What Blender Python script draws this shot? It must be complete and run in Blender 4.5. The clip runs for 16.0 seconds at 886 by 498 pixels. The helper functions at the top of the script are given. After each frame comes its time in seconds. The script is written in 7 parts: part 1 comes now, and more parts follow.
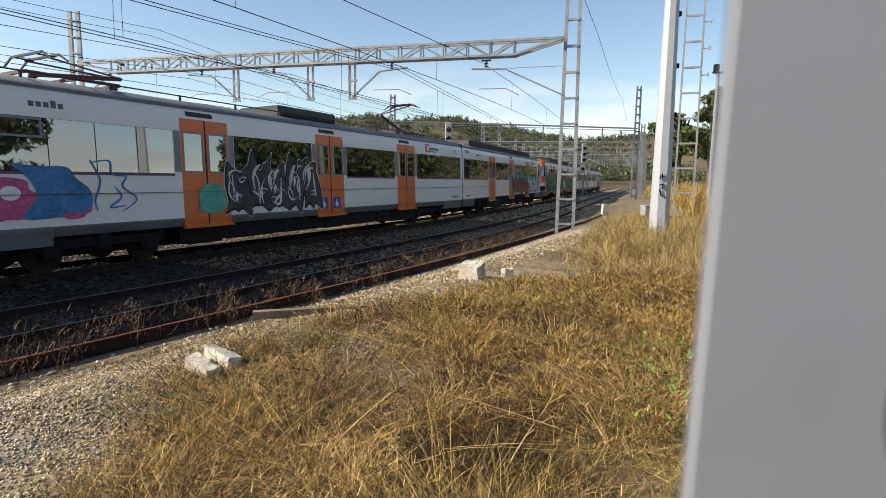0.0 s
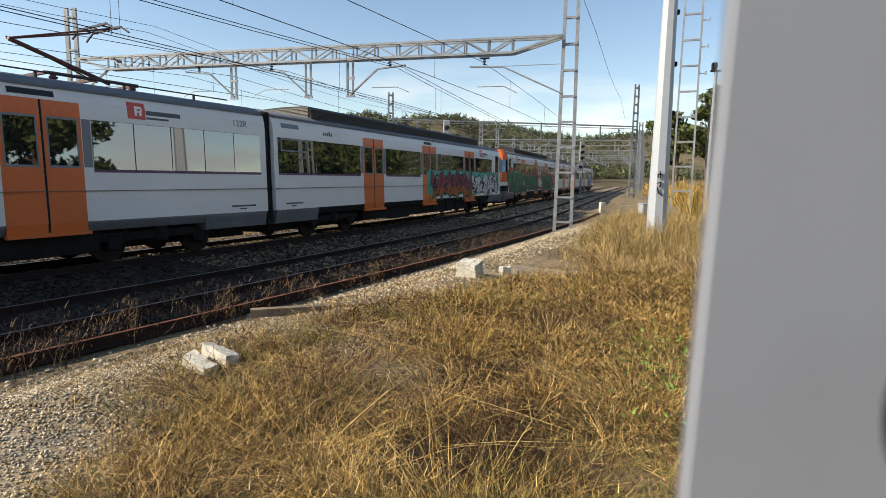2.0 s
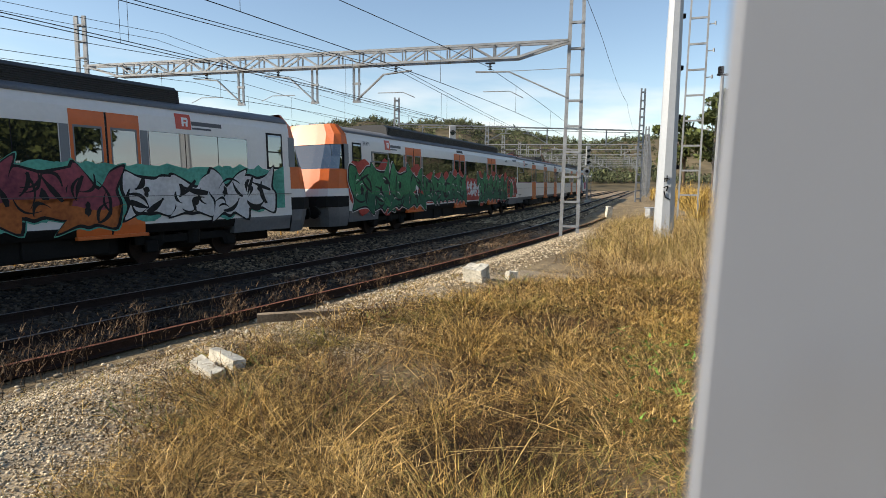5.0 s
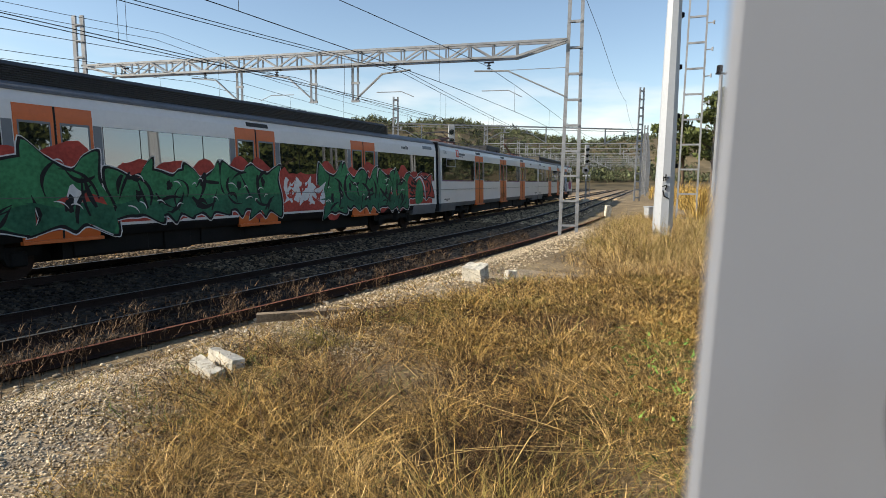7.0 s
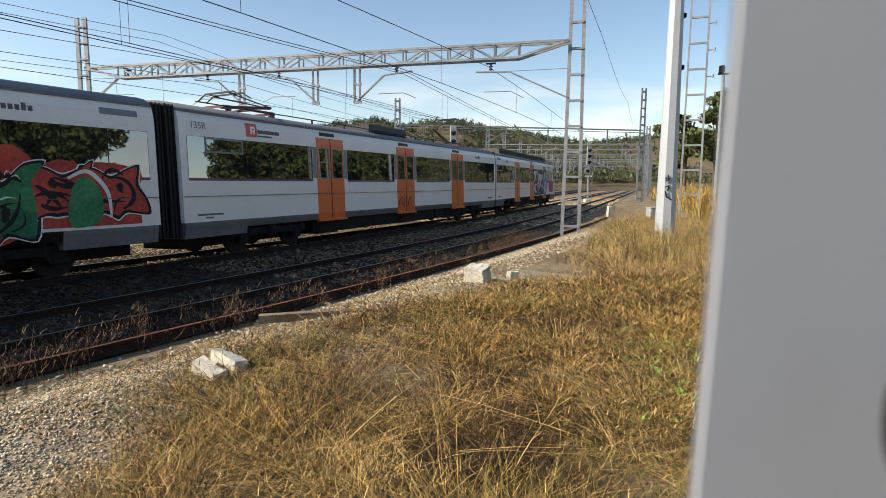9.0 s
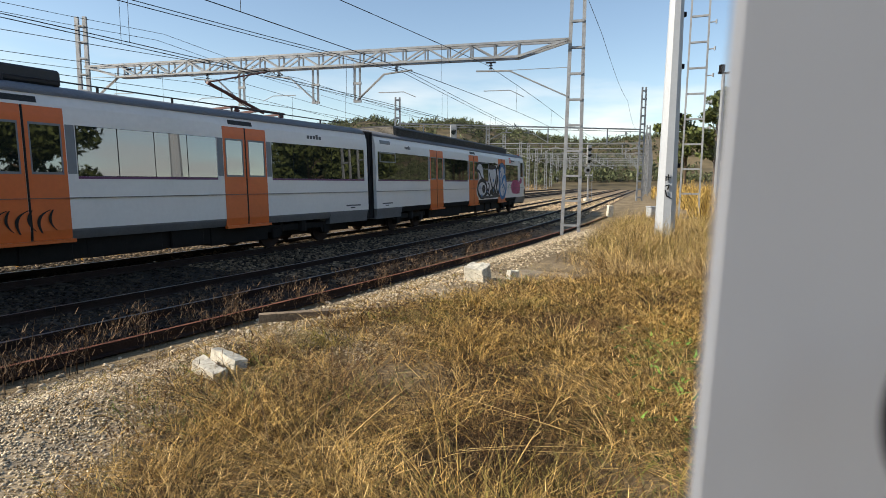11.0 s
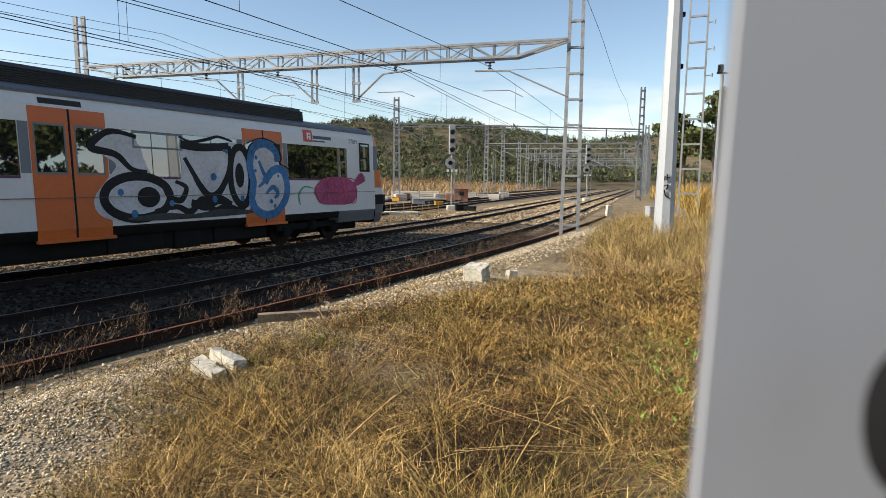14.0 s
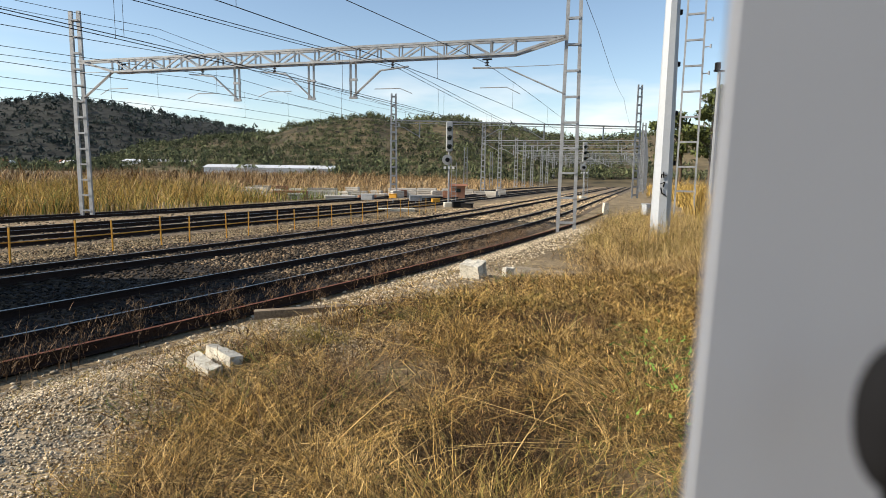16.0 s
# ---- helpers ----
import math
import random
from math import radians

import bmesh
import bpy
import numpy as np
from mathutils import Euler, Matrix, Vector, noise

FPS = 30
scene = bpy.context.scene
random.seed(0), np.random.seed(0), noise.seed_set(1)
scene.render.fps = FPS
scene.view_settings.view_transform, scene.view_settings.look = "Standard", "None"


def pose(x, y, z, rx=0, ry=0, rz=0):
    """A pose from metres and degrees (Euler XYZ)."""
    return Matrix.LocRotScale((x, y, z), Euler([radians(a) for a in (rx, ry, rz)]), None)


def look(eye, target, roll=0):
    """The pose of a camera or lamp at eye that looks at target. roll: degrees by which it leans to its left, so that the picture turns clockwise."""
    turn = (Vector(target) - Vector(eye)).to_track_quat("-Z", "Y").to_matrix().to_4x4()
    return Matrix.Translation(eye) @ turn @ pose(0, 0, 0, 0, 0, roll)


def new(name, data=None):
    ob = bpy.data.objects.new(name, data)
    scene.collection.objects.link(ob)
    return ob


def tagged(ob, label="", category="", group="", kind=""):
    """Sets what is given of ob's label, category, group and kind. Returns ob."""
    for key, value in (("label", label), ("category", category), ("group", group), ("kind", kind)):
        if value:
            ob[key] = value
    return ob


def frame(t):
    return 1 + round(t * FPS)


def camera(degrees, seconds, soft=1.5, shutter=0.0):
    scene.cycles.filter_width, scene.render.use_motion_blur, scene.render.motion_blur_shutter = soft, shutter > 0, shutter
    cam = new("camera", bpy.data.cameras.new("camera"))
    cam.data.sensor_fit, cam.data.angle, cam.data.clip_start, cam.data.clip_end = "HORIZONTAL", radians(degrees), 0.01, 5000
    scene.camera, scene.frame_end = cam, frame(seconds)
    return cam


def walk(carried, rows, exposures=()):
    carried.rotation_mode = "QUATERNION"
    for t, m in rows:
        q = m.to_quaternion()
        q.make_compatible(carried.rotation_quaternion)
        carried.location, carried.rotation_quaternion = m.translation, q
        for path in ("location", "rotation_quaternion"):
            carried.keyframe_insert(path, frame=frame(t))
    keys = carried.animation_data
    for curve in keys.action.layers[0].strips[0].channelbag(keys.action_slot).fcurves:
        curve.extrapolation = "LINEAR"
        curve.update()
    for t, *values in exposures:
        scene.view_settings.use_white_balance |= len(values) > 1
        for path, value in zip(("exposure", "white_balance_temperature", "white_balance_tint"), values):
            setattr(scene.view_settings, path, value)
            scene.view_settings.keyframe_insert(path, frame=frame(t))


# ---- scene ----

# ---- camera ----
cam = camera(75.6, 16.0, soft=0.85)
PITCH, LEAN = 1.87, -0.735      # true tilt and lean against the level of the tracks
WALK = [
    (0.0, 0, -8.9, -0.1), (0.5, -0.2, -9, -0.1), (1.0, -0.1, -9, -0.1), (1.5, -0.3, -9.2, -0.1), (2.0, -0.2, -9.1, -0.2),
    (2.5, 0.2, -8.7, -0.1), (3.0, 0.7, -8.4, 0), (3.5, 0.4, -8.7, -0.1), (4.0, 0.4, -8.6, 0), (6.5, 0.4, -8.7, 0),
    (7.0, 0.3, -8.7, 0.1), (7.5, 0.4, -8.7, 0.1), (8.0, 0.2, -8.9, 0.1), (8.5, 0.6, -8.6, 0.2), (9.0, 0.5, -8.6, 0.2),
    (11.5, 0.5, -8.7, 0.2), (12.5, 0.5, -8.7, 0.2), (13.0, 0.5, -8.6, 0.2), (13.5, 0.6, -8.6, 0.2), (14.0, 0.4, -8.7, 0.2),
    (14.5, 0.2, -8.9, -0.1), (15.0, 0, -9, -0.1), (15.5, -0.1, -9.1, -0.1), (16.0, 0.1, -9, 0)]
EYE = 2.25                      # over the rail heads, which lie at z = 0


cam.data.dof.use_dof = True     # a small real aperture: only the post a hand's width away is out of focus
cam.data.dof.focus_distance = 9.0
cam.data.dof.aperture_fstop = 6.4

walk(cam, [(t, pose(0, 0, EYE, 90 + p + PITCH, r + LEAN, y)) for t, y, p, r in WALK],
     [(0.0, 0.72, 7000, 10), (16.0, 0.72, 7000, 10)])

# ---- world and sun ----
SUN_AZ, SUN_EL = 102.0, 31.0     # degrees to the left of the view's first heading, and over the horizon
world = bpy.data.worlds.new("world")
scene.world = world
world.use_nodes = True
wn = world.node_tree
sky = wn.nodes.new("ShaderNodeTexSky")
sky.sky_type, sky.sun_disc = "NISHITA", False
sky.sun_elevation, sky.sun_rotation = radians(SUN_EL), radians(-SUN_AZ)
sky.air_density, sky.dust_density, sky.ozone_density = 1.0, 0.25, 2.0
wn.nodes["Background"].inputs["Strength"].default_value = 0.11
# thin clouds low over the hills
tc = wn.nodes.new("ShaderNodeTexCoord")
mp = wn.nodes.new("ShaderNodeMapping")
mp.inputs["Scale"].default_value = (3, 3, 14)
cl = wn.nodes.new("ShaderNodeTexNoise")
cl.inputs["Scale"].default_value, cl.inputs["Detail"].default_value = 1.6, 6
sep = wn.nodes.new("ShaderNodeSeparateXYZ")
low = wn.nodes.new("ShaderNodeMapRange")
low.inputs[1].default_value, low.inputs[2].default_value, low.inputs[3].default_value, low.inputs[4].default_value = 0.06, 0.2, 0.8, 0.0
cr = wn.nodes.new("ShaderNodeMapRange")
cr.inputs[1].default_value, cr.inputs[2].default_value = 0.47, 0.68
mul = wn.nodes.new("ShaderNodeMath")
mul.operation = "MULTIPLY"
mixc = wn.nodes.new("ShaderNodeMixRGB")
mixc.inputs[2].default_value = (6.5, 6.6, 6.8, 1)
wn.links.new(tc.outputs["Generated"], mp.inputs["Vector"])
wn.links.new(mp.outputs[0], cl.inputs["Vector"])
wn.links.new(tc.outputs["Generated"], sep.inputs[0])
wn.links.new(sep.outputs["Z"], low.inputs[0])
wn.links.new(cl.outputs["Fac"], cr.inputs[0])
wn.links.new(cr.outputs[0], mul.inputs[0])
wn.links.new(low.outputs[0], mul.inputs[1])
wn.links.new(mul.outputs[0], mixc.inputs[0])
wn.links.new(sky.outputs[0], mixc.inputs[1])
wn.links.new(mixc.outputs[0], wn.nodes["Background"].inputs["Color"])
sun = new("sun", bpy.data.lights.new("sun", "SUN"))
sun.data.energy, sun.data.angle, sun.data.color = 4.0, radians(0.5), (1.0, 0.93, 0.82)
a, e = radians(SUN_AZ), radians(SUN_EL)
SUN_DIR = Vector((-math.sin(a) * math.cos(e), math.cos(a) * math.cos(e), math.sin(e)))
sun.matrix_world = look((-60, 20, 60), Vector((-60, 20, 60)) - SUN_DIR)


# ---- materials ----
def material(name, colour, rough=0.7, metal=0.0, vary=0.25, scale=4.0, fine=40.0, bump=0.2, tint=None, stain=0.0, objvary=0.0, island=0.0, coat=0.0):
    """A surface with two scales of variation: broad stains and fine grain."""
    m = bpy.data.materials.new(name)
    m.use_nodes = True
    nt = m.node_tree
    N, L = nt.nodes, nt.links
    b = N["Principled BSDF"]
    b.inputs["Roughness"].default_value, b.inputs["Metallic"].default_value = rough, metal
    b.inputs["Coat Weight"].default_value = coat
    if rough >= 0.75:
        b.inputs["Specular IOR Level"].default_value = 0.25
    co = N.new("ShaderNodeTexCoord")
    n1, n2 = N.new("ShaderNodeTexNoise"), N.new("ShaderNodeTexNoise")
    n1.inputs["Scale"].default_value, n1.inputs["Detail"].default_value = scale, 5
    n2.inputs["Scale"].default_value, n2.inputs["Detail"].default_value = fine, 4
    L.new(co.outputs["Object"], n1.inputs["Vector"])
    L.new(co.outputs["Object"], n2.inputs["Vector"])
    add = N.new("ShaderNodeMath")
    add.operation = "ADD"
    L.new(n1.outputs["Fac"], add.inputs[0])
    L.new(n2.outputs["Fac"], add.inputs[1])
    src = add.outputs[0]
    for on, node, out in ((objvary, "ShaderNodeObjectInfo", "Random"), (island, "ShaderNodeNewGeometry", "Random Per Island")):
        if on:
            oi = N.new(node)
            ma = N.new("ShaderNodeMath")
            ma.operation = "MULTIPLY_ADD"
            ma.inputs[1].default_value = on
            L.new(oi.outputs[out], ma.inputs[0])
            L.new(src, ma.inputs[2])
            src = ma.outputs[0]
    ramp = N.new("ShaderNodeValToRGB")
    top = 2.0 + objvary + island
    nrm = N.new("ShaderNodeMath")
    nrm.operation = "DIVIDE"
    nrm.inputs[1].default_value = top
    L.new(src, nrm.inputs[0])
    L.new(nrm.outputs[0], ramp.inputs[0])
    c = np.array(colour)
    t2 = np.array(tint if tint is not None else colour)
    ramp.color_ramp.elements[0].position, ramp.color_ramp.elements[1].position = 0.32, 0.68
    ramp.color_ramp.elements[0].color = (*(c * (1 - vary)), 1)
    ramp.color_ramp.elements[1].color = (*np.minimum(t2 * (1 + vary), 0.95), 1)
    col = ramp.outputs[0]
    if stain:
        n3 = N.new("ShaderNodeTexNoise")
        n3.inputs["Scale"].default_value, n3.inputs["Detail"].default_value = scale * 0.35, 8
        L.new(co.outputs["Object"], n3.inputs["Vector"])
        mr = N.new("ShaderNodeMapRange")
        mr.inputs[1].default_value, mr.inputs[2].default_value, mr.inputs[4].default_value = 0.5, 0.75, stain
        L.new(n3.outputs["Fac"], mr.inputs[0])
        mx = N.new("ShaderNodeMixRGB")
        mx.inputs[2].default_value = (*(c * 0.35), 1)
        L.new(mr.outputs[0], mx.inputs[0])
        L.new(col, mx.inputs[1])
        col = mx.outputs[0]
    L.new(col, b.inputs["Base Color"])
    if bump:
        bp = N.new("ShaderNodeBump")
        bp.inputs["Strength"].default_value, bp.inputs["Distance"].default_value = bump, 0.02
        L.new(n2.outputs["Fac"], bp.inputs["Height"])
        L.new(bp.outputs[0], b.inputs["Normal"])
    return m


M = {}
M["white"] = material("train_white", (0.70, 0.695, 0.685), 0.35, vary=0.05, scale=0.7, fine=9, bump=0.02, stain=0.12)
M["roofgrey"] = material("roof_grey", (0.13, 0.14, 0.16), 0.6, vary=0.25, scale=1.5, fine=20, bump=0.1)
M["skirt"] = material("skirt_grey", (0.13, 0.138, 0.148), 0.55, vary=0.2, scale=1.5, fine=14, bump=0.05, stain=0.3)
M["under"] = material("underframe_black", (0.009, 0.0085, 0.008), 0.8, vary=0.4, scale=3, fine=30)
M["orange"] = material("door_orange", (0.62, 0.13, 0.022), 0.4, vary=0.08, scale=1.2, fine=12, bump=0.02, stain=0.12)
M["rubber"] = material("rubber_black", (0.015, 0.015, 0.017), 0.75, vary=0.3, scale=5, fine=40)
M["framegrey"] = material("door_frame_grey", (0.16, 0.18, 0.2), 0.5, vary=0.1, bump=0.02)
M["purple"] = material("purple_stripe", (0.10, 0.02, 0.10), 0.4, vary=0.1, bump=0.0)
M["ink"] = material("lettering_grey", (0.07, 0.075, 0.085), 0.5, vary=0.1, bump=0)
M["redlogo"] = material("badge_red", (0.55, 0.07, 0.035), 0.4, vary=0.1, bump=0)
M["whiteink"] = material("lettering_white", (0.75, 0.75, 0.75), 0.4, vary=0.05, bump=0)
M["galv"] = material("galvanised_steel", (0.29, 0.30, 0.31), 0.55, 0.25, vary=0.3, scale=3, fine=30, bump=0.05, stain=0.45)
M["whitesteel"] = material("pale_painted_steel", (0.42, 0.445, 0.47), 0.45, vary=0.06, scale=1.0, fine=12, bump=0.03, stain=0.15)
M["wire"] = material("wire_dark", (0.03, 0.03, 0.035), 0.6, 0.5, vary=0.2, bump=0)
M["railside"] = material("rail_rust_dark", (0.03, 0.018, 0.014), 0.85, vary=0.4, scale=3, fine=40)
M["railtop"] = material("rail_head_polished", (0.20, 0.195, 0.19), 0.42, 0.8, vary=0.1, scale=2, fine=25, bump=0.02)
M["railrust"] = material("rail_rust_red", (0.20, 0.075, 0.045), 0.85, vary=0.35, scale=3, fine=40)
M["sleeper"] = material("sleeper_concrete", (0.05, 0.039, 0.029), 0.9, vary=0.3, scale=3, fine=30, objvary=0.6, stain=0.4)
M["oldsleeper"] = material("sleeper_old_wood", (0.13, 0.075, 0.05), 0.9, vary=0.4, scale=4, fine=30, objvary=0.6)
M["yellow"] = material("fence_yellow", (0.62, 0.30, 0.03), 0.5, vary=0.15, scale=4, fine=30)
# ballast stone in steps: the train's shade in the first colour, sun in the next ones
M["stone"] = material("shaded_ballast_stone", (0.010, 0.0075, 0.005), 0.9, vary=0.45, scale=2, fine=30, island=1.2, tint=(0.062, 0.045, 0.03))
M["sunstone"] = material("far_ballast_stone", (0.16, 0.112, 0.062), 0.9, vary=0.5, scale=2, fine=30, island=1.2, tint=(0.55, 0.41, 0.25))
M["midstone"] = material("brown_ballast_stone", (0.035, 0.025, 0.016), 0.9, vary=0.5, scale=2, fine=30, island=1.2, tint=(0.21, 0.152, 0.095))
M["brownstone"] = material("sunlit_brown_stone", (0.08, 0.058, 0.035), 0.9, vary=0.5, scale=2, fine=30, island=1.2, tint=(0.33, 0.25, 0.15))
M["palestone"] = material("gravel_stone", (0.24, 0.19, 0.125), 0.9, vary=0.4, scale=2, fine=30, island=1.2, tint=(0.53, 0.44, 0.31))
M["block"] = material("broken_stone_block", (0.46, 0.42, 0.34), 0.9, vary=0.3, scale=4, fine=25, bump=0.6, tint=(0.64, 0.6, 0.5), stain=0.3)
M["post"] = material("grey_post", (0.37, 0.385, 0.42), 0.55, vary=0.04, scale=3, fine=12, bump=0.02)
M["black"] = material("black_plastic", (0.005, 0.005, 0.006), 0.9, vary=0.2)
M["signalgrey"] = material("signal_grey", (0.33, 0.34, 0.34), 0.6, vary=0.1)
M["lamp_off"] = material("signal_lens_dark", (0.02, 0.03, 0.03), 0.1, vary=0.1, bump=0)


# ---- track geometry ----
HEAD, FOOT, BEND, S_STRAIGHT = radians(29.64), 13.31, 0.004355, 40.0   # heading at the nearest point, distance of the car side, curvature
CANT = 0.032


def on_track(s, d=0.0):
    """A point at s metres along the line, d metres left of the car side's foot line (d = FOOT is the car side), and the heading."""
    s, d, k = float(s), float(d), BEND
    h = Vector((math.sin(HEAD), math.cos(HEAD)))
    n = Vector((-math.cos(HEAD), math.sin(HEAD)))
    c = min(max(s, 0), S_STRAIGHT)
    p = FOOT * n + (math.sin(k * c) / k) * h + ((1 - math.cos(k * c)) / k) * n
    hd = HEAD - k * c
    p += (s - c) * Vector((math.sin(hd), math.cos(hd)))
    n2 = Vector((-math.cos(hd), math.sin(hd)))
    p += (d - FOOT) * n2
    return Vector((p.x, p.y)), hd


def along(x, y):
    """The inverse: s and d of a place on the ground."""
    s = x * math.sin(HEAD) + y * math.cos(HEAD)
    for _ in range(4):
        p, hd = on_track(s, FOOT)
        s += (x - p.x) * math.sin(hd) + (y - p.y) * math.cos(hd)
    p, hd = on_track(s, FOOT)
    return s, FOOT + (x - p.x) * -math.cos(hd) + (y - p.y) * math.sin(hd)


def smooth(a, b, x):
    u = min(max((x - a) / (b - a), 0), 1)
    return u * u * (3 - 2 * u)


def ground_z(x, y):
    x, y = float(x), float(y)
    s, d = along(x, y)
    bank = 0.55 - 0.45 * smooth(12, 40, s)
    z = bank + (-0.22 - bank) * smooth(4.3, 7.6, d)
    z += 0.06 * noise.noise(Vector((x * 0.35, y * 0.35, 3))) * (1 - smooth(5, 8, d))
    z += 0.4 * smooth(39, 60, d) + 3.2 * smooth(80, 320, math.hypot(x, y)) * max(smooth(42, 90, d), smooth(15, 60, -d))
    return z


# ---- mesh helpers ----
def part(name, bm, mat, parent=None, label="", smooth_faces=False):
    me = bpy.data.meshes.new(name)
    bm.to_mesh(me)
    bm.free()
    me.materials.append(M[mat] if isinstance(mat, str) else mat)
    if smooth_faces:
        me.polygons.foreach_set("use_smooth", [True] * len(me.polygons))
    ob = new(name, me)
    if parent is not None:
        ob.parent = parent
    if label:
        tagged(ob, label)
    return ob


def box(bm, x0, x1, y0, y1, z0, z1, bevel=0.0):
    r = bmesh.ops.create_cube(bm, size=1, matrix=Matrix.Translation(((x0 + x1) / 2, (y0 + y1) / 2, (z0 + z1) / 2)) @ Matrix.Diagonal((x1 - x0, y1 - y0, z1 - z0, 1)))
    if bevel:
        es = list({e for v in r["verts"] for e in v.link_edges})
        bmesh.ops.bevel(bm, geom=es, offset=bevel, segments=1, affect="EDGES")
    return r["verts"]


def bar(bm, p, q, w, h=None, seg=0, w2=None):
    """A bar from p to q: square (w by h), or round with seg sides."""
    p, q = Vector(p), Vector(q)
    d = q - p
    ln = d.length
    up = Vector((0, 0, 1)) if abs(d.normalized().z) < 0.95 else Vector((1, 0, 0))
    zax = d.normalized()
    xax = up.cross(zax).normalized()
    yax = zax.cross(xax)
    rot = Matrix((xax, yax, zax)).transposed().to_4x4()
    m = Matrix.Translation((p + q) / 2) @ rot
    if seg:
        bmesh.ops.create_cone(bm, cap_ends=True, segments=seg, radius1=w / 2, radius2=(w2 if w2 is not None else w) / 2, depth=ln, matrix=m)
    else:
        bmesh.ops.create_cube(bm, size=1, matrix=m @ Matrix.Diagonal((w, h or w, ln, 1)))


def empty(name, m=None):
    ob = new(name)
    ob.empty_display_size = 0.2
    if m is not None:
        ob.matrix_basis = m
    return ob


def from_data(name, verts, faces, mat, parent=None, smooth_faces=False):
    me = bpy.data.meshes.new(name)
    me.from_pydata(verts, [], faces)
    me.update()
    me.materials.append(M[mat] if isinstance(mat, str) else mat)
    if smooth_faces:
        me.polygons.foreach_set("use_smooth", [True] * len(me.polygons))
    ob = new(name, me)
    if parent is not None:
        ob.parent = parent
    return ob


# ---- ground ----
def build_ground():
    rings = [0.0]
    r = 0.5
    while r < 4200:
        rings.append(r)
        r += 0.35 if r < 16 else (0.7 if r < 34 else r * 0.06)
    na = 180
    verts, faces = [(0, 0, ground_z(0, 0))], []
    for r in rings[1:]:
        for i in range(na):
            an = 2 * math.pi * i / na
            x, y = r * math.sin(an), r * math.cos(an)
            verts.append((x, y, ground_z(x, y)))
    for i in range(na):
        faces.append((0, 1 + (i + 1) % na, 1 + i))
    for k in range(len(rings) - 2):
        b0, b1 = 1 + k * na, 1 + (k + 1) * na
        for i in range(na):
            j = (i + 1) % na
            faces.append((b0 + i, b0 + j, b1 + j, b1 + i))
    ob = from_data("ground", verts, faces, "soil", smooth_faces=True)
    tagged(ob, "dry brown soil and straw-coloured ground beside the tracks", "ground", kind="structure")


M["soil"] = material("dry_soil", (0.13, 0.09, 0.05), 0.95, vary=0.45, scale=0.6, fine=18, bump=0.8, tint=(0.27, 0.205, 0.12))
# bed colours follow the stones: shade in the first, sun in the far one
M["shadebed"] = material("shaded_ballast_bed", (0.010, 0.008, 0.0065), 0.95, vary=0.45, scale=2.5, fine=34, bump=1.0, tint=(0.035, 0.028, 0.022))
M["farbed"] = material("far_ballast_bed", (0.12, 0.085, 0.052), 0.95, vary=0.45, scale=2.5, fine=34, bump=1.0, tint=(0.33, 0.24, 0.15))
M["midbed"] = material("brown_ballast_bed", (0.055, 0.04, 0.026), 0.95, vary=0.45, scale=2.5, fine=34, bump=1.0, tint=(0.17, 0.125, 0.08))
M["gravelbed"] = material("gravel_bed", (0.13, 0.097, 0.06), 0.95, vary=0.5, scale=2.0, fine=45, bump=0.6, tint=(0.34, 0.275, 0.19))
build_ground()


def strip(name, d0, d1, s0, s1, z, mat, label, shoulder=0.3, step=1.5):
    verts, faces = [], []
    n = int((s1 - s0) / step) + 1
    for i in range(n + 1):
        s = s0 + (s1 - s0) * i / n
        for d, zz in ((d0 - shoulder, z - 0.25), (d0, z), ((d0 + d1) / 2, z), (d1, z), (d1 + shoulder, z - 0.25)):
            p, _ = on_track(s, d)
            verts.append((p.x, p.y, zz + (0.03 * noise.noise(Vector((p.x, p.y, d))) if zz == z else 0)))
    for i in range(n):
        for j in range(4):
            a0 = i * 5 + j
            faces.append((a0 + 5, a0 + 6, a0 + 1, a0))
    ob = from_data(name, verts, faces, mat, smooth_faces=True)
    return tagged(ob, label, "ballast", kind="structure")


# near bed coloured for the train's shade, brighter copies further on
strip("ballast_near", 7.9, 17.6, -25, 13, -0.17, "shadebed", "brown ballast between the two near tracks, the train's shade in its colour")
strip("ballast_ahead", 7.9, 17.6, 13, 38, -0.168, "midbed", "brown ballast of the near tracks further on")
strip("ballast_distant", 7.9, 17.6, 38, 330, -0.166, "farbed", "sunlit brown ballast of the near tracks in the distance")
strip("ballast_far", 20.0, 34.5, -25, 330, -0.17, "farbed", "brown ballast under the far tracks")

RAIL_PROFILE = [(-0.07, -0.17), (0.07, -0.17), (0.07, -0.155), (0.012, -0.135), (0.012, -0.045), (0.036, -0.034), (0.036, 0.0), (-0.036, 0.0), (-0.036, -0.034), (-0.012, -0.045), (-0.012, -0.135), (-0.07, -0.155)]


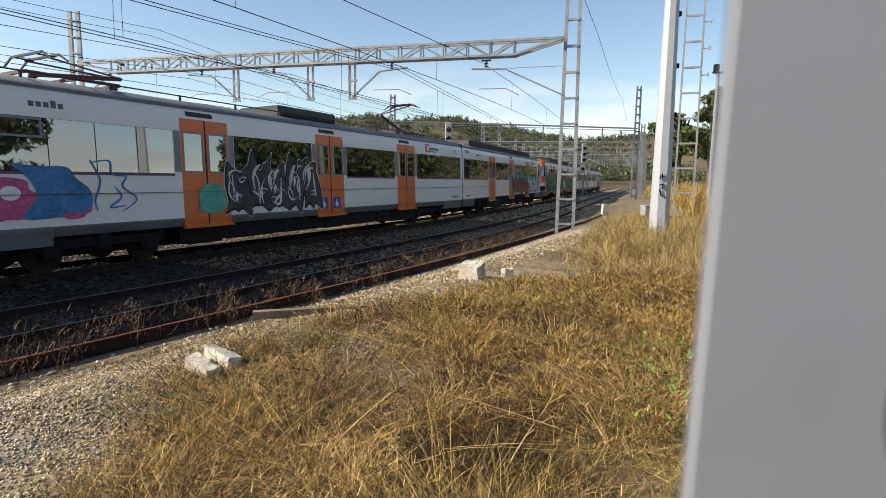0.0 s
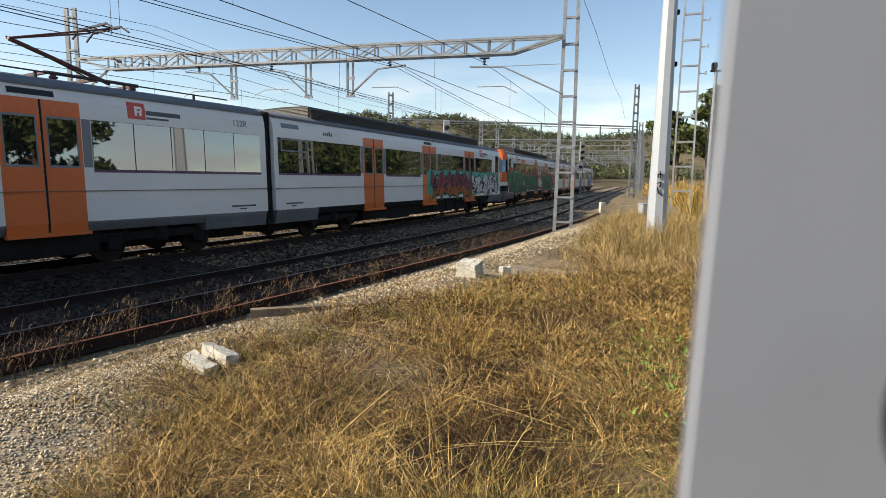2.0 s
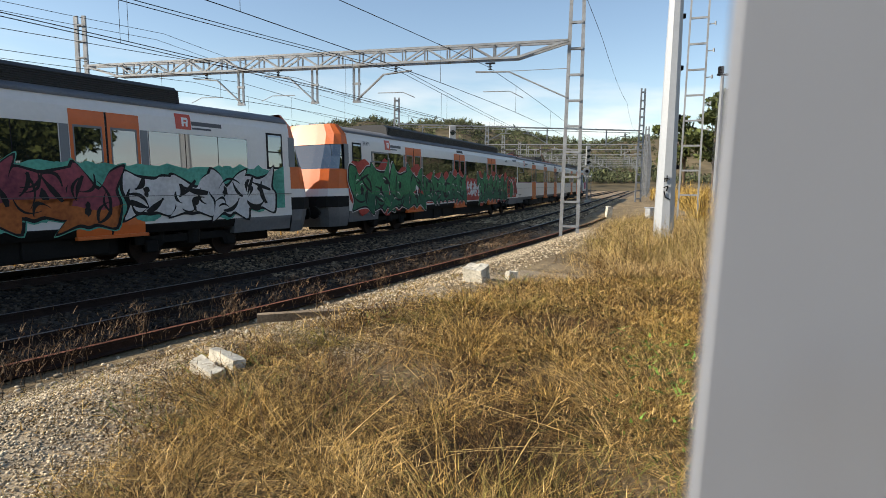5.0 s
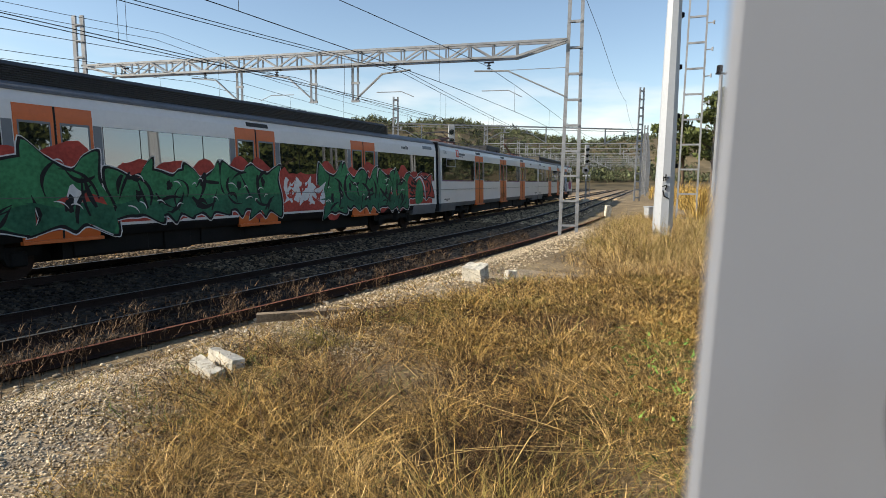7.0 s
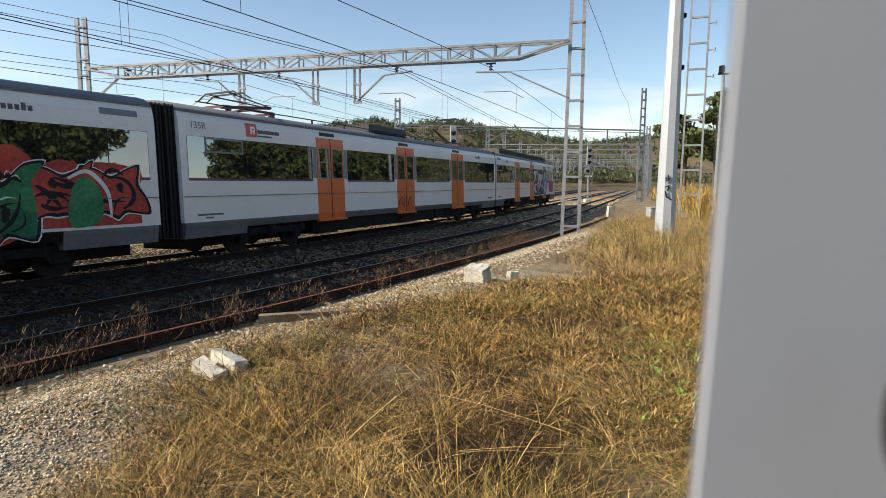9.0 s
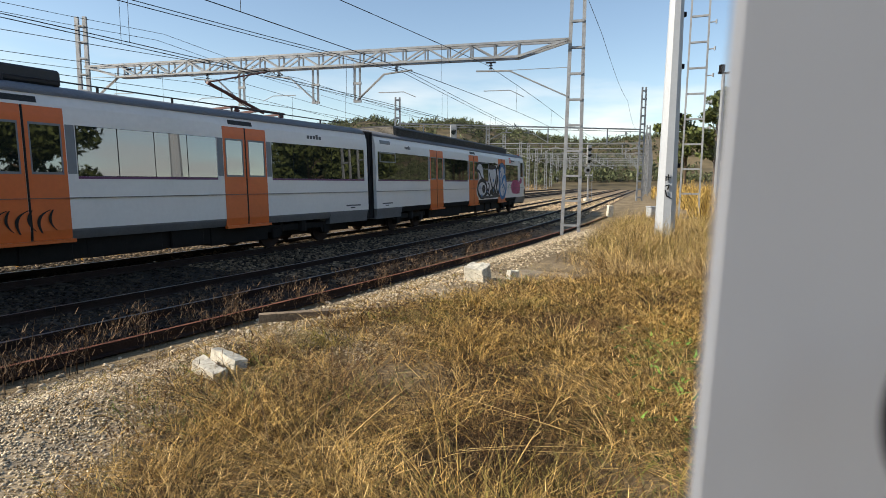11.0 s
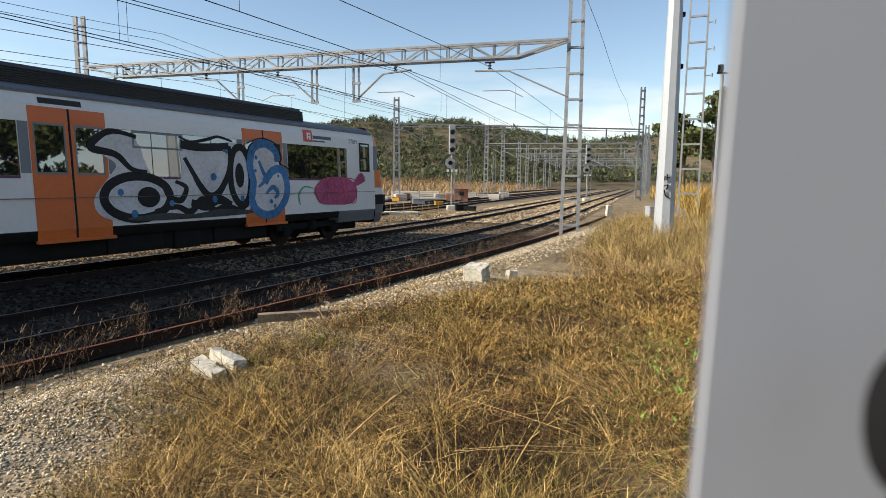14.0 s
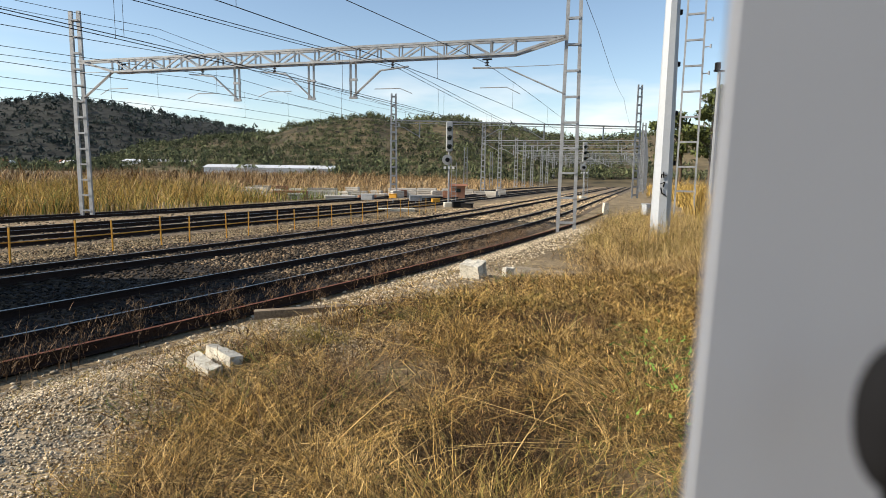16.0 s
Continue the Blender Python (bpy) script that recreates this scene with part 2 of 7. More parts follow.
def rail(d, s0, s1, z=0.0, side="railside", top="railtop", parent=None, name="rail", wander=0.0):
    """A rail swept along the line, its head a strip of its own material."""
    ss = []
    s = s0
    while s < s1:
        ss.append(s)
        s += 0.9 if s < 60 else 6
    ss.append(s1)
    verts, faces = [], []
    n = len(RAIL_PROFILE)
    for s in ss:
        p, hd = on_track(s, d + wander * s)
        nx, ny = -math.cos(hd), math.sin(hd)
        for u, v in RAIL_PROFILE:
            verts.append((p.x + nx * u, p.y + ny * u, z + v))
    for i in range(len(ss) - 1):
        for j in range(n):
            k = (j + 1) % n
            faces.append((i * n + j, i * n + k, (i + 1) * n + k, (i + 1) * n + j))
    faces.append(tuple(range(n)))
    ob = from_data(name, verts, faces, side, parent)
    ob.data.materials.append(M[top])
    for i, pl in enumerate(ob.data.polygons):
        if i < (len(ss) - 1) * n and i % n == 6:
            pl.material_index = 1
    return ob


# ---- sleepers ----
def sleeper_mesh(name, mat):
    bm = bmesh.new()
    vs = box(bm, -0.12, 0.12, -1.3, 1.3, -0.40, -0.165)
    for v in vs:
        if v.co.z > -0.3:
            v.co.x *= 0.8
            if abs(v.co.y) < 0.5:
                v.co.z -= 0.03
    for y in (-0.835, 0.835):
        for s in (-1, 1):
            box(bm, -0.06, 0.06, y + s * 0.10 - 0.035, y + s * 0.10 + 0.035, -0.165, -0.13)
    me = bpy.data.meshes.new(name)
    bm.to_mesh(me)
    bm.free()
    me.materials.append(M[mat])
    return me


SLEEPER = sleeper_mesh("sleeper", "sleeper")


def track(name, d, s0, s1, label, cant=0.0, rusty=False, pieces=(0, 60)):
    tr = empty("railway_track")
    tagged(tr, label, "railway track", group="parallel tracks", kind="structure")
    for k in (-0.87, 0.87):
        rail(d + k, s0, s1, -k * cant, parent=tr)
    s = pieces[0]
    while s < pieces[1]:
        p, hd = on_track(s, d)
        ob = new("sleeper", SLEEPER)
        ob.parent = tr
        ob.matrix_basis = pose(p.x, p.y, random.uniform(-0.02, 0.0), -math.degrees(math.atan(cant)), 0, 90 - math.degrees(hd) + random.uniform(-1, 1))
        s += 0.62
    # the far stretch of sleepers in one piece
    verts, faces = [], []
    while s < 160:
        p, hd = on_track(s, d)
        h, n = Vector((math.sin(hd), math.cos(hd))), Vector((-math.cos(hd), math.sin(hd)))
        b = len(verts)
        for i, j in ((-0.12, -1.3), (0.12, -1.3), (0.12, 1.3), (-0.12, 1.3)):
            q = p + h * i + n * j
            verts += [(q.x, q.y, -0.30), (q.x, q.y, -0.165)]
        faces += [(b + 1, b + 3, b + 5, b + 7), (b, b + 2, b + 3, b + 1), (b + 2, b + 4, b + 5, b + 3), (b + 4, b + 6, b + 7, b + 5), (b + 6, b, b + 1, b + 7)]
        s += 0.62
    if verts:
        tagged(from_data("far_sleepers", verts, faces, "sleeper", tr), kind="stuff")
    return tr


track("near", 9.85, -20, 330, "broad-gauge track with shiny rail heads on dark sleepers beside the weeds", pieces=(-2, 70))
track("main", FOOT + 1.45, -20, 330, "broad-gauge main track that the train runs on, slightly canted", cant=CANT, pieces=(-2, 70))
track("third", 21.9, -5, 330, "far track behind the yellow fence", pieces=(2, 70))
track("fourth", 25.9, -5, 330, "far track with brown rails behind the yellow fence", pieces=(5, 60))
track("fifth", 32.0, -5, 330, "outermost track before the reeds", pieces=(8, 50))
old = empty("discarded_rails")
tagged(old, "rusty red discarded rails lying end to end along the ballast edge", "rail")
for s0 in (-6, 5.72, 17.44, 29.16):
    rail(7.98, s0, s0 + 11.7, -0.02, side="railside", top="railrust", parent=old, name="rail_length", wander=-0.036)


# ---- train ----
HALF = 1.45
Z_WHITE, Z_SEAM, Z_SILL, Z_HEAD, DOOR_SILL = 1.05, 1.745, 2.20, 3.36, 2.28
DOOR_W = 1.66
glass = bpy.data.materials.new("train_glass")
glass.use_nodes = True
gb = glass.node_tree.nodes["Principled BSDF"]
gb.inputs["Base Color"].default_value = (0.012, 0.016, 0.014, 1)
gb.inputs["Roughness"].default_value = 0.02
gb.inputs["Specular IOR Level"].default_value = 0.8
gb.inputs["IOR"].default_value = 2.1
M["glass"] = glass


def side_y(z):
    """How far the car side stands in from its widest line."""
    if z > 3.75:
        return -HALF + 0.015 + 0.065 * (z - 3.75) / 0.23
    if z > 3.5:
        return -HALF + 0.015 * (z - 3.5) / 0.25
    if z < 1.1:
        return -HALF + 0.08 * ((1.1 - z) / 0.5) ** 2
    return -HALF


def sweep(profile, x0, x1, mirror=True, cuts=1):
    """A shell along x from a half profile (y < 0), mirrored and closed at its ends."""
    pr = list(profile)
    if mirror:
        pr = pr + [(-y, z) for y, z in reversed(pr) if abs(y) > 1e-6]
    bm = bmesh.new()
    rows = []
    for i in range(cuts + 1):
        x = x0 + (x1 - x0) * i / cuts
        rows.append([bm.verts.new((x, y, z)) for y, z in pr])
    n = len(pr)
    for a_, b_ in zip(rows, rows[1:]):
        for j in range(n):
            k = (j + 1) % n
            bm.faces.new((a_[j], b_[j], b_[k], a_[k]))
    bm.faces.new(rows[0])
    bm.faces.new(list(reversed(rows[-1])))
    bmesh.ops.recalc_face_normals(bm, faces=bm.faces)
    return bm


def side_panel(bm, x0, x1, z0, z1, out=0.0, th=0.03):
    """A panel that follows the side wall, out metres proud of it."""
    zs = [z0] + [z for z in (0.85, Z_WHITE, Z_SILL, 3.36, 3.5, 3.75, 3.98) if z0 < z < z1] + [z1]
    lo, hi = [], []
    for z in zs:
        for lst, x in ((lo, x0), (hi, x1)):
            lst.append((bm.verts.new((x, side_y(z) - out, z)), bm.verts.new((x, side_y(z) - out + th, z))))
    for i in range(len(zs) - 1):
        a0, a1, b0, b1 = lo[i], lo[i + 1], hi[i], hi[i + 1]
        bm.faces.new((a0[0], b0[0], b1[0], a1[0]))
        bm.faces.new((a0[1], a1[1], b1[1], b0[1]))
        bm.faces.new((a0[1], a0[0], a1[0], a1[1]))
        bm.faces.new((b0[0], b0[1], b1[1], b1[0]))
    bm.faces.new((lo[0][1], hi[0][1], hi[0][0], lo[0][0]))
    bm.faces.new((lo[-1][0], hi[-1][0], hi[-1][1], lo[-1][1]))


def text_part(name, body, size, x, z, mat, parent, out=0.010, flip=1):
    cu = bpy.data.curves.new(name, "FONT")
    cu.body, cu.size, cu.align_x = body, size, "LEFT"
    tmp = new("tmp", cu)
    me = bpy.data.meshes.new_from_object(tmp.evaluated_get(bpy.context.evaluated_depsgraph_get()))
    bpy.data.objects.remove(tmp)
    for v in me.vertices:
        u, w = v.co.x, v.co.y
        v.co = (x + u * flip, side_y(z + w) - out, z + w)
    me.materials.append(M[mat])
    ob = new(name, me)
    ob.parent = parent
    return ob


def bogie(parent, x):
    bm = bmesh.new()
    for y in (-1.12, 1.12):
        for p, q in (((-1.7, y, 0.62), (1.7, y, 0.62)), ((-1.45, y, 0.62), (-1.0, y, 0.42)), ((1.45, y, 0.62), (1.0, y, 0.42))):
            bar(bm, Vector(p) + Vector((x, 0, 0)), Vector(q) + Vector((x, 0, 0)), 0.16, 0.2)
        for dx in (-1.25, 1.25):
            box(bm, x + dx - 0.17, x + dx + 0.17, y - 0.12, y + 0.12, 0.30, 0.62, 0.03)
            bar(bm, (x + dx + 0.3, y, 0.5), (x + dx + 0.3, y, 0.85), 0.2, seg=10)
        bar(bm, (x, y, 0.45), (x, y, 0.95), 0.42, seg=12)
    box(bm, x - 0.4, x + 0.4, -1.1, 1.1, 0.5, 0.75)
    bg = part("bogie", bm, "under", parent, "black oily bogie with springs")
    for dx in (-1.25, 1.25):
        bm = bmesh.new()
        bar(bm, (x + dx, -0.9, 0.445), (x + dx, 0.9, 0.445), 0.16, seg=10)
        for y in (-0.87, 0.87):
            bar(bm, (x + dx, y - 0.065, 0.445), (x + dx, y + 0.065, 0.445), 0.89, seg=28)
        part("wheelset", bm, "railside", bg, "dull steel wheels")


def door(parent, x, vent=False):
    """A double-leaf sliding door with its grey side frames; x is its near jamb."""
    for a0, a1 in ((x - 0.20, x - 0.005), (x + DOOR_W + 0.005, x + DOOR_W + 0.20)):
        bm = bmesh.new()
        side_panel(bm, a0, a1, DOOR_SILL, Z_HEAD, 0.004)
        part("door_pillar", bm, "framegrey", parent, "grey door pillar panel")
    bm = bmesh.new()
    side_panel(bm, x + DOOR_W / 2 - 0.02, x + DOOR_W / 2 + 0.02, 0.86, 3.70, 0.012)
    part("door_seal", bm, "rubber", parent, "black rubber door seal")
    for k in (0, 1):
        a0 = x + 0.01 + k * (DOOR_W / 2 + 0.015)
        a1 = a0 + DOOR_W / 2 - 0.04
        bm = bmesh.new()
        side_panel(bm, a0, a1, 0.84, DOOR_SILL, 0.010)
        side_panel(bm, a0, a1, 3.34, 3.70, 0.010)
        side_panel(bm, a0, a0 + 0.09, DOOR_SILL, 3.34, 0.010)
        side_panel(bm, a1 - 0.09, a1, DOOR_SILL, 3.34, 0.010)
        lf = part("door_leaf", bm, "orange", parent, "orange sliding door leaf")
        bm = bmesh.new()
        side_panel(bm, a0 + 0.09, a1 - 0.09, DOOR_SILL, 3.34, 0.004)
        part("door_window", bm, "glass", lf, "dark door window")
        bm = bmesh.new()
        for w0, w1, z0, z1 in ((a0 + 0.07, a1 - 0.07, DOOR_SILL - 0.02, DOOR_SILL + 0.03), (a0 + 0.07, a1 - 0.07, 3.31, 3.36), (a0 + 0.07, a0 + 0.10, DOOR_SILL, 3.34), (a1 - 0.10, a1 - 0.07, DOOR_SILL, 3.34)):
            side_panel(bm, w0, w1, z0, z1, 0.014)
        part("window_seal", bm, "framegrey", lf)
    bm = bmesh.new()
    box(bm, x - 0.03, x + DOOR_W + 0.03, -1.53, -1.40, 0.76, 0.84, 0.01)
    part("door_step", bm, "orange", parent, "orange step under the door")
    if vent:
        bm = bmesh.new()
        side_panel(bm, x + 0.25, x + 1.15, 3.77, 3.90, 0.006)
        for i in range(4):
            side_panel(bm, x + 0.27, x + 1.13, 3.785 + i * 0.028, 3.797 + i * 0.028, 0.014)
        part("vent_grille", bm, "slat", parent, "grey vent grille over the door")


def windows(parent, x0, x1, panes, hopper=None):
    """A band of flush dark panes between two jambs, over a thin purple line."""
    bm = bmesh.new()
    side_panel(bm, x0, x1, Z_SILL + 0.03, Z_HEAD, 0.002)
    part("window_gasket", bm, "rubber", parent, "black gasket behind the panes")
    w = (x1 - x0) / panes
    for i in range(panes):
        bm = bmesh.new()
        side_panel(bm, x0 + i * w + 0.012, x0 + (i + 1) * w - 0.012, Z_SILL + 0.04, Z_HEAD - 0.008, 0.007 + 0.0015 * (i % 2))
        wp = part("window_pane", bm, "glass", parent, "dark tinted flush window pane")
        # each pane sits a hair out of true
        wp.rotation_euler = (random.uniform(-0.004, 0.004), 0, random.uniform(-0.003, 0.003))
        wp.location = -(wp.rotation_euler.to_matrix() @ Vector((x0 + (i + 0.5) * w, -HALF, 2.8)) - Vector((x0 + (i + 0.5) * w, -HALF, 2.8)))
    bm = bmesh.new()
    side_panel(bm, x0, x1, Z_SILL - 0.03, Z_SILL + 0.028, 0.006)
    part("window_stripe", bm, "purple", parent, "thin purple line under the windows")
    if hopper is not None:
        bm = bmesh.new()
        a0, a1 = x0 + hopper, x0 + hopper + 1.4
        for w0, w1, z0, z1 in ((a0, a1, 3.30, 3.35), (a0, a1, 2.93, 2.98), (a0, a0 + 0.05, 2.98, 3.30), (a1 - 0.05, a1, 2.98, 3.30)):
            side_panel(bm, w0, w1, z0, z1, 0.02)
        part("hopper_window_frame", bm, "framegrey", parent, "grey frame of the opening top window")


def pantograph(parent, x, raised, mirror=1):
    """Base frame, lower arm, upper arm and collector head."""
    bm = bmesh.new()
    for y in (-0.55, 0.55):
        bar(bm, (x - 1.1, y, 4.45), (x + 1.1, y, 4.45), 0.07)
        for dx in (-0.95, 0.95):
            bar(bm, (x + dx, y, 4.28), (x + dx, y, 4.45), 0.13, seg=8)
            bar(bm, (x + dx, y, 4.33), (x + dx, y, 4.37), 0.19, seg=8)
    for dx in (-1.1, 0, 1.1):
        bar(bm, (x + dx, -0.55, 4.45), (x + dx, 0.55, 4.45), 0.07)
    k = 0.9 if raised else 0.18
    knee = (x + mirror * 1.55, 0, 4.5 + 0.62 * k + 0.12)
    headp = Vector((x - mirror * 0.55, 0, 4.5 + 1.28 * k + 0.14))
    bar(bm, (x - mirror * 0.7, 0, 4.5), knee, 0.11, seg=8)
    bar(bm, (x - mirror * 0.45, 0.1, 4.5), (knee[0], 0.1, knee[2] + 0.06), 0.035, seg=6)
    for s in (-1, 1):
        bar(bm, (knee[0], s * 0.06, knee[2]), headp + Vector((0, s * 0.42, 0)), 0.045, seg=6)
    pg = part("pantograph", bm, "panto", parent, "dark red-brown roof pantograph")
    bm = bmesh.new()
    for dx in (-0.18, 0.18):
        hp = headp + Vector((dx, 0, 0.06))
        bar(bm, hp + Vector((0, -0.6, 0)), hp + Vector((0, 0.6, 0)), 0.05)
        for s in (-1, 1):
            bar(bm, hp + Vector((0, s * 0.6, 0)), hp + Vector((0, s * 0.92, -0.18)), 0.035)
    bar(bm, headp + Vector((-0.2, -0.42, 0.03)), headp + Vector((0.2, -0.42, 0.03)), 0.03)
    bar(bm, headp + Vector((-0.2, 0.42, 0.03)), headp + Vector((0.2, 0.42, 0.03)), 0.03)
    part("collector_head", bm, "wire", pg)


M["panto"] = material("pantograph_paint", (0.10, 0.035, 0.03), 0.6, vary=0.3, bump=0.05)
M["slat"] = material("roof_box_black", (0.018, 0.018, 0.02), 0.55, vary=0.3, scale=2, fine=20)
M["slatend"] = material("roof_box_end", (0.17, 0.15, 0.12), 0.7, vary=0.2)


def roof_box(parent, x0, x1, z1=4.62):
    bm = bmesh.new()
    n = 7
    prof = [(-1.14, 4.16), (-1.10, z1 - 0.12), (-0.95, z1), (0, z1 + 0.03)]
    body = sweep(prof, x0, x1)
    rb = part("roof_unit", body, "slat", parent, "long black ribbed roof equipment box")
    bm = bmesh.new()
    for i in range(n):
        z = 4.19 + i * 0.05
        box(bm, x0 + 0.02, x1 - 0.02, -1.17 + i * 0.004, -1.10, z, z + 0.022)
    part("louvre", bm, "slat", rb)
    bm = bmesh.new()
    for i in range(8):
        z = 4.2 + i * 0.048
        box(bm, x0 - 0.04, x0 + 0.01, -1.05, 1.05, z, z + 0.03)
    part("end_grille", bm, "slatend", rb, "pale dusty end grille")


def badge(parent, x, z):
    bm = bmesh.new()
    side_panel(bm, x, x + 0.46, z, z + 0.40, 0.006, 0.01)
    part("badge", bm, "redlogo", parent, "square red badge with a pale mark")
    bm = bmesh.new()
    side_panel(bm, x + 0.18, x + 0.24, z + 0.08, z + 0.31, 0.009, 0.01)
    side_panel(bm, x + 0.24, x + 0.36, z + 0.25, z + 0.31, 0.009, 0.01)
    side_panel(bm, x + 0.24, x + 0.36, z + 0.16, z + 0.20, 0.009, 0.01)
    side_panel(bm, x + 0.33, x + 0.37, z + 0.19, z + 0.28, 0.009, 0.01)
    side_panel(bm, x + 0.30, x + 0.36, z + 0.08, z + 0.16, 0.009, 0.01)
    part("badge_mark", bm, "whiteink", parent)
    bm = bmesh.new()
    side_panel(bm, x + 0.48, x + 1.45, z + 0.12, z + 0.23, 0.006, 0.01)
    side_panel(bm, x + 0.48, x + 1.10, z + 0.02, z + 0.07, 0.006, 0.01)
    part("lettering_bar", bm, "ink", parent, "dark grey bars of lettering")


def wordmark(parent, x, z, w=0.75):
    bm = bmesh.new()
    for i in range(5):
        side_panel(bm, x + i * w / 5, x + (i + 0.72) * w / 5, z, z + 0.11 + (0.05 if i == 3 else 0), 0.006, 0.01)
    part("lettering_bar", bm, "ink", parent, "dark grey bars of lettering")


def small_bars(parent, x, z, w=0.9):
    bm = bmesh.new()
    side_panel(bm, x, x + w, z, z + 0.05, 0.006, 0.01)
    side_panel(bm, x + w * 0.3, x + w * 0.6, z - 0.08, z - 0.04, 0.006, 0.01)
    part("number_bar", bm, "ink", parent, "small dark bars of lettering")


def car_shell(car, x0, x1, low="skirt"):
    """Skirt, walls, roof, floor and ends common to all cars."""
    part("skirt", sweep([(-1.37, 0.62), (-1.40, 0.8), (-1.44, 0.97), (-1.446, Z_WHITE), (0, Z_WHITE)], x0 + 0.05, x0 + 2.3), "skirt", car, "grey end skirt")
    part("skirt", sweep([(-1.37, 0.62), (-1.40, 0.8), (-1.44, 0.97), (-1.446, Z_WHITE), (0, Z_WHITE)], x1 - 2.3, x1 - 0.05), "skirt", car, "grey end skirt")
    part("skirt", sweep([(-1.36, 0.82), (-1.40, 0.9), (-1.44, 1.0), (-1.446, Z_WHITE), (0, Z_WHITE)], x0 + 2.3, x1 - 2.3), low, car, "dark lower side")
    part("body", sweep([(-1.449, Z_WHITE), (-1.45, 1.15), (-1.45, Z_SEAM - 0.01), (-1.443, Z_SEAM), (-1.45, Z_SEAM + 0.01), (-1.45, 3.5), (-1.435, 3.75), (-1.37, 3.98), (0, 3.98)], x0, x1), "white", car, "white car side with a thin dark seam")
    part("roof", sweep([(-1.372, 3.982), (-1.30, 4.08), (-1.12, 4.19), (-0.8, 4.27), (-0.4, 4.31), (0, 4.32)], x0, x1), "roofgrey", car, "dark grey rounded roof", True)
    bm = bmesh.new()
    box(bm, x0 + 0.05, x1 - 0.05, -1.40, -1.37, 3.965, 3.995)
    part("gutter", bm, "roofgrey", car)
    bm = bmesh.new()
    side_panel(bm, x0 + 0.02, x1 - 0.02, Z_SEAM - 0.007, Z_SEAM + 0.007, 0.040, 0.045)
    part("seam", bm, "ink", car)
    random.seed(int(abs(x0) * 100) + 5)
    x = x0 + 6.0
    while x < x1 - 6.5:
        w = random.uniform(0.8, 2.2)
        bm = bmesh.new()
        box(bm, x, x + w, -1.28 + random.uniform(0, 0.1), 1.28, random.uniform(0.28, 0.42), 0.95, 0.02)
        part("underfloor_box", bm, "under", car, "black underfloor equipment box")
        x += w + random.uniform(0.15, 0.5)
    # solid fill under the floor, added to shut out light behind the bogies
    bm = bmesh.new()
    box(bm, x0 + 0.4, x1 - 0.4, -0.72, 0.72, 0.30, 1.1)
    box(bm, x0 + 5.7, x1 - 5.7, -1.2, 1.2, 0.36, 1.1)
    part("underframe", bm, "under", car, "black underframe block, filled in solid to stop light from behind")
    bogie(car, x0 + 3.55)
    bogie(car, x1 - 3.55)


def middle_car(number):
    """x runs towards the train's tail; the first end is at -12.15."""
    car = empty("railway_car")
    x0, x1 = -12.15, 12.15
    car_shell(car, x0, x1)
    d = [x0 + 5.72, x0 + 11.42, x0 + 17.35] if number == "135R" else [x0 + 5.68, x0 + 11.38, x0 + 17.12]
    for i, x in enumerate(d):
        door(car, x, vent=True)
    windows(car, x0 + 0.22, d[0] - 0.22, 5, 0.6)
    windows(car, d[0] + DOOR_W + 0.22, d[1] - 0.22, 4)
    windows(car, d[1] + DOOR_W + 0.22, d[2] - 0.22, 4)
    windows(car, d[2] + DOOR_W + 0.22, x1 - 0.22, 5)
    pantograph(car, x0 + 3.6, False, 1)
    pantograph(car, x1 - 4.6, True, -1)
    bm = bmesh.new()
    box(bm, x0 + 10.2, x0 + 13.4, -0.9, 0.9, 4.25, 4.62, 0.05)
    part("roof_resistor", bm, "slat", car, "black roof resistor box")
    bm = bmesh.new()
    for x in range(-10, 11, 2):
        for y in (-1.0, 1.0):
            bar(bm, (x, y, 4.2), (x, y, 4.36), 0.07, seg=6)
    for y in (-1.0, 1.0):
        bar(bm, (x0 + 1, y, 4.36), (x1 - 1, y, 4.36), 0.035, seg=6)
    part("roof_busbar", bm, "wire", car, "thin roof conductor on insulators")
    text_part("lettering", number, 0.26, x0 + 0.35 if number == "135R" else x1 - 1.25, 3.56, "ink", car)
    badge(car, x0 + 2.4 if number == "135R" else x1 - 4.4, 3.48)
    wordmark(car, x1 - 3.4 if number == "135R" else x0 + 2.0, 3.58)
    small_bars(car, x0 + 0.45, 1.22)
    small_bars(car, x1 - 1.4, 1.22)
    return car


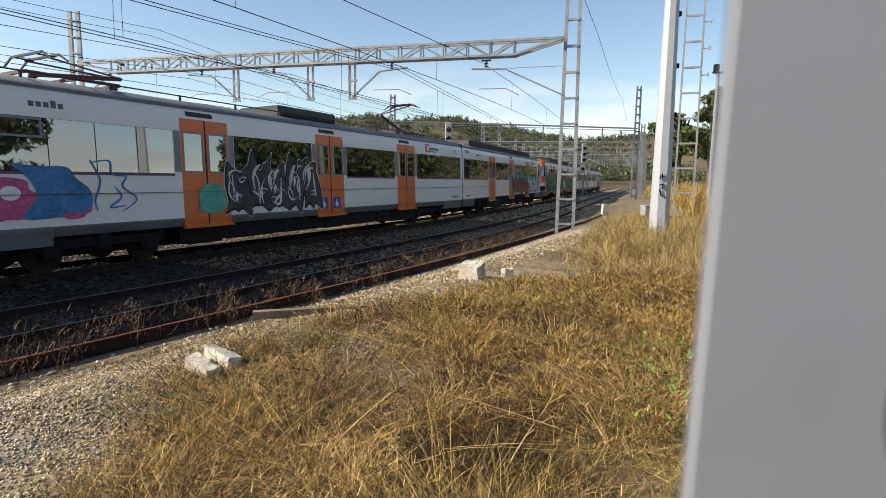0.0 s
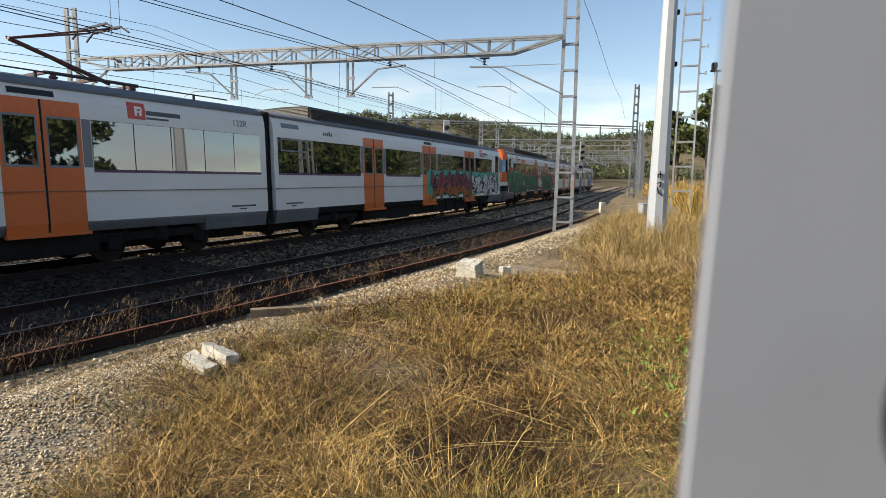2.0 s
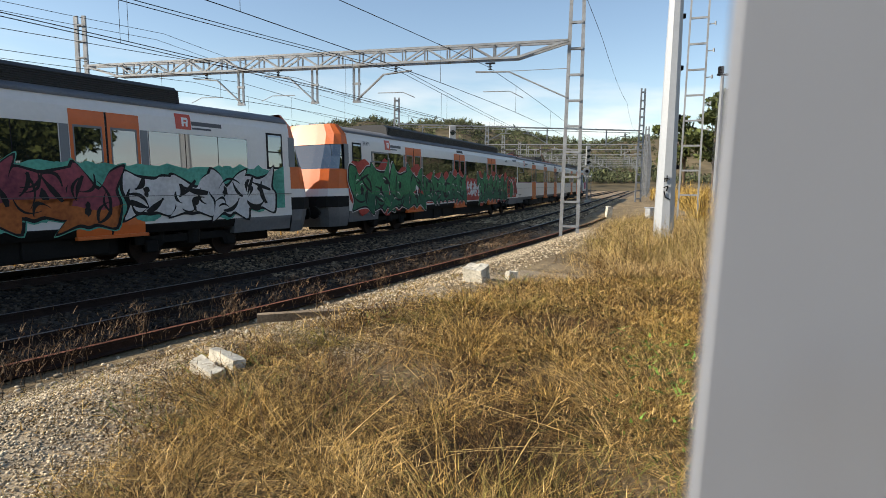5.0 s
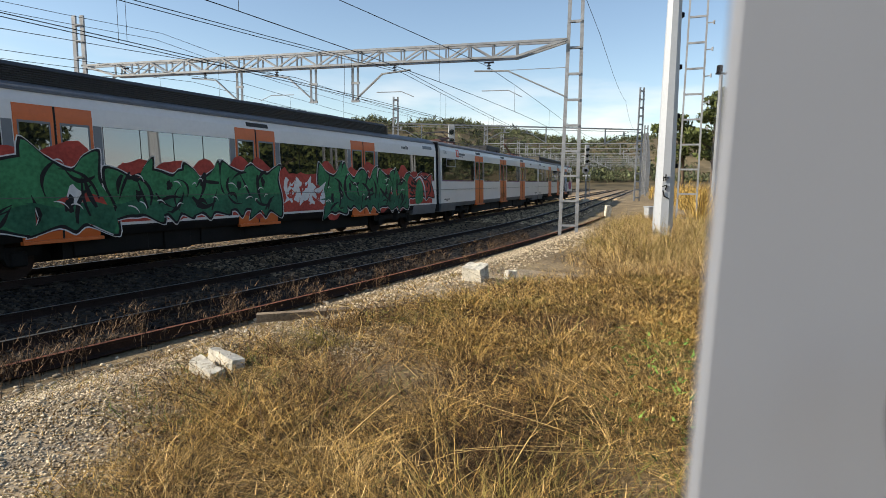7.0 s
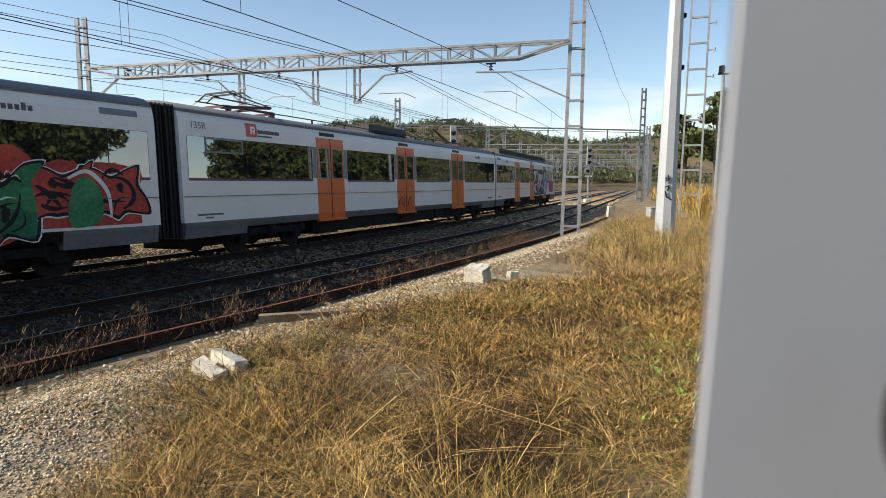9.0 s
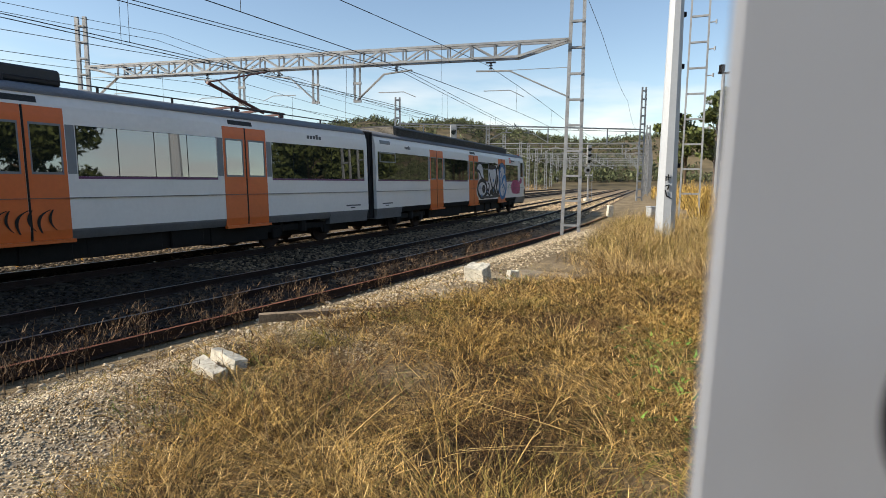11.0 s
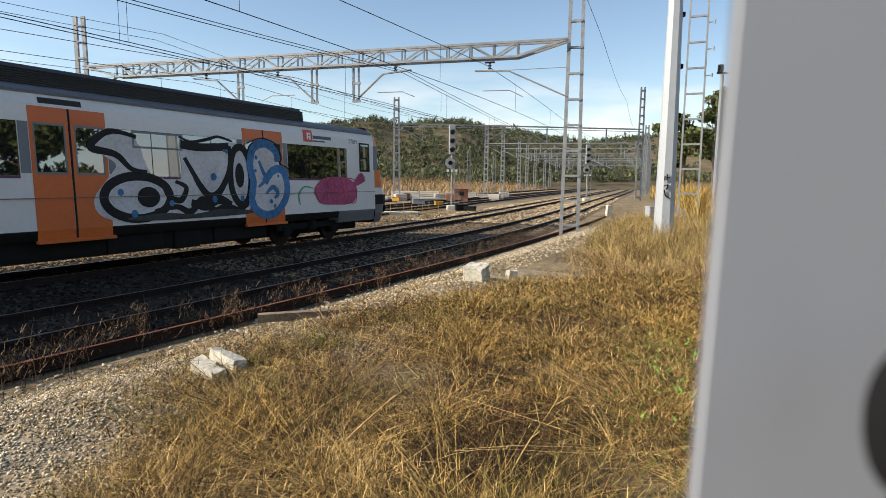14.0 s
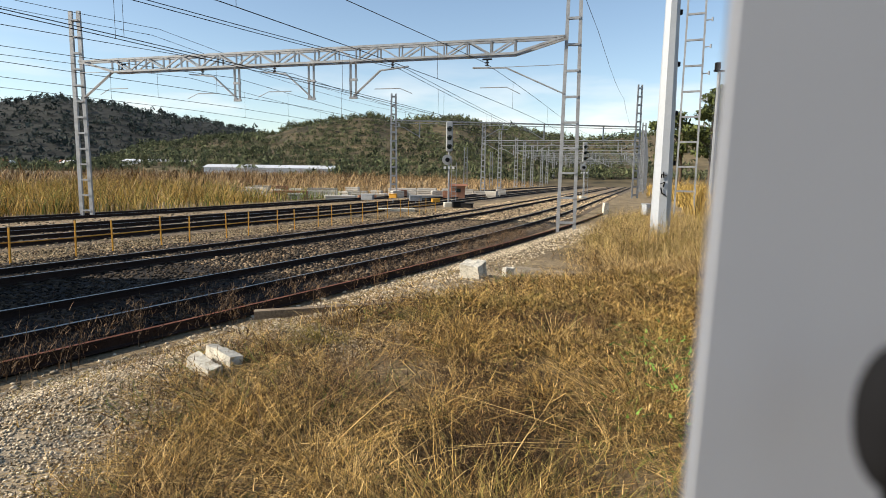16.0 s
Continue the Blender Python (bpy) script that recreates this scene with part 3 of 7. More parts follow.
def end_car(number, kind):
    """x runs from the inner end at 0 to the cab, whose white side ends at 23.5."""
    car = empty("railway_car")
    x1 = 23.5
    car_shell(car, 0.0, x1, "under")
    d = [5.42, 11.0, 16.75] if kind == "tail" else [5.43, 11.18, 17.05]
    for i, x in enumerate(d):
        door(car, x, vent=(i == 1))
    windows(car, 0.2, d[0] - 0.22, 5, 0.14 if kind == "tail" else None)
    windows(car, d[0] + DOOR_W + 0.22, d[1] - 0.22, 4)
    windows(car, d[1] + DOOR_W + 0.22, d[2] - 0.22, 4, 0.4 if kind == "tail" else None)
    windows(car, d[2] + DOOR_W + 0.22, 21.75, 3, None if kind == "tail" else 1.4)
    roof_box(car, 2.45 if kind == "tail" else 3.9, 19.8)
    bm = bmesh.new()
    side_panel(bm, 0.42, 1.32, 3.68, 3.83, 0.008)
    part("destination_panel", bm, "framegrey", car, "dark grey destination display panel")
    # cab door window
    bm = bmesh.new()
    side_panel(bm, 22.52, 23.18, 2.52, 3.62, 0.012)
    cf = part("cab_window_frame", bm, "rubber", car, "black rounded cab side window frame")
    for z0, z1 in ((2.58, 3.02), (3.06, 3.56)):
        bm = bmesh.new()
        side_panel(bm, 22.58, 23.12, z0, z1, 0.017)
        part("cab_pane", bm, "glass", cf)
    # the nose: rounded block that leans back, in bands of colour
    def nose(z0, z1, mat, name, label, inset=0.0, reach0=1.1, reach1=1.1):
        bm = bmesh.new()
        rows = []
        for z, rc in ((z0, reach0), ((z0 + z1) / 2, (reach0 + reach1) / 2), (z1, reach1)):
            row = []
            hw = -side_y(z) - inset if z < 3.98 else 1.37 - 0.35 * ((z - 3.98) / 0.34) ** 1.5
            for i in range(11):
                u = math.sin(math.pi / 2 * (-1 + 2 * i / 10))
                yy = hw * u
                xx = x1 + 0.002 + rc * (1 - abs(u) ** 7) ** 0.55 if abs(u) < 1 else x1 + 0.002
                row.append(bm.verts.new((max(xx, x1 + 0.25 * rc * (1 - abs(u) ** 8)) if abs(u) < 1 else x1 + 0.002, yy, z)))
            rows.append(row)
        for a_, b_ in zip(rows, rows[1:]):
            for i in range(10):
                bm.faces.new((a_[i], a_[i + 1], b_[i + 1], b_[i]))
        bm.faces.new(rows[0][::-1])
        bm.faces.new(rows[-1])
        bmesh.ops.recalc_face_normals(bm, faces=bm.faces)
        return part(name, bm, mat, car, label)
    nose(0.5, 1.22, "skirt", "nose_skirt", "grey nose skirt", 0.0, 0.95, 1.15)
    nose(1.22, 1.62, "under", "bumper", "black ribbed bumper band", 0, 1.3, 1.28)
    nose(1.62, 1.90, "white", "nose_band", "white nose band", 0, 1.15, 1.1)
    nose(1.90, 2.62, "orange", "nose", "orange cab nose", 0, 1.1, 0.92)
    nose(2.62, 3.52, "glass", "windscreen", "dark wraparound windscreen", 0.02, 0.90, 0.55)
    nose(3.52, 4.30, "orange", "cab_brow", "orange cab brow over the windscreen", 0, 0.57, 0.26)
    bm = bmesh.new()
    side_panel(bm, x1 - 0.05, x1 + 0.22, 2.60, 3.54, 0.012)
    part("cab_pillar", bm, "framegrey", car, "grey cab corner pillar")
    bm = bmesh.new()
    bar(bm, (x1 + 1.0, 0, 0.95), (x1 + 1.5, 0, 0.95), 0.3, 0.3)
    for y in (-0.8, 0.8):
        bar(bm, (x1 + 1.0, y, 1.05), (x1 + 1.3, y, 1.05), 0.22, seg=12)
        bar(bm, (x1 + 1.3, y, 1.05), (x1 + 1.36, y, 1.05), 0.46, seg=16)
    part("coupler", bm, "under", car, "black coupler and buffers")
    if number:
        text_part("lettering", number, 0.23, 21.88, 3.56, "ink", car, 0.010)
    wordmark(car, 2.7, 3.58, 0.6)
    small_bars(car, 0.5, 1.22)
    return car


def gangway(car, x, sign):
    bm = bmesh.new()
    for i in range(5):
        a0 = x + sign * (0.02 + i * 0.056)
        b0 = a0 + sign * 0.045
        box(bm, min(a0, b0), max(a0, b0), -1.33 + 0.03 * (i % 2), 1.33 - 0.03 * (i % 2), 0.68, 4.12 - 0.03 * (i % 2))
    part("gangway_bellows", bm, "rubber", car, "black rubber gangway bellows")


CARS = []       # each car, the place of its local origin on the train, and its two pivots


def mirrored(car):
    """Turns the car end for end, keeping the side that faces the camera; lettering still reads from left to right."""
    for ob in car.children_recursive:
        if ob.name.startswith("lettering"):
            xs = [v.co.x for v in ob.data.vertices]
            ob.data.transform(Matrix.Translation((-min(xs) - max(xs), 0, 0)))
            continue
        ob.data.transform(Matrix.Diagonal((-1, 1, 1, 1)))
        ob.data.flip_normals()
        ob.location.x *= -1
        ob.rotation_euler.z *= -1


def assemble_train():
    cars = []
    for kind, number, origin in (("tail", "270M", -5.35), ("mid", "135R", -18.10), ("head", "269M", -30.85), ("tail", "", -81.0), ("mid", "132R", -93.45), ("head", "", -106.2)):
        if kind == "mid":
            car = middle_car(number)
            gangway(car, 12.15, 1)
            gangway(car, -12.15, -1)
            piv = (-8.6, 8.6)
        else:
            car = end_car(number, kind)
            gangway(car, 0.0, -1)
            piv = (3.55, 20.15)
            if kind == "head":
                mirrored(car)
                piv = (-20.15, -3.55)
                badge(car, -20.6, 3.48)
            else:
                badge(car, 19.42, 3.48)
        CARS.append((car, origin, piv))
        cars.append(car)
    tagged(cars[0], "white and orange cab car with silver, blue and pink graffiti", "train car", "cars of the train")
    tagged(cars[1], "white electric railcar with orange doors, pantographs and clean sides", "train car", "cars of the train")
    tagged(cars[2], "white and orange cab car covered in green and red graffiti", "train car", "cars of the train")
    tagged(cars[3], "white and orange cab car with red, teal and silver graffiti", "train car", "cars of the train")
    tagged(cars[4], "white electric railcar with orange doors and a black and grey graffito", "train car", "cars of the train")
    tagged(cars[5], "white and orange cab car leading the train", "train car", "cars of the train")
    return cars


TRAIN = assemble_train()
# way run by the train, in metres, at times in seconds
RUN = [(0, -109.8), (0.5, -105.95), (1, -102.05), (1.5, -98.12), (2, -94.22), (2.5, -90.4), (3, -86.5), (3.5, -82.62), (4, -78.85), (5.25, -69.1),
       (6.5, -59.3), (7, -55.4), (7.5, -51.45), (8, -47.5), (8.5, -43.6), (9, -39.75), (10.25, -29.95), (11.5, -20.05), (12, -16.2), (12.5, -12.3),
       (13, -8.45), (13.5, -4.45), (14, -0.5), (14.5, 3.25), (15, 6.95), (15.5, 10.5), (16, 14.1)]


def car_pose(origin, piv, run):
    a_, _ = on_track(origin + piv[0] - run, FOOT + HALF)
    b_, _ = on_track(origin + piv[1] - run, FOOT + HALF)
    h = (b_ - a_).normalized()
    p = a_ - h * piv[0]
    return pose(p.x, p.y, 0, -math.degrees(math.atan(CANT)), 0, math.degrees(math.atan2(h.y, h.x)))


def run_at(t):
    for (t0, v0), (t1, v1) in zip(RUN, RUN[1:]):
        if t <= t1:
            return v0 + (v1 - v0) * (t - t0) / (t1 - t0)
    return RUN[-1][1]


def motions():
    for car, origin, piv in CARS:
        walk(car, [(t, car_pose(origin, piv, v)) for t, v in RUN])
    walk(toggle, [(t, pose(-v, 0, 0)) for t, v in TOGGLE_SWAY])


# ---- overhead line masts and gantries ----
def lattice_mast(name, x, y, z0, height, w0, w1, turn, label, pitch=1.1, leg=0.075, wide=0.5, group="lattice masts"):
    """Two channel legs joined by flat rungs, tapering upwards."""
    ob = empty(name, pose(x, y, z0, 0, 0, turn))
    tagged(ob, label, "lattice mast", group)
    for s in (-1, 1):
        bm = bmesh.new()
        bar(bm, (s * w0 / 2, 0, -0.3), (s * w1 / 2, 0, height), leg, wide * 0.3)
        part("leg", bm, "galv", ob)
    z = 0.45
    while z < height - 0.2:
        w = w0 + (w1 - w0) * z / height
        bm = bmesh.new()
        for s in (-1, 1):
            box(bm, -w / 2, w / 2, s * wide * 0.14 - 0.01, s * wide * 0.14 + 0.01, z, z + 0.09)
        part("rung", bm, "galv", ob)
        z += pitch
    return ob


def truss(parent, p, q, depth, width, bays, taper=0.12, chord=0.095, mat="galv"):
    """A box truss beam from p to q with end bays that taper up to the top chord."""
    p, q = Vector(p), Vector(q)
    ln = (q - p).length
    h = (q - p) / ln
    n = Vector((-h.y, h.x, 0)).normalized()
    bm = bmesh.new()
    for s in (-1, 1):
        bar(bm, p + n * s * width / 2, q + n * s * width / 2, chord)
        a0, b0 = p + h * ln * taper + n * s * width / 2 - Vector((0, 0, depth)), q - h * ln * taper + n * s * width / 2 - Vector((0, 0, depth))
        bar(bm, a0, b0, chord)
        bar(bm, p + n * s * width / 2, a0, chord)
        bar(bm, q + n * s * width / 2, b0, chord)
    part("chord", bm, mat, parent)
    for i in range(bays + 1):
        u = taper + (1 - 2 * taper) * i / bays
        top = p + h * ln * u
        bot = top - Vector((0, 0, depth))
        bm = bmesh.new()
        for s in (-1, 1):
            bar(bm, top + n * s * width / 2, bot + n * s * width / 2, 0.07)
            if i < bays:
                u2 = taper + (1 - 2 * taper) * (i + 1) / bays
                t2 = p + h * ln * u2
                if i % 2:
                    bar(bm, bot + n * s * width / 2, t2 + n * s * width / 2, 0.065)
                else:
                    bar(bm, top + n * s * width / 2, t2 + n * s * width / 2 - Vector((0, 0, depth)), 0.065)
        bar(bm, top - n * width / 2, top + n * width / 2, 0.04)
        bar(bm, bot - n * width / 2, bot + n * width / 2, 0.04)
        part("web", bm, mat, parent)


def dropper_post(parent, at, drop, arm, arm_dir, track_dir):
    """A hanging post under the beam with a cantilever arm and registration tube."""
    at = Vector(at)
    bm = bmesh.new()
    for s in (-0.13, 0.13):
        bar(bm, at + arm_dir * s, at + arm_dir * s - Vector((0, 0, drop)), 0.09)
    for k in (0.02, 0.5, 0.98):
        bar(bm, at - arm_dir * 0.2 - Vector((0, 0, drop * k)), at + arm_dir * 0.2 - Vector((0, 0, drop * k)), 0.1)
    dp = part("drop_post", bm, "galv", parent)
    bm = bmesh.new()
    foot = at - Vector((0, 0, drop - 0.1))
    knee = foot + arm_dir * arm * 0.62 + Vector((0, 0, drop * 0.66))
    tip = foot + arm_dir * arm * 1.25 + Vector((0, 0, drop * 0.74))
    for s in (-0.05, 0.05):
        bar(bm, foot + track_dir * s, knee + track_dir * s, 0.05)
        bar(bm, knee + track_dir * s, tip + track_dir * s, 0.05)
    part("bracket_arm", bm, "galv", dp)
    bm = bmesh.new()
    ins = knee + arm_dir * arm * 0.28 + Vector((0, 0, 0.06))
    for k in range(4):
        bar(bm, ins + Vector((0, 0, 0.05 + 0.07 * k)), ins + Vector((0, 0, 0.09 + 0.07 * k)), 0.17 if k % 2 == 0 else 0.10, seg=8)
    bar(bm, ins + arm_dir * -0.22 + Vector((0, 0, 0.34)), ins + arm_dir * 0.22 + Vector((0, 0, 0.34)), 0.07)
    part("insulator", bm, "wire", dp, "dark insulator stack")
    bm = bmesh.new()
    reg = ins - Vector((0, 0, 1.15))
    bar(bm, reg - arm_dir * 0.9 + Vector((0, 0, 0.25)), reg + arm_dir * 0.35 + Vector((0, 0, 0.25)), 0.04, seg=6)
    bar(bm, reg + arm_dir * 0.35 + Vector((0, 0, 0.25)), reg + arm_dir * 0.95, 0.035, seg=6)
    part("registration_arm", bm, "galv", dp)


G1 = Vector((5.5, 25.57, 0))
G1N = Vector((-math.cos(radians(14.2)), math.sin(radians(14.2)), 0))
G1H = Vector((G1N.y, -G1N.x, 0))
G1T = math.degrees(math.atan2(G1N.y, G1N.x))
BEAM1 = 8.34
m1 = lattice_mast("lattice_mast", G1.x, G1.y, ground_z(G1.x, G1.y) - 0.1, 13.5, 0.74, 0.46, G1T, "galvanised steel lattice mast standing at the ballast edge")
G1L = G1 + G1N * 26.3
m2 = lattice_mast("lattice_mast", G1L.x, G1L.y, ground_z(G1L.x, G1L.y) - 0.1, 11.2, 0.62, 0.46, G1T + 8, "galvanised lattice mast carrying the gantry over the far tracks", pitch=0.85, leg=0.12, wide=0.7)
gantry = empty("gantry_beam")
tagged(gantry, "galvanised lattice gantry beam spanning the tracks with hanging posts", "gantry")
truss(gantry, (*(G1 + G1N * 0.3).xy, BEAM1), (*(G1L - G1N * 0.3).xy, BEAM1 - 0.14), 0.62, 0.45, 20, 0.085)
for f, sgn in ((10.2, -1), (12.4, 1), (16.5, 1)):
    dropper_post(gantry, (*(G1 + G1N * f).xy, BEAM1 - 0.63), 1.75, 2.2, G1N * sgn, G1H)




def mast_arm(parent, mast_xy, direction, reach, z_foot, z_tip, track_dir):
    """A cantilever on a mast: raking tube, level end and insulator."""
    o = Vector((*mast_xy, 0))
    bm = bmesh.new()
    for k in (-0.05, 0.05):
        a0 = o + Vector((0, 0, z_foot)) + track_dir * k + direction * 0.3
        b0 = o + direction * reach * 0.66 + Vector((0, 0, z_tip)) + track_dir * k
        bar(bm, a0, b0, 0.05)
        bar(bm, b0, o + direction * reach + Vector((0, 0, z_tip + 0.03)) + track_dir * k, 0.05)
    bar(bm, o + direction * 0.3 + Vector((0, 0, z_tip + 0.05)), o + direction * reach * 0.66 + Vector((0, 0, z_tip + 0.02)), 0.025)
    ar = part("bracket_arm", bm, "galv", parent)
    ins = o + direction * reach * 0.85 + Vector((0, 0, z_tip + 0.05))
    bm = bmesh.new()
    for k in range(4):
        bar(bm, ins + Vector((0, 0, 0.05 + 0.07 * k)), ins + Vector((0, 0, 0.09 + 0.07 * k)), 0.17 if k % 2 == 0 else 0.10, seg=8)
    bar(bm, ins - direction * 0.22 + Vector((0, 0, 0.34)), ins + direction * 0.22 + Vector((0, 0, 0.34)), 0.07)
    part("insulator", bm, "wire", ar, "dark insulator stack")
    bm = bmesh.new()
    reg = ins - Vector((0, 0, 1.2))
    bar(bm, reg - direction * 0.9 + Vector((0, 0, 0.3)), reg + direction * 0.3 + Vector((0, 0, 0.3)), 0.04, seg=6)
    bar(bm, reg - direction * 0.9 + Vector((0, 0, 0.3)), reg - direction * 1.5, 0.035, seg=6)
    part("registration_arm", bm, "galv", ar)


mast_gear = empty("cantilever_bracket")
tagged(mast_gear, "galvanised cantilever bracket with dark insulator on the mast", "bracket", "cantilever brackets")
mast_arm(mast_gear, G1.xy, G1N, 4.4, 5.95, 7.15, G1H)
mast_gear2 = empty("cantilever_bracket")
tagged(mast_gear2, "galvanised cantilever bracket with dark insulator on the mast", "bracket", "cantilever brackets")
mast_arm(mast_gear2, G1L.xy, -G1N, 3.4, 6.3, 7.6, G1H)


def portal(s, d_right, d_left, z_beam, skew=0.0, n_drop=4, tall=3.0):
    """A far gantry: two lattice masts and a tubular beam with hanging brackets."""
    a_, hd = on_track(s, d_right)
    b_, _ = on_track(s + skew, d_left)
    n = Vector((b_.x - a_.x, b_.y - a_.y, 0)).normalized()
    tr = Vector((n.y, -n.x, 0))
    turn = math.degrees(math.atan2(n.y, n.x))
    po = empty("far_gantry")
    tagged(po, "distant galvanised gantry of two lattice masts and a beam", "gantry", "distant gantries")
    for p, extra in ((a_, tall), (b_, 3.0)):
        h = z_beam + extra
        for k in (-1, 1):
            bm = bmesh.new()
            bar(bm, Vector((p.x, p.y, -0.4)) + n * k * 0.36, Vector((p.x, p.y, h)) + n * k * 0.24, 0.1, 0.2)
            part("leg", bm, "galv", po)
        z = 0.4
        while z < h:
            bm = bmesh.new()
            w = 0.36 - 0.12 * z / h
            c = Vector((p.x, p.y, z))
            bar(bm, c - n * w, c + n * w, 0.14, 0.2)
            part("rung", bm, "galv", po)
            z += 1.0
    bm = bmesh.new()
    for k in (-0.16, 0.16):
        bar(bm, Vector((a_.x, a_.y, z_beam)) + tr * k, Vector((b_.x, b_.y, z_beam)) + tr * k, 0.13)
    bar(bm, Vector((a_.x, a_.y, z_beam - 0.28)), Vector((b_.x, b_.y, z_beam - 0.28)), 0.07)
    part("beam", bm, "galv", po)
    ln = (b_ - a_).length
    for i in range(n_drop):
        f = (i + 0.6) / n_drop
        c = Vector((a_.x, a_.y, z_beam)) + n * ln * f
        sg = 1 if i % 2 else -1
        bm = bmesh.new()
        bar(bm, c, c - Vector((0, 0, 1.9)), 0.14)
        bar(bm, c - Vector((0, 0, 1.8)), c + n * sg * 1.9 - Vector((0, 0, 0.75)), 0.09)
        bar(bm, c + n * sg * 1.9 - Vector((0, 0, 0.75)), c + n * sg * 3.0 - Vector((0, 0, 0.7)), 0.09)
        bar(bm, c + n * sg * 2.4 - Vector((0, 0, 0.7)), c + n * sg * 2.4 - Vector((0, 0, 0.35)), 0.22, seg=6)
        part("drop_bracket", bm, "galv", po)
    return po


def portal_between(ax, ay, bx, by, z_beam, n_drop=5):
    s0, d0 = along(ax, ay)
    s1, d1 = along(bx, by)
    return portal(s0, d0, d1, z_beam, s1 - s0, n_drop, 5.1)


portal_between(23.9, 71.9, -5.9, 67.3, 8.75, 4)
for i, (s, dl) in enumerate(((102, 32), (118, 33), (138, 34), (152, 35), (168, 36), (184, 36), (200, 37), (220, 38), (240, 38), (262, 39), (290, 40), (320, 40))):
    portal(s, 5.0, dl, 8.9, -4.0, 4)
for s, d in ((105, 37.5), (128, 38.5)):
    p, _ = on_track(s, d)
    lattice_mast("lattice_mast", p.x, p.y, -0.3, 8.5, 0.7, 0.5, 10, "distant galvanised lattice mast beyond the outermost track", pitch=1.0)


# ---- overhead wires ----
def wire(parent, name, pts, r, sides=5):
    """One strand swept through its points."""
    verts, faces = [], []
    for i, p in enumerate(pts):
        q = (pts[min(i + 1, len(pts) - 1)] - pts[max(i - 1, 0)]).normalized()
        x = q.cross(Vector((0, 0, 1))).normalized()
        z = x.cross(q)
        for k in range(sides):
            an = 2 * math.pi * k / sides
            verts.append(tuple(p + (x * math.cos(an) + z * math.sin(an)) * r / 2))
    for i in range(len(pts) - 1):
        for k in range(sides):
            m = (k + 1) % sides
            faces.append((i * sides + k, i * sides + m, (i + 1) * sides + m, (i + 1) * sides + k))
    return from_data(name, verts, faces, "wire", parent)


SPANS = [-26, 24.5, 73, 112, 138, 165, 192, 220, 250, 285]


def overhead_line(d, z_mess, z_cont, two=False, dip=0.95, splay=0.0):
    ol = empty("overhead_line")
    tagged(ol, "dark messenger and contact wires with droppers over a track", "overhead wire", "overhead lines")
    for lat in ((0.0, 0.35) if two else (0.0,)):
        mess, cont = [], []
        for s0, s1 in zip(SPANS, SPANS[1:]):
            n = 10 if s0 < 60 else 4
            drops = []
            for i in range(n):
                u = i / n
                s = s0 + (s1 - s0) * u
                p, _ = on_track(s, d + lat + splay * max(24.5 - s, 0))
                sag = 4 * u * (1 - u) * (dip if s0 < 100 else 0.6)
                mess.append(Vector((p.x, p.y, z_mess - sag)))
                cont.append(Vector((p.x, p.y, z_cont)))
                if i % 2 == 1 and s0 < 70 and s > 1:
                    drops.append((mess[-1], cont[-1]))
            for a_, b_ in drops:
                bm = bmesh.new()
                bar(bm, a_, b_, 0.014, seg=4)
                part("dropper", bm, "wire", ol)
        wire(ol, "messenger_wire", mess, 0.026)
        wire(ol, "contact_wire", cont, 0.024)


overhead_line(10.7, 7.6, 6.05, dip=0.4)
overhead_line(14.76, 7.55, 5.78, True, dip=0.8)
overhead_line(21.6, 7.7, 6.05, dip=0.5, splay=0.12)
overhead_line(25.6, 7.7, 6.05, dip=0.6, splay=0.11)
overhead_line(29.1, 7.9, 6.05, dip=0.6, splay=0.11)
for d, z in ((7.2, 12.2), (31.5, 10.9), (32.1, 10.6)):
    pts = []
    for s0, s1 in zip(SPANS, SPANS[1:]):
        for i in range(8):
            u = i / 8
            p, _ = on_track(s0 + (s1 - s0) * u, d)
            pts.append(Vector((p.x, p.y, z - 4 * u * (1 - u) * 0.9)))
    fw = empty("feeder_wire")
    tagged(fw, "thin dark feeder wire strung high between masts", "wire", "feeder wires")
    wire(fw, "strand", pts, 0.028)

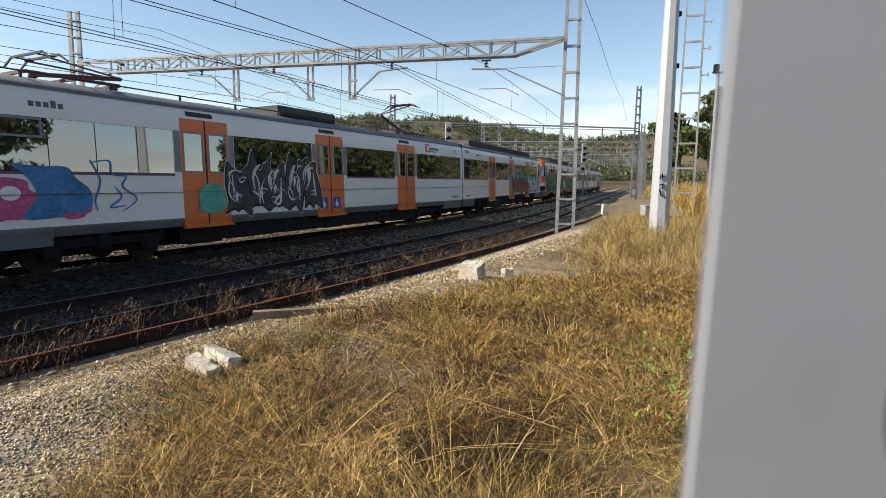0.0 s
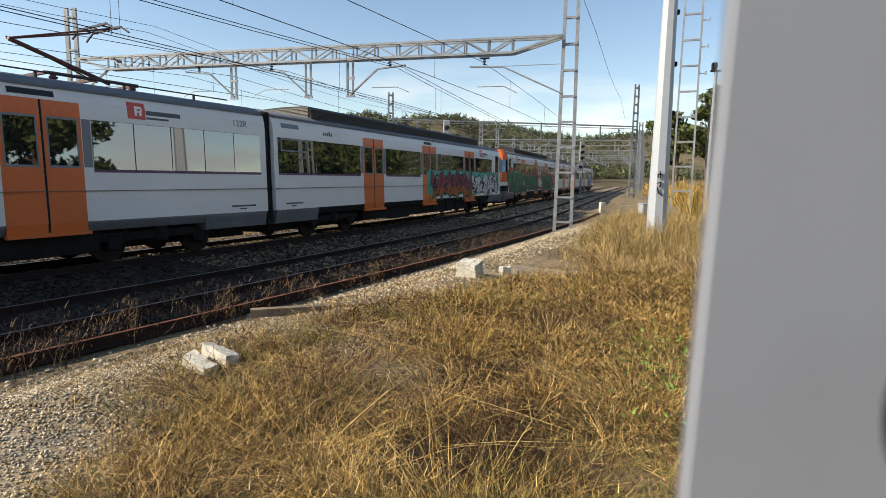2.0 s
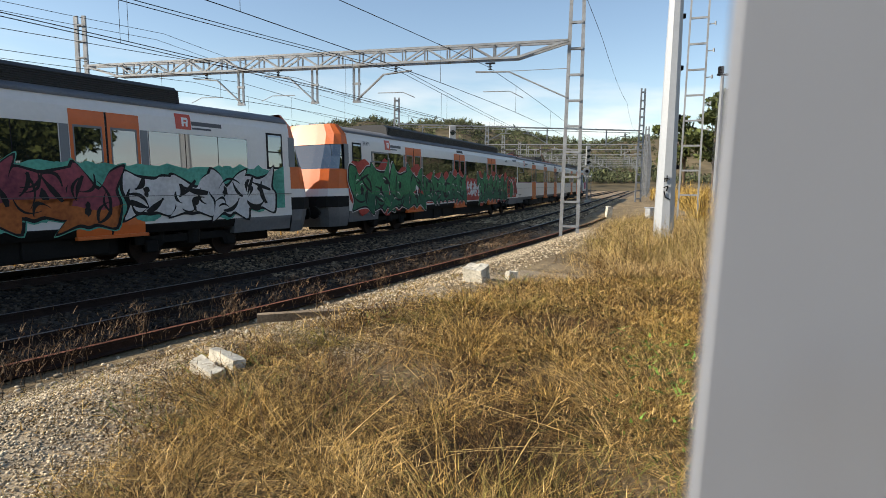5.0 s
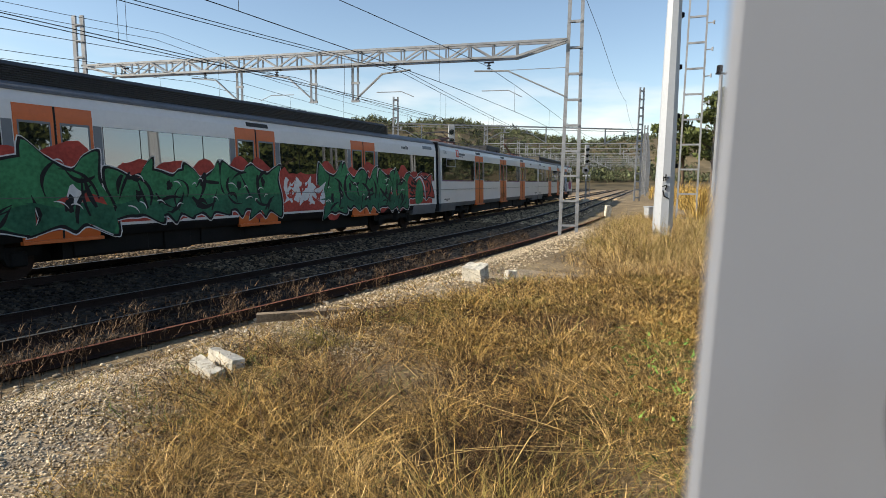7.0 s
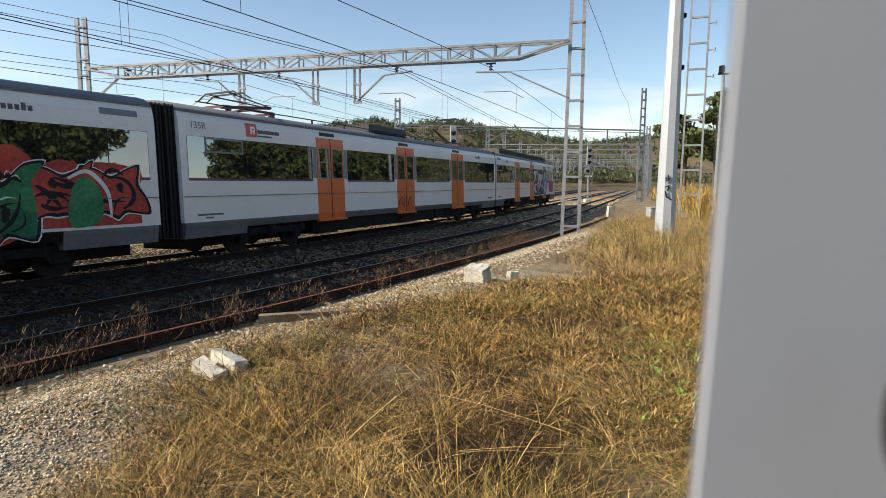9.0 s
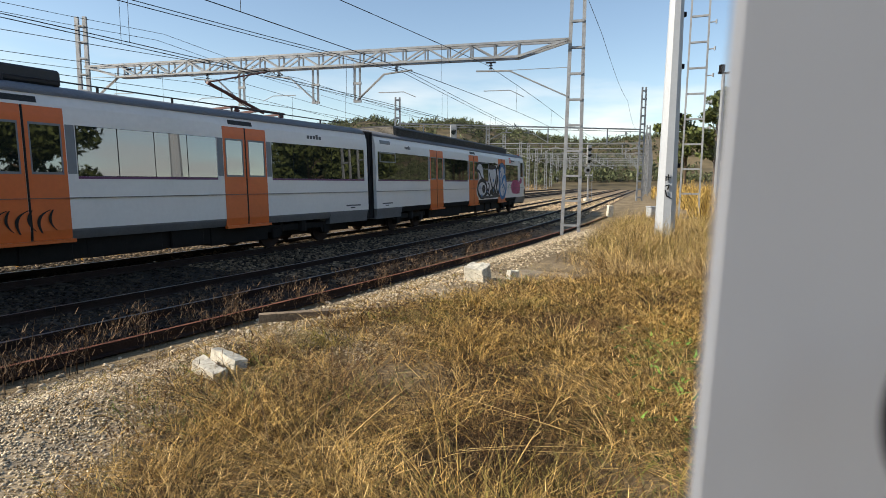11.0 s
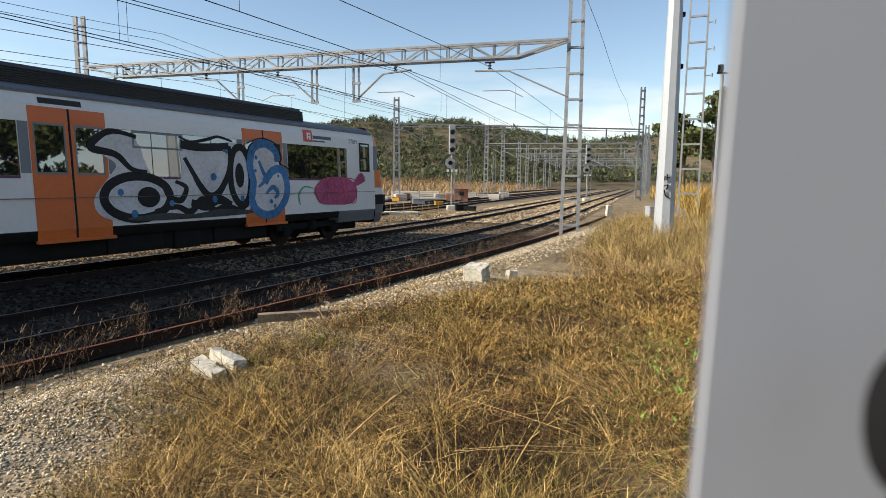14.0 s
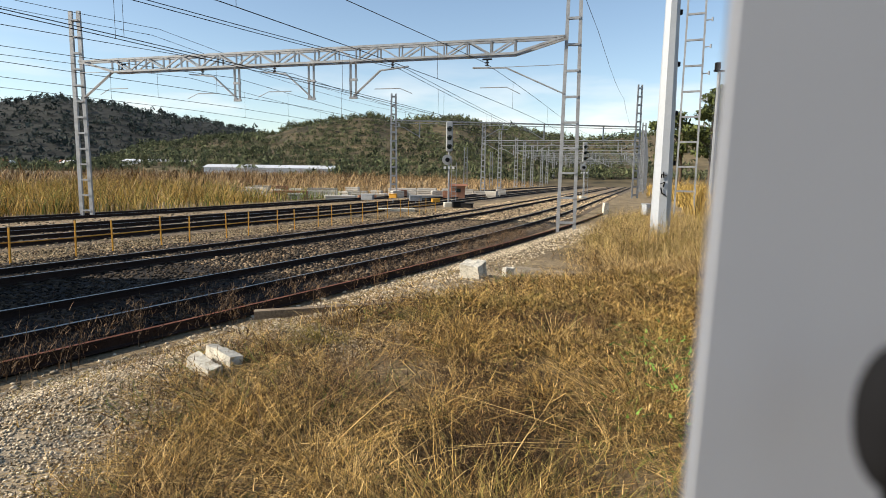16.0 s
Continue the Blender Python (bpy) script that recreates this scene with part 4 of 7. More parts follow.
# ---- signals, pale mast, lamp pole ----
def signal(x, y, z0, h, lean_turn, tall=True):
    sg = empty("railway_signal", pose(x, y, z0, 0, 0, lean_turn))
    tagged(sg, "grey railway colour-light signal on a slim post with a ladder", "railway signal", "signals")
    bm = bmesh.new()
    bar(bm, (0, 0, 0.3), (0, 0, h - 0.4), 0.16, seg=10)
    part("post", bm, "galv", sg)
    bm = bmesh.new()
    box(bm, -0.4, 0.4, -0.4, 0.4, -0.3, 0.35, 0.04)
    part("footing", bm, "block", sg, "pale concrete footing")
    if tall:
        bm = bmesh.new()
        box(bm, -0.28, 0.28, -0.12, 0.1, h - 2.3, h + 0.15, 0.06)
        hd_ = part("head", bm, "signalgrey", sg)
        for i in range(3):
            z = h - 1.95 + i * 0.72
            bm = bmesh.new()
            bar(bm, (0, -0.12, z), (0, -0.17, z), 0.34, seg=16)
            part("lens", bm, "lamp_off", hd_, "dark unlit lens")
            bm = bmesh.new()
            sheet = []
            for k in range(9):
                an = math.pi * (k / 8)
                sheet.append([bm.verts.new((q * math.cos(an), yy, z + q * math.sin(an))) for q, yy in ((0.20, -0.12), (0.20, -0.5), (0.225, -0.5), (0.225, -0.12))])
            for a_, b_ in zip(sheet, sheet[1:]):
                for m in range(4):
                    bm.faces.new((a_[m], b_[m], b_[(m + 1) % 4], a_[(m + 1) % 4]))
            bm.faces.new(sheet[0])
            bm.faces.new(sheet[-1][::-1])
            part("hood", bm, "black", hd_)
    bm = bmesh.new()
    bar(bm, (-0.15, -0.05, h - 3.0), (-0.15, -0.13, h - 3.0), 0.85 if tall else 0.6, seg=20)
    disc = part("target_disc", bm, "signalgrey", sg, "round grey signal target")
    bm = bmesh.new()
    bar(bm, (-0.15, -0.13, h - 3.0), (-0.15, -0.42, h - 3.0), 0.36, seg=14)
    part("hood", bm, "black", disc)
    bm = bmesh.new()
    for k in (-0.2, 0.2):
        bar(bm, (k + 0.45, 0.3, -0.2), (k + 0.45, 0.3, h - 3.2), 0.05)
    z = 0.2
    while z < h - 3.3:
        bar(bm, (0.25, 0.3, z), (0.65, 0.3, z), 0.04)
        z += 0.35
    bar(bm, (0, 0, h - 3.6), (0.45, 0.3, h - 3.6), 0.05)
    part("ladder", bm, "galv", sg)
    bm = bmesh.new()
    for k in (-0.35, 0.0, 0.35):
        box(bm, k - 0.1, k + 0.1, -0.14, -0.1, h - 3.75, h - 3.55)
    part("marker_plate", bm, "whiteink", sg, "small white marker plates")
    return sg


signal(0.4, 48.4, -0.17, 6.9, 4)
signal(17.6, 72.5, -0.17, 6.9, 6)

pale = empty("steel_mast", pose(6.53, 17.2, ground_z(6.53, 17.2) - 0.1))
tagged(pale, "tall pale painted octagonal steel mast with scrawled black marks", "mast")
bm = bmesh.new()
bmesh.ops.create_cone(bm, cap_ends=True, segments=8, radius1=0.30, radius2=0.11, depth=14, matrix=pose(0, 0, 7, 0, 0, 12))
part("shaft", bm, "whitesteel", pale)
for z in (2.3, 3.75, 5.15, 6.6, 8.0):
    bm = bmesh.new()
    box(bm, 0.268 - 0.0136 * z, 0.36 - 0.0136 * z, -0.09, 0.03, z, z + 0.13, 0.01)
    part("step_bracket", bm, "black", pale, "black bracket")
bm = bmesh.new()
for dx, dz, w, h, r in ((-0.08, 2.02, 0.16, 0.025, 10), (-0.08, 2.02, 0.025, 0.18, 0), (-0.14, 1.97, 0.025, 0.1, 0), (-0.1, 1.78, 0.14, 0.025, -20), (-0.06, 1.72, 0.025, 0.14, 15), (-0.12, 1.55, 0.03, 0.2, -15), (-0.05, 1.45, 0.12, 0.025, 25), (0.03, 1.40, 0.03, 0.03, 0)):
    bmesh.ops.create_cube(bm, size=1, matrix=pose(dx, -0.278 - 0.004 * (2.3 - dz), dz, 0, r, 0) @ Matrix.Diagonal((w, 0.03, h, 1)))
part("scrawl", bm, "black", pale, "scrawled black marks")

dm = lattice_mast("lattice_mast", 12.6, 30.0, ground_z(12.6, 30) - 0.3, 15, 0.95, 0.8, -22, "tall twin-legged galvanised mast with cross rungs", pitch=1.27, leg=0.13, wide=0.3)
for z in (5.1, 6.4, 7.7, 9.0, 10.3):
    bm = bmesh.new()
    bar(bm, (0.4, 0, z), (0.75, 0, z + 0.03), 0.05)
    bar(bm, (0.75, 0, z - 0.06), (0.75, 0, z + 0.12), 0.09, seg=8)
    part("wire_bracket", bm, "galv", dm)
lp = empty("lamp_pole", pose(18.6, 40.0, ground_z(18.6, 40) - 0.1))
tagged(lp, "slim grey pole with a small floodlight on top", "lamp pole")
bm = bmesh.new()
bar(bm, (0, 0, 0), (0, 0, 9.6), 0.34, seg=10, w2=0.22)
part("pole", bm, "galv", lp)
bm = bmesh.new()
box(bm, -0.35, 0.35, -0.1, 0.1, 9.6, 9.72)
box(bm, -0.32, 0.02, -0.2, 0.1, 9.72, 10.2, 0.05)
part("floodlight", bm, "black", lp, "dark floodlight head")

# ---- lineside boxes ----
def lineside_box(x, y, z, w, d, h, post, mat, label):
    """A small box on a short post, or a slab on the ground."""
    ob = empty("lineside_box", pose(x, y, z, 0, 0, random.uniform(-15, 15)))
    tagged(ob, label, "equipment box", "lineside boxes")
    if post:
        bm = bmesh.new()
        bar(bm, (0, 0, -0.2), (0, 0, post), 0.09, seg=8)
        part("post", bm, "galv", ob)
    bm = bmesh.new()
    box(bm, -w / 2, w / 2, -d / 2, d / 2, post, post + h, 0.03)
    part("housing", bm, mat, ob)
    bm = bmesh.new()
    box(bm, -w / 2 - 0.03, w / 2 + 0.03, -d / 2 - 0.03, d / 2 + 0.03, post + h, post + h + 0.05, 0.01)
    part("cover", bm, mat, ob)


lineside_box(-3.4, 41.0, -0.2, 2.6, 1.3, 0.16, 0, "block", "pale concrete slab lying beside the track")
lineside_box(-4.6, 52.0, -0.2, 0.7, 0.4, 0.35, 0.55, "yellow", "yellow lineside box on a post")
lineside_box(-0.7, 50.0, -0.2, 0.7, 0.4, 0.3, 0.3, "yellow", "yellow lineside box on a post")
lineside_box(-6.9, 52.0, -0.2, 1.1, 0.5, 0.45, 0.35, "galv", "grey lineside equipment box")
lineside_box(-2.5, 51.0, -0.2, 1.1, 0.5, 0.45, 0.35, "galv", "grey lineside equipment box")
lineside_box(1.2, 47.5, -0.2, 1.0, 0.6, 0.45, 0, "under", "dark lineside equipment box by the signal")
lineside_box(1.9, 46.5, -0.2, 0.9, 0.6, 0.35, 0, "under", "dark lineside equipment box by the signal")
lineside_box(10.5, 29.0, ground_z(10.5, 29) - 0.05, 0.75, 0.5, 0.55, 0.25, "whitesteel", "pale lineside cabinet at the foot of the bank")

# ---- yellow fence between the tracks ----
fence = empty("yellow_fence")
tagged(fence, "low yellow-painted warning fence of stakes and one rail along the track", "fence")
s, prev = 4.6, None
k = 0
while s < 36:
    p, _ = on_track(s, 17.25 + 0.012 * s)
    bm = bmesh.new()
    bar(bm, (p.x, p.y, -0.4), (p.x + random.uniform(-0.03, 0.03), p.y, 0.82 + random.uniform(-0.05, 0.06)), 0.042, 0.036)
    part("stake", bm, "yellow", fence)
    if prev is not None:
        bm = bmesh.new()
        bar(bm, (prev.x, prev.y, 0.38), (p.x, p.y, 0.38 + random.uniform(-0.02, 0.02)), 0.035, seg=6)
        part("rail", bm, "yellow", fence)
    prev = p
    s += 1.15 if k % 2 else 1.75
    k += 1

# ---- near grey post at the camera ----
def near_post():
    post = empty("fence_post")
    tagged(post, "smooth pale grey painted steel post beside the camera", "post")
    bm = bmesh.new()
    r = bmesh.ops.create_cube(bm, size=1, matrix=Matrix.Translation((0.1475, 0.174, 1.85)) @ Matrix.Diagonal((0.155, 0.048, 3.1, 1)))
    bmesh.ops.bevel(bm, geom=bm.edges[:], offset=0.0018, segments=4, affect="EDGES")
    for v in bm.verts:
        v.co.x += (v.co.z - 2.2275) * 0.024 + max(v.co.y - 0.16, 0) * 0.9
    part("shaft", bm, "post", post)


near_post()
toggle = empty("strap_toggle")
tagged(toggle, "black rubber strap toggle dangling before the grey post", "strap toggle")


def strap_toggle():
    bm = bmesh.new()
    k = Vector((0.1082, 0.120, 2.1986))
    bmesh.ops.create_uvsphere(bm, u_segments=24, v_segments=14, radius=0.009, matrix=Matrix.Translation(k) @ Matrix.Diagonal((0.85, 0.9, 1.9, 1)))
    part("toggle", bm, "black", toggle, "", True)
    bm = bmesh.new()
    for a_, b_ in (((0, 0, -0.015), (0.012, 0.002, -0.05)), ((0.012, 0.002, -0.05), (0.05, -0.02, -0.075)), ((0.05, -0.02, -0.075), (0.09, -0.12, -0.06))):
        bar(bm, k + Vector(a_), k + Vector(b_), 0.004, seg=8)
    part("cord", bm, "black", toggle, "thin black cord")


strap_toggle()
TOGGLE_SWAY = [(0, 0), (6, 0.0004), (9, 0.0032), (12.5, 0.0044), (13.5, 0.006), (14.5, 0.0082), (16, 0.0084)]   # seconds, metres to the left


# ---- hills and distance ----
def skyline(points, r):
    """Height of a ridge r metres away by its bearing, from a few (bearing tangent, rise) knots."""
    def h(tan_b):
        pts = points
        if tan_b <= pts[0][0]:
            k = pts[0][1]
        elif tan_b >= pts[-1][0]:
            k = pts[-1][1]
        else:
            for (a0, k0), (a1, k1) in zip(pts, pts[1:]):
                if a0 <= tan_b <= a1:
                    u = (tan_b - a0) / (a1 - a0)
                    k = k0 + (k1 - k0) * u * u * (3 - 2 * u)
                    break
        return EYE + r * k
    return h


RIDGE_FAR = [(-3.0, 0.08), (-1.4, 0.11), (-0.78, 0.113), (-0.66, 0.125), (-0.57, 0.122), (-0.51, 0.113), (-0.42, 0.105), (-0.35, 0.095), (-0.25, 0.07), (-0.1, 0.05), (0.3, 0.05), (1.5, 0.06), (4, 0.05)]
RIDGE_MID = [(-3.0, 0.02), (-0.9, 0.012), (-0.62, 0.028), (-0.48, 0.06), (-0.38, 0.072), (-0.30, 0.078), (-0.25, 0.092), (-0.18, 0.101), (-0.13, 0.108), (-0.08, 0.100), (-0.03, 0.107), (0.02, 0.110), (0.06, 0.100), (0.12, 0.094), (0.18, 0.085), (0.24, 0.077), (0.30, 0.082), (0.36, 0.085), (0.45, 0.085), (0.8, 0.09), (1.3, 0.08), (1.7, 0.04), (2.0, 0.012), (4, 0.012)]


def hill(name, r0, r1, knots, a0, a1, label, drop, mat="hillside"):
    """A hillside that rises from r0 to its ridge at r1, with knobbly relief."""
    hgt = skyline(knots, r1)
    na, nr = 150, 26
    verts, faces = [], []
    for j in range(nr + 1):
        u = j / nr
        r = r0 + (r1 * 1.35 - r0) * u
        up = smooth(r0, r1, r) if r <= r1 else 1 - 0.6 * smooth(r1, r1 * 1.35, r)
        for i in range(na + 1):
            b = radians(a0 + (a1 - a0) * i / na)
            x, y = r * math.sin(b), r * math.cos(b)
            hh = hgt(math.tan(b) if abs(b) < 1.5 else 9) - drop
            rel = noise.fractal(Vector((x * 0.009, y * 0.009, 1.7)), 1.0, 2.0, 4) * 10 * (1 - abs(2 * up - 1.0) ** 3) * up
            verts.append((x, y, -1.0 + (hh + 1.0) * up ** 0.9 + rel * 0.7))
    for j in range(nr):
        for i in range(na):
            a_ = j * (na + 1) + i
            faces.append((a_, a_ + 1, a_ + na + 2, a_ + na + 1))
    ob = from_data(name, verts, faces, mat, smooth_faces=True)
    tagged(ob, label, "hill", kind="structure")
    return verts


M["hillside"] = material("hillside_scrub", (0.045, 0.042, 0.022), 0.95, vary=0.5, scale=0.012, fine=0.12, bump=0.5, tint=(0.145, 0.11, 0.06))
M["pine"] = material("pine_crowns", (0.018, 0.028, 0.015), 0.9, vary=0.5, scale=0.03, fine=0.25, bump=0, island=1.0, tint=(0.12, 0.132, 0.065))
# far crowns darker and bluer than pine: shade and haze put into the colour
M["pinehaze"] = material("hazed_pine_crowns", (0.014, 0.022, 0.021), 0.9, vary=0.5, scale=0.02, fine=0.25, bump=0, island=0.7, tint=(0.05, 0.063, 0.055))
M["leaf"] = material("tree_leaves", (0.03, 0.045, 0.014), 0.8, vary=0.45, scale=0.6, fine=6, bump=0, island=1.0, tint=(0.085, 0.10, 0.03))
M["bark"] = material("bark", (0.11, 0.08, 0.055), 0.95, vary=0.4, scale=2, fine=20, bump=0.8)
# darker copy of hillside: the far slope's shade and haze are in the colour
M["hillfar"] = material("shaded_hill_woods", (0.014, 0.018, 0.014), 0.95, vary=0.5, scale=0.012, fine=0.12, bump=0.5, tint=(0.032, 0.032, 0.027))
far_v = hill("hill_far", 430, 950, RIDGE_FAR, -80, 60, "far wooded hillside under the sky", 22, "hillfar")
mid_v = hill("hill_mid", 170, 480, RIDGE_MID, -60, 80, "wooded hillside with pines and brown scrub behind the tracks", 7.5)



def crown_tufts(seed, n, pine):
    """A ragged crown as loose tufts of needles: n triangles round a lumpy body, cone-shaped or domed."""
    r = np.random.RandomState(seed)
    d = r.normal(size=(n, 3))
    d /= np.linalg.norm(d, axis=1)[:, None]
    d[:, 2] = np.abs(d[:, 2]) * 1.1 - 0.35
    lump = 0.75 + 0.45 * np.sin(d[:, 0] * 3.1 + seed) * np.cos(d[:, 1] * 2.7 + seed * 2)
    c = d * lump[:, None] * r.uniform(0.55, 1.0, n)[:, None]
    if pine:
        c[:, :2] *= (1.15 - 0.55 * (c[:, 2:3] + 0.35))
        c[:, 2] *= 1.5
    tri = r.normal(size=(n, 3, 3)) * (0.95 / n ** 0.5)
    tri -= 0.8 * (tri * d[:, None, :]).sum(2)[:, :, None] * d[:, None, :]
    V = (c[:, None, :] + tri).reshape(-1, 3)
    return V, np.arange(n * 3).reshape(n, 3)


def forest(name, base, count, size, seed, label, keep, tufts=34, mat="pine"):
    rs = np.random.RandomState(seed)
    kinds = [crown_tufts(seed * 10 + i, tufts, i % 2) for i in range(10)]
    V, F, off = [], [], 0
    base = np.array(base)
    n = 0
    while n < count:
        k = rs.randint(len(base))
        x, y, z = base[k]
        x, y = x + rs.uniform(-6, 6), y + rs.uniform(-6, 6)
        d = noise.noise(Vector((x * 0.013, y * 0.013, 5))) + 0.5 * noise.noise(Vector((x * 0.05, y * 0.05, 2)))
        if not keep(x, y, z, d):
            if rs.rand() < 0.93:
                n += 0.2
                continue
        vs, fs = kinds[rs.randint(10)]
        s = size * rs.uniform(0.45, 1.0) * (1.6 if rs.rand() < 0.12 else 1.0)
        an = rs.uniform(0, 6.28)
        c, sn = math.cos(an), math.sin(an)
        rot = np.array([[c, sn, 0], [-sn, c, 0], [0, 0, 1]])
        V.append(vs @ rot * np.array([s, s, s * rs.uniform(0.75, 1.3)]) + np.array([x, y, z + s * 0.45]))
        F.append(fs + off)
        off += len(vs)
        n += 1
    me = bpy.data.meshes.new(name)
    V, F = np.concatenate(V), np.concatenate(F)
    me.vertices.add(len(V))
    me.vertices.foreach_set("co", V.ravel())
    me.loops.add(F.size)
    me.loops.foreach_set("vertex_index", F.ravel())
    me.polygons.add(len(F))
    me.polygons.foreach_set("loop_start", np.arange(0, F.size, 3))
    me.update(calc_edges=True)
    me.materials.append(M[mat])
    ob = new(name, me)
    return tagged(ob, label, "woods", kind="stuff")


forest("woods_far", [v for v in far_v if v[1] > 0 and v[2] > 3], 20000, 4.8, 3, "pine woods on the far hill, shade and blue haze in their colour", lambda x, y, z, d: d > -0.6, 14, "pinehaze")
forest("woods_mid", [v for v in mid_v if v[1] > 0 and v[2] > 1], 26000, 2.8, 4, "pine woods and scrub on the near hillside", lambda x, y, z, d: d > -0.38 or z > 44)


def tree(name, x, y, z0, h, spread, seed, label, trunk_share=0.35, leaves=5200, leaf=0.22, flat=0.7):
    """Tapered trunk, limbs and a crown of many small leaf cards gathered in clumps."""
    rs = random.Random(seed)
    t = empty(name, pose(x, y, z0))
    tagged(t, label, "tree", "trees beside the line")
    bm = bmesh.new()
    bar(bm, (0, 0, -0.3), (rs.uniform(-0.3, 0.3), rs.uniform(-0.3, 0.3), h * 0.7), h * 0.045, seg=8, w2=h * 0.015)
    clumps = []
    for i in range(15):
        u = rs.uniform(trunk_share, 0.98)
        an = rs.uniform(0, 6.28)
        rr = spread * (0.35 + 0.65 * math.sin(math.pi * min(max((u - trunk_share) / (1.02 - trunk_share), 0.12), 0.9))) * rs.uniform(0.35, 1.0)
        c = Vector((math.cos(an) * rr, math.sin(an) * rr, h * u))
        clumps.append((c, spread * rs.uniform(0.3, 0.55)))
        bar(bm, (0, 0, h * u * 0.75), c, h * 0.012, seg=5, w2=h * 0.004)
    part("trunk", bm, "bark", t)
    r2 = np.random.RandomState(seed)
    V, F = [], []
    for i in range(leaves):
        c, r = clumps[i % len(clumps)]
        d = r2.normal(size=3)
        d *= r * (r2.rand() ** 0.45) / max(np.linalg.norm(d), 1e-6)
        d[2] *= flat
        p = np.array(c) + d
        a1 = r2.normal(size=3)
        a1 /= np.linalg.norm(a1)
        a2 = np.cross(a1, r2.normal(size=3))
        a2 /= max(np.linalg.norm(a2), 1e-6)
        s = leaf * r2.uniform(0.5, 1.3)
        b = len(V)
        V += [p - a1 * s, p + a2 * s * 0.45, p + a1 * s, p - a2 * s * 0.45]
        F.append((b, b + 1, b + 2, b + 3))
    cr = from_data("crown", [tuple(v) for v in V], F, "leaf", t)
    return t


# trees that close the place to the right of the line; the car windows mirror them
for i, (x, y, h, sp) in enumerate(((24, 3, 11, 4.6), (27, 10.5, 12, 5.0), (34, 11.5, 10, 4.2), (22, -6, 10, 4.5), (30, -14, 12, 5), (12, -18, 11, 5), (-4, -20, 10, 4.6), (31, 33, 8.5, 4.8), (33, 37, 8, 5), (36, 44, 9, 5.2), (40, 52, 9.5, 5.4), (44, 60, 10, 5.4), (41, 37, 9, 4.8), (44, 44, 10, 5.2), (49, 54, 10, 5.4))):
    tree("tree", x, y, ground_z(x, y), h, sp, 40 + i, "dark green broadleaf tree standing behind the line", 0.06, 8000, 0.36)
for i, (x, y, h, sp) in enumerate(((36, 78, 14.5, 4.4), (33.6, 82, 13, 3.6), (41, 84, 15.5, 4.8), (46, 80, 14, 4.8), (52, 88, 15, 5), (58, 70, 12, 5))):
    tree("pine_tree", x, y, ground_z(x, y), h, sp, 60 + i, "tall dark pine beyond the pale mast", 0.4, 3600, 0.34, 0.5)

# ---- far buildings and yard ----
M["shed"] = material("shed_white", (0.62, 0.63, 0.64), 0.5, vary=0.1, scale=0.3, fine=4)
M["tile"] = material("roof_tile", (0.30, 0.13, 0.075), 0.85, vary=0.25, scale=0.5, fine=6)
M["plaster"] = material("plaster_pale", (0.5, 0.45, 0.37), 0.9, vary=0.15, scale=0.4, fine=5)


def building(x, y, z, w, dpt, h, turn, roof, wall, label, name="house", pitch=0.25, cols=3):
    b = empty(name, pose(x, y, z, 0, 0, turn))
    tagged(b, label, "building", "far buildings")
    bm = bmesh.new()
    box(bm, -w / 2, w / 2, -dpt / 2, dpt / 2, -1.5, h)
    part("wall", bm, wall, b)
    bm = bmesh.new()
    rh = dpt * pitch
    for sx in (0,):
        vs = [bm.verts.new(c) for c in ((-w / 2 - 0.3, -dpt / 2 - 0.3, h), (w / 2 + 0.3, -dpt / 2 - 0.3, h), (w / 2 + 0.3, dpt / 2 + 0.3, h), (-w / 2 - 0.3, dpt / 2 + 0.3, h), (-w / 2 - 0.3, 0, h + rh), (w / 2 + 0.3, 0, h + rh))]
        for f in ((0, 1, 5, 4), (2, 3, 4, 5), (0, 4, 3), (1, 2, 5), (3, 2, 1, 0)):
            bm.faces.new([vs[i] for i in f])
    part("roof", bm, roof, b)
    for i in range(cols):
        cx = -w / 2 + w * (i + 0.5) / cols
        bm = bmesh.new()
        box(bm, cx - w / cols * 0.2, cx + w / cols * 0.2, -dpt / 2 - 0.06, -dpt / 2 + 0.1, h * 0.4, h * 0.75)
        part("window", bm, "lamp_off", b)
    return b


building(-64, 215, 3.2, 46, 12, 1.7, 4, "shed", "shed", "long low white greenhouse or shed in the valley", "shed", 0.10, 0)
building(-122, 262, 5.2, 42, 10, 2.6, 4, "shed", "shed", "long low white shed behind the reeds", "shed", 0.10, 0)
for i, (x, y, w, h) in enumerate(((-190, 250, 16, 5), (-172, 262, 10, 6), (-156, 240, 9, 4), (-205, 262, 12, 4.5), (-140, 268, 8, 5.5), (-181, 236, 8, 3.5))):
    building(x * 1.25, y * 1.25, 4.4 + i * 0.3, w * 0.6, 6, h * 0.55, 8 * i - 20, "tile" if i % 2 else "shed", "plaster", "small pale house at the foot of the far hill", "house", 0.25)
M["rubble"] = material("yard_concrete", (0.5, 0.46, 0.4), 0.9, vary=0.3, scale=0.8, fine=8, objvary=1.0)
M["brick"] = material("yard_brick", (0.36, 0.17, 0.1), 0.9, vary=0.3, scale=0.8, fine=8)
rs = random.Random(8)
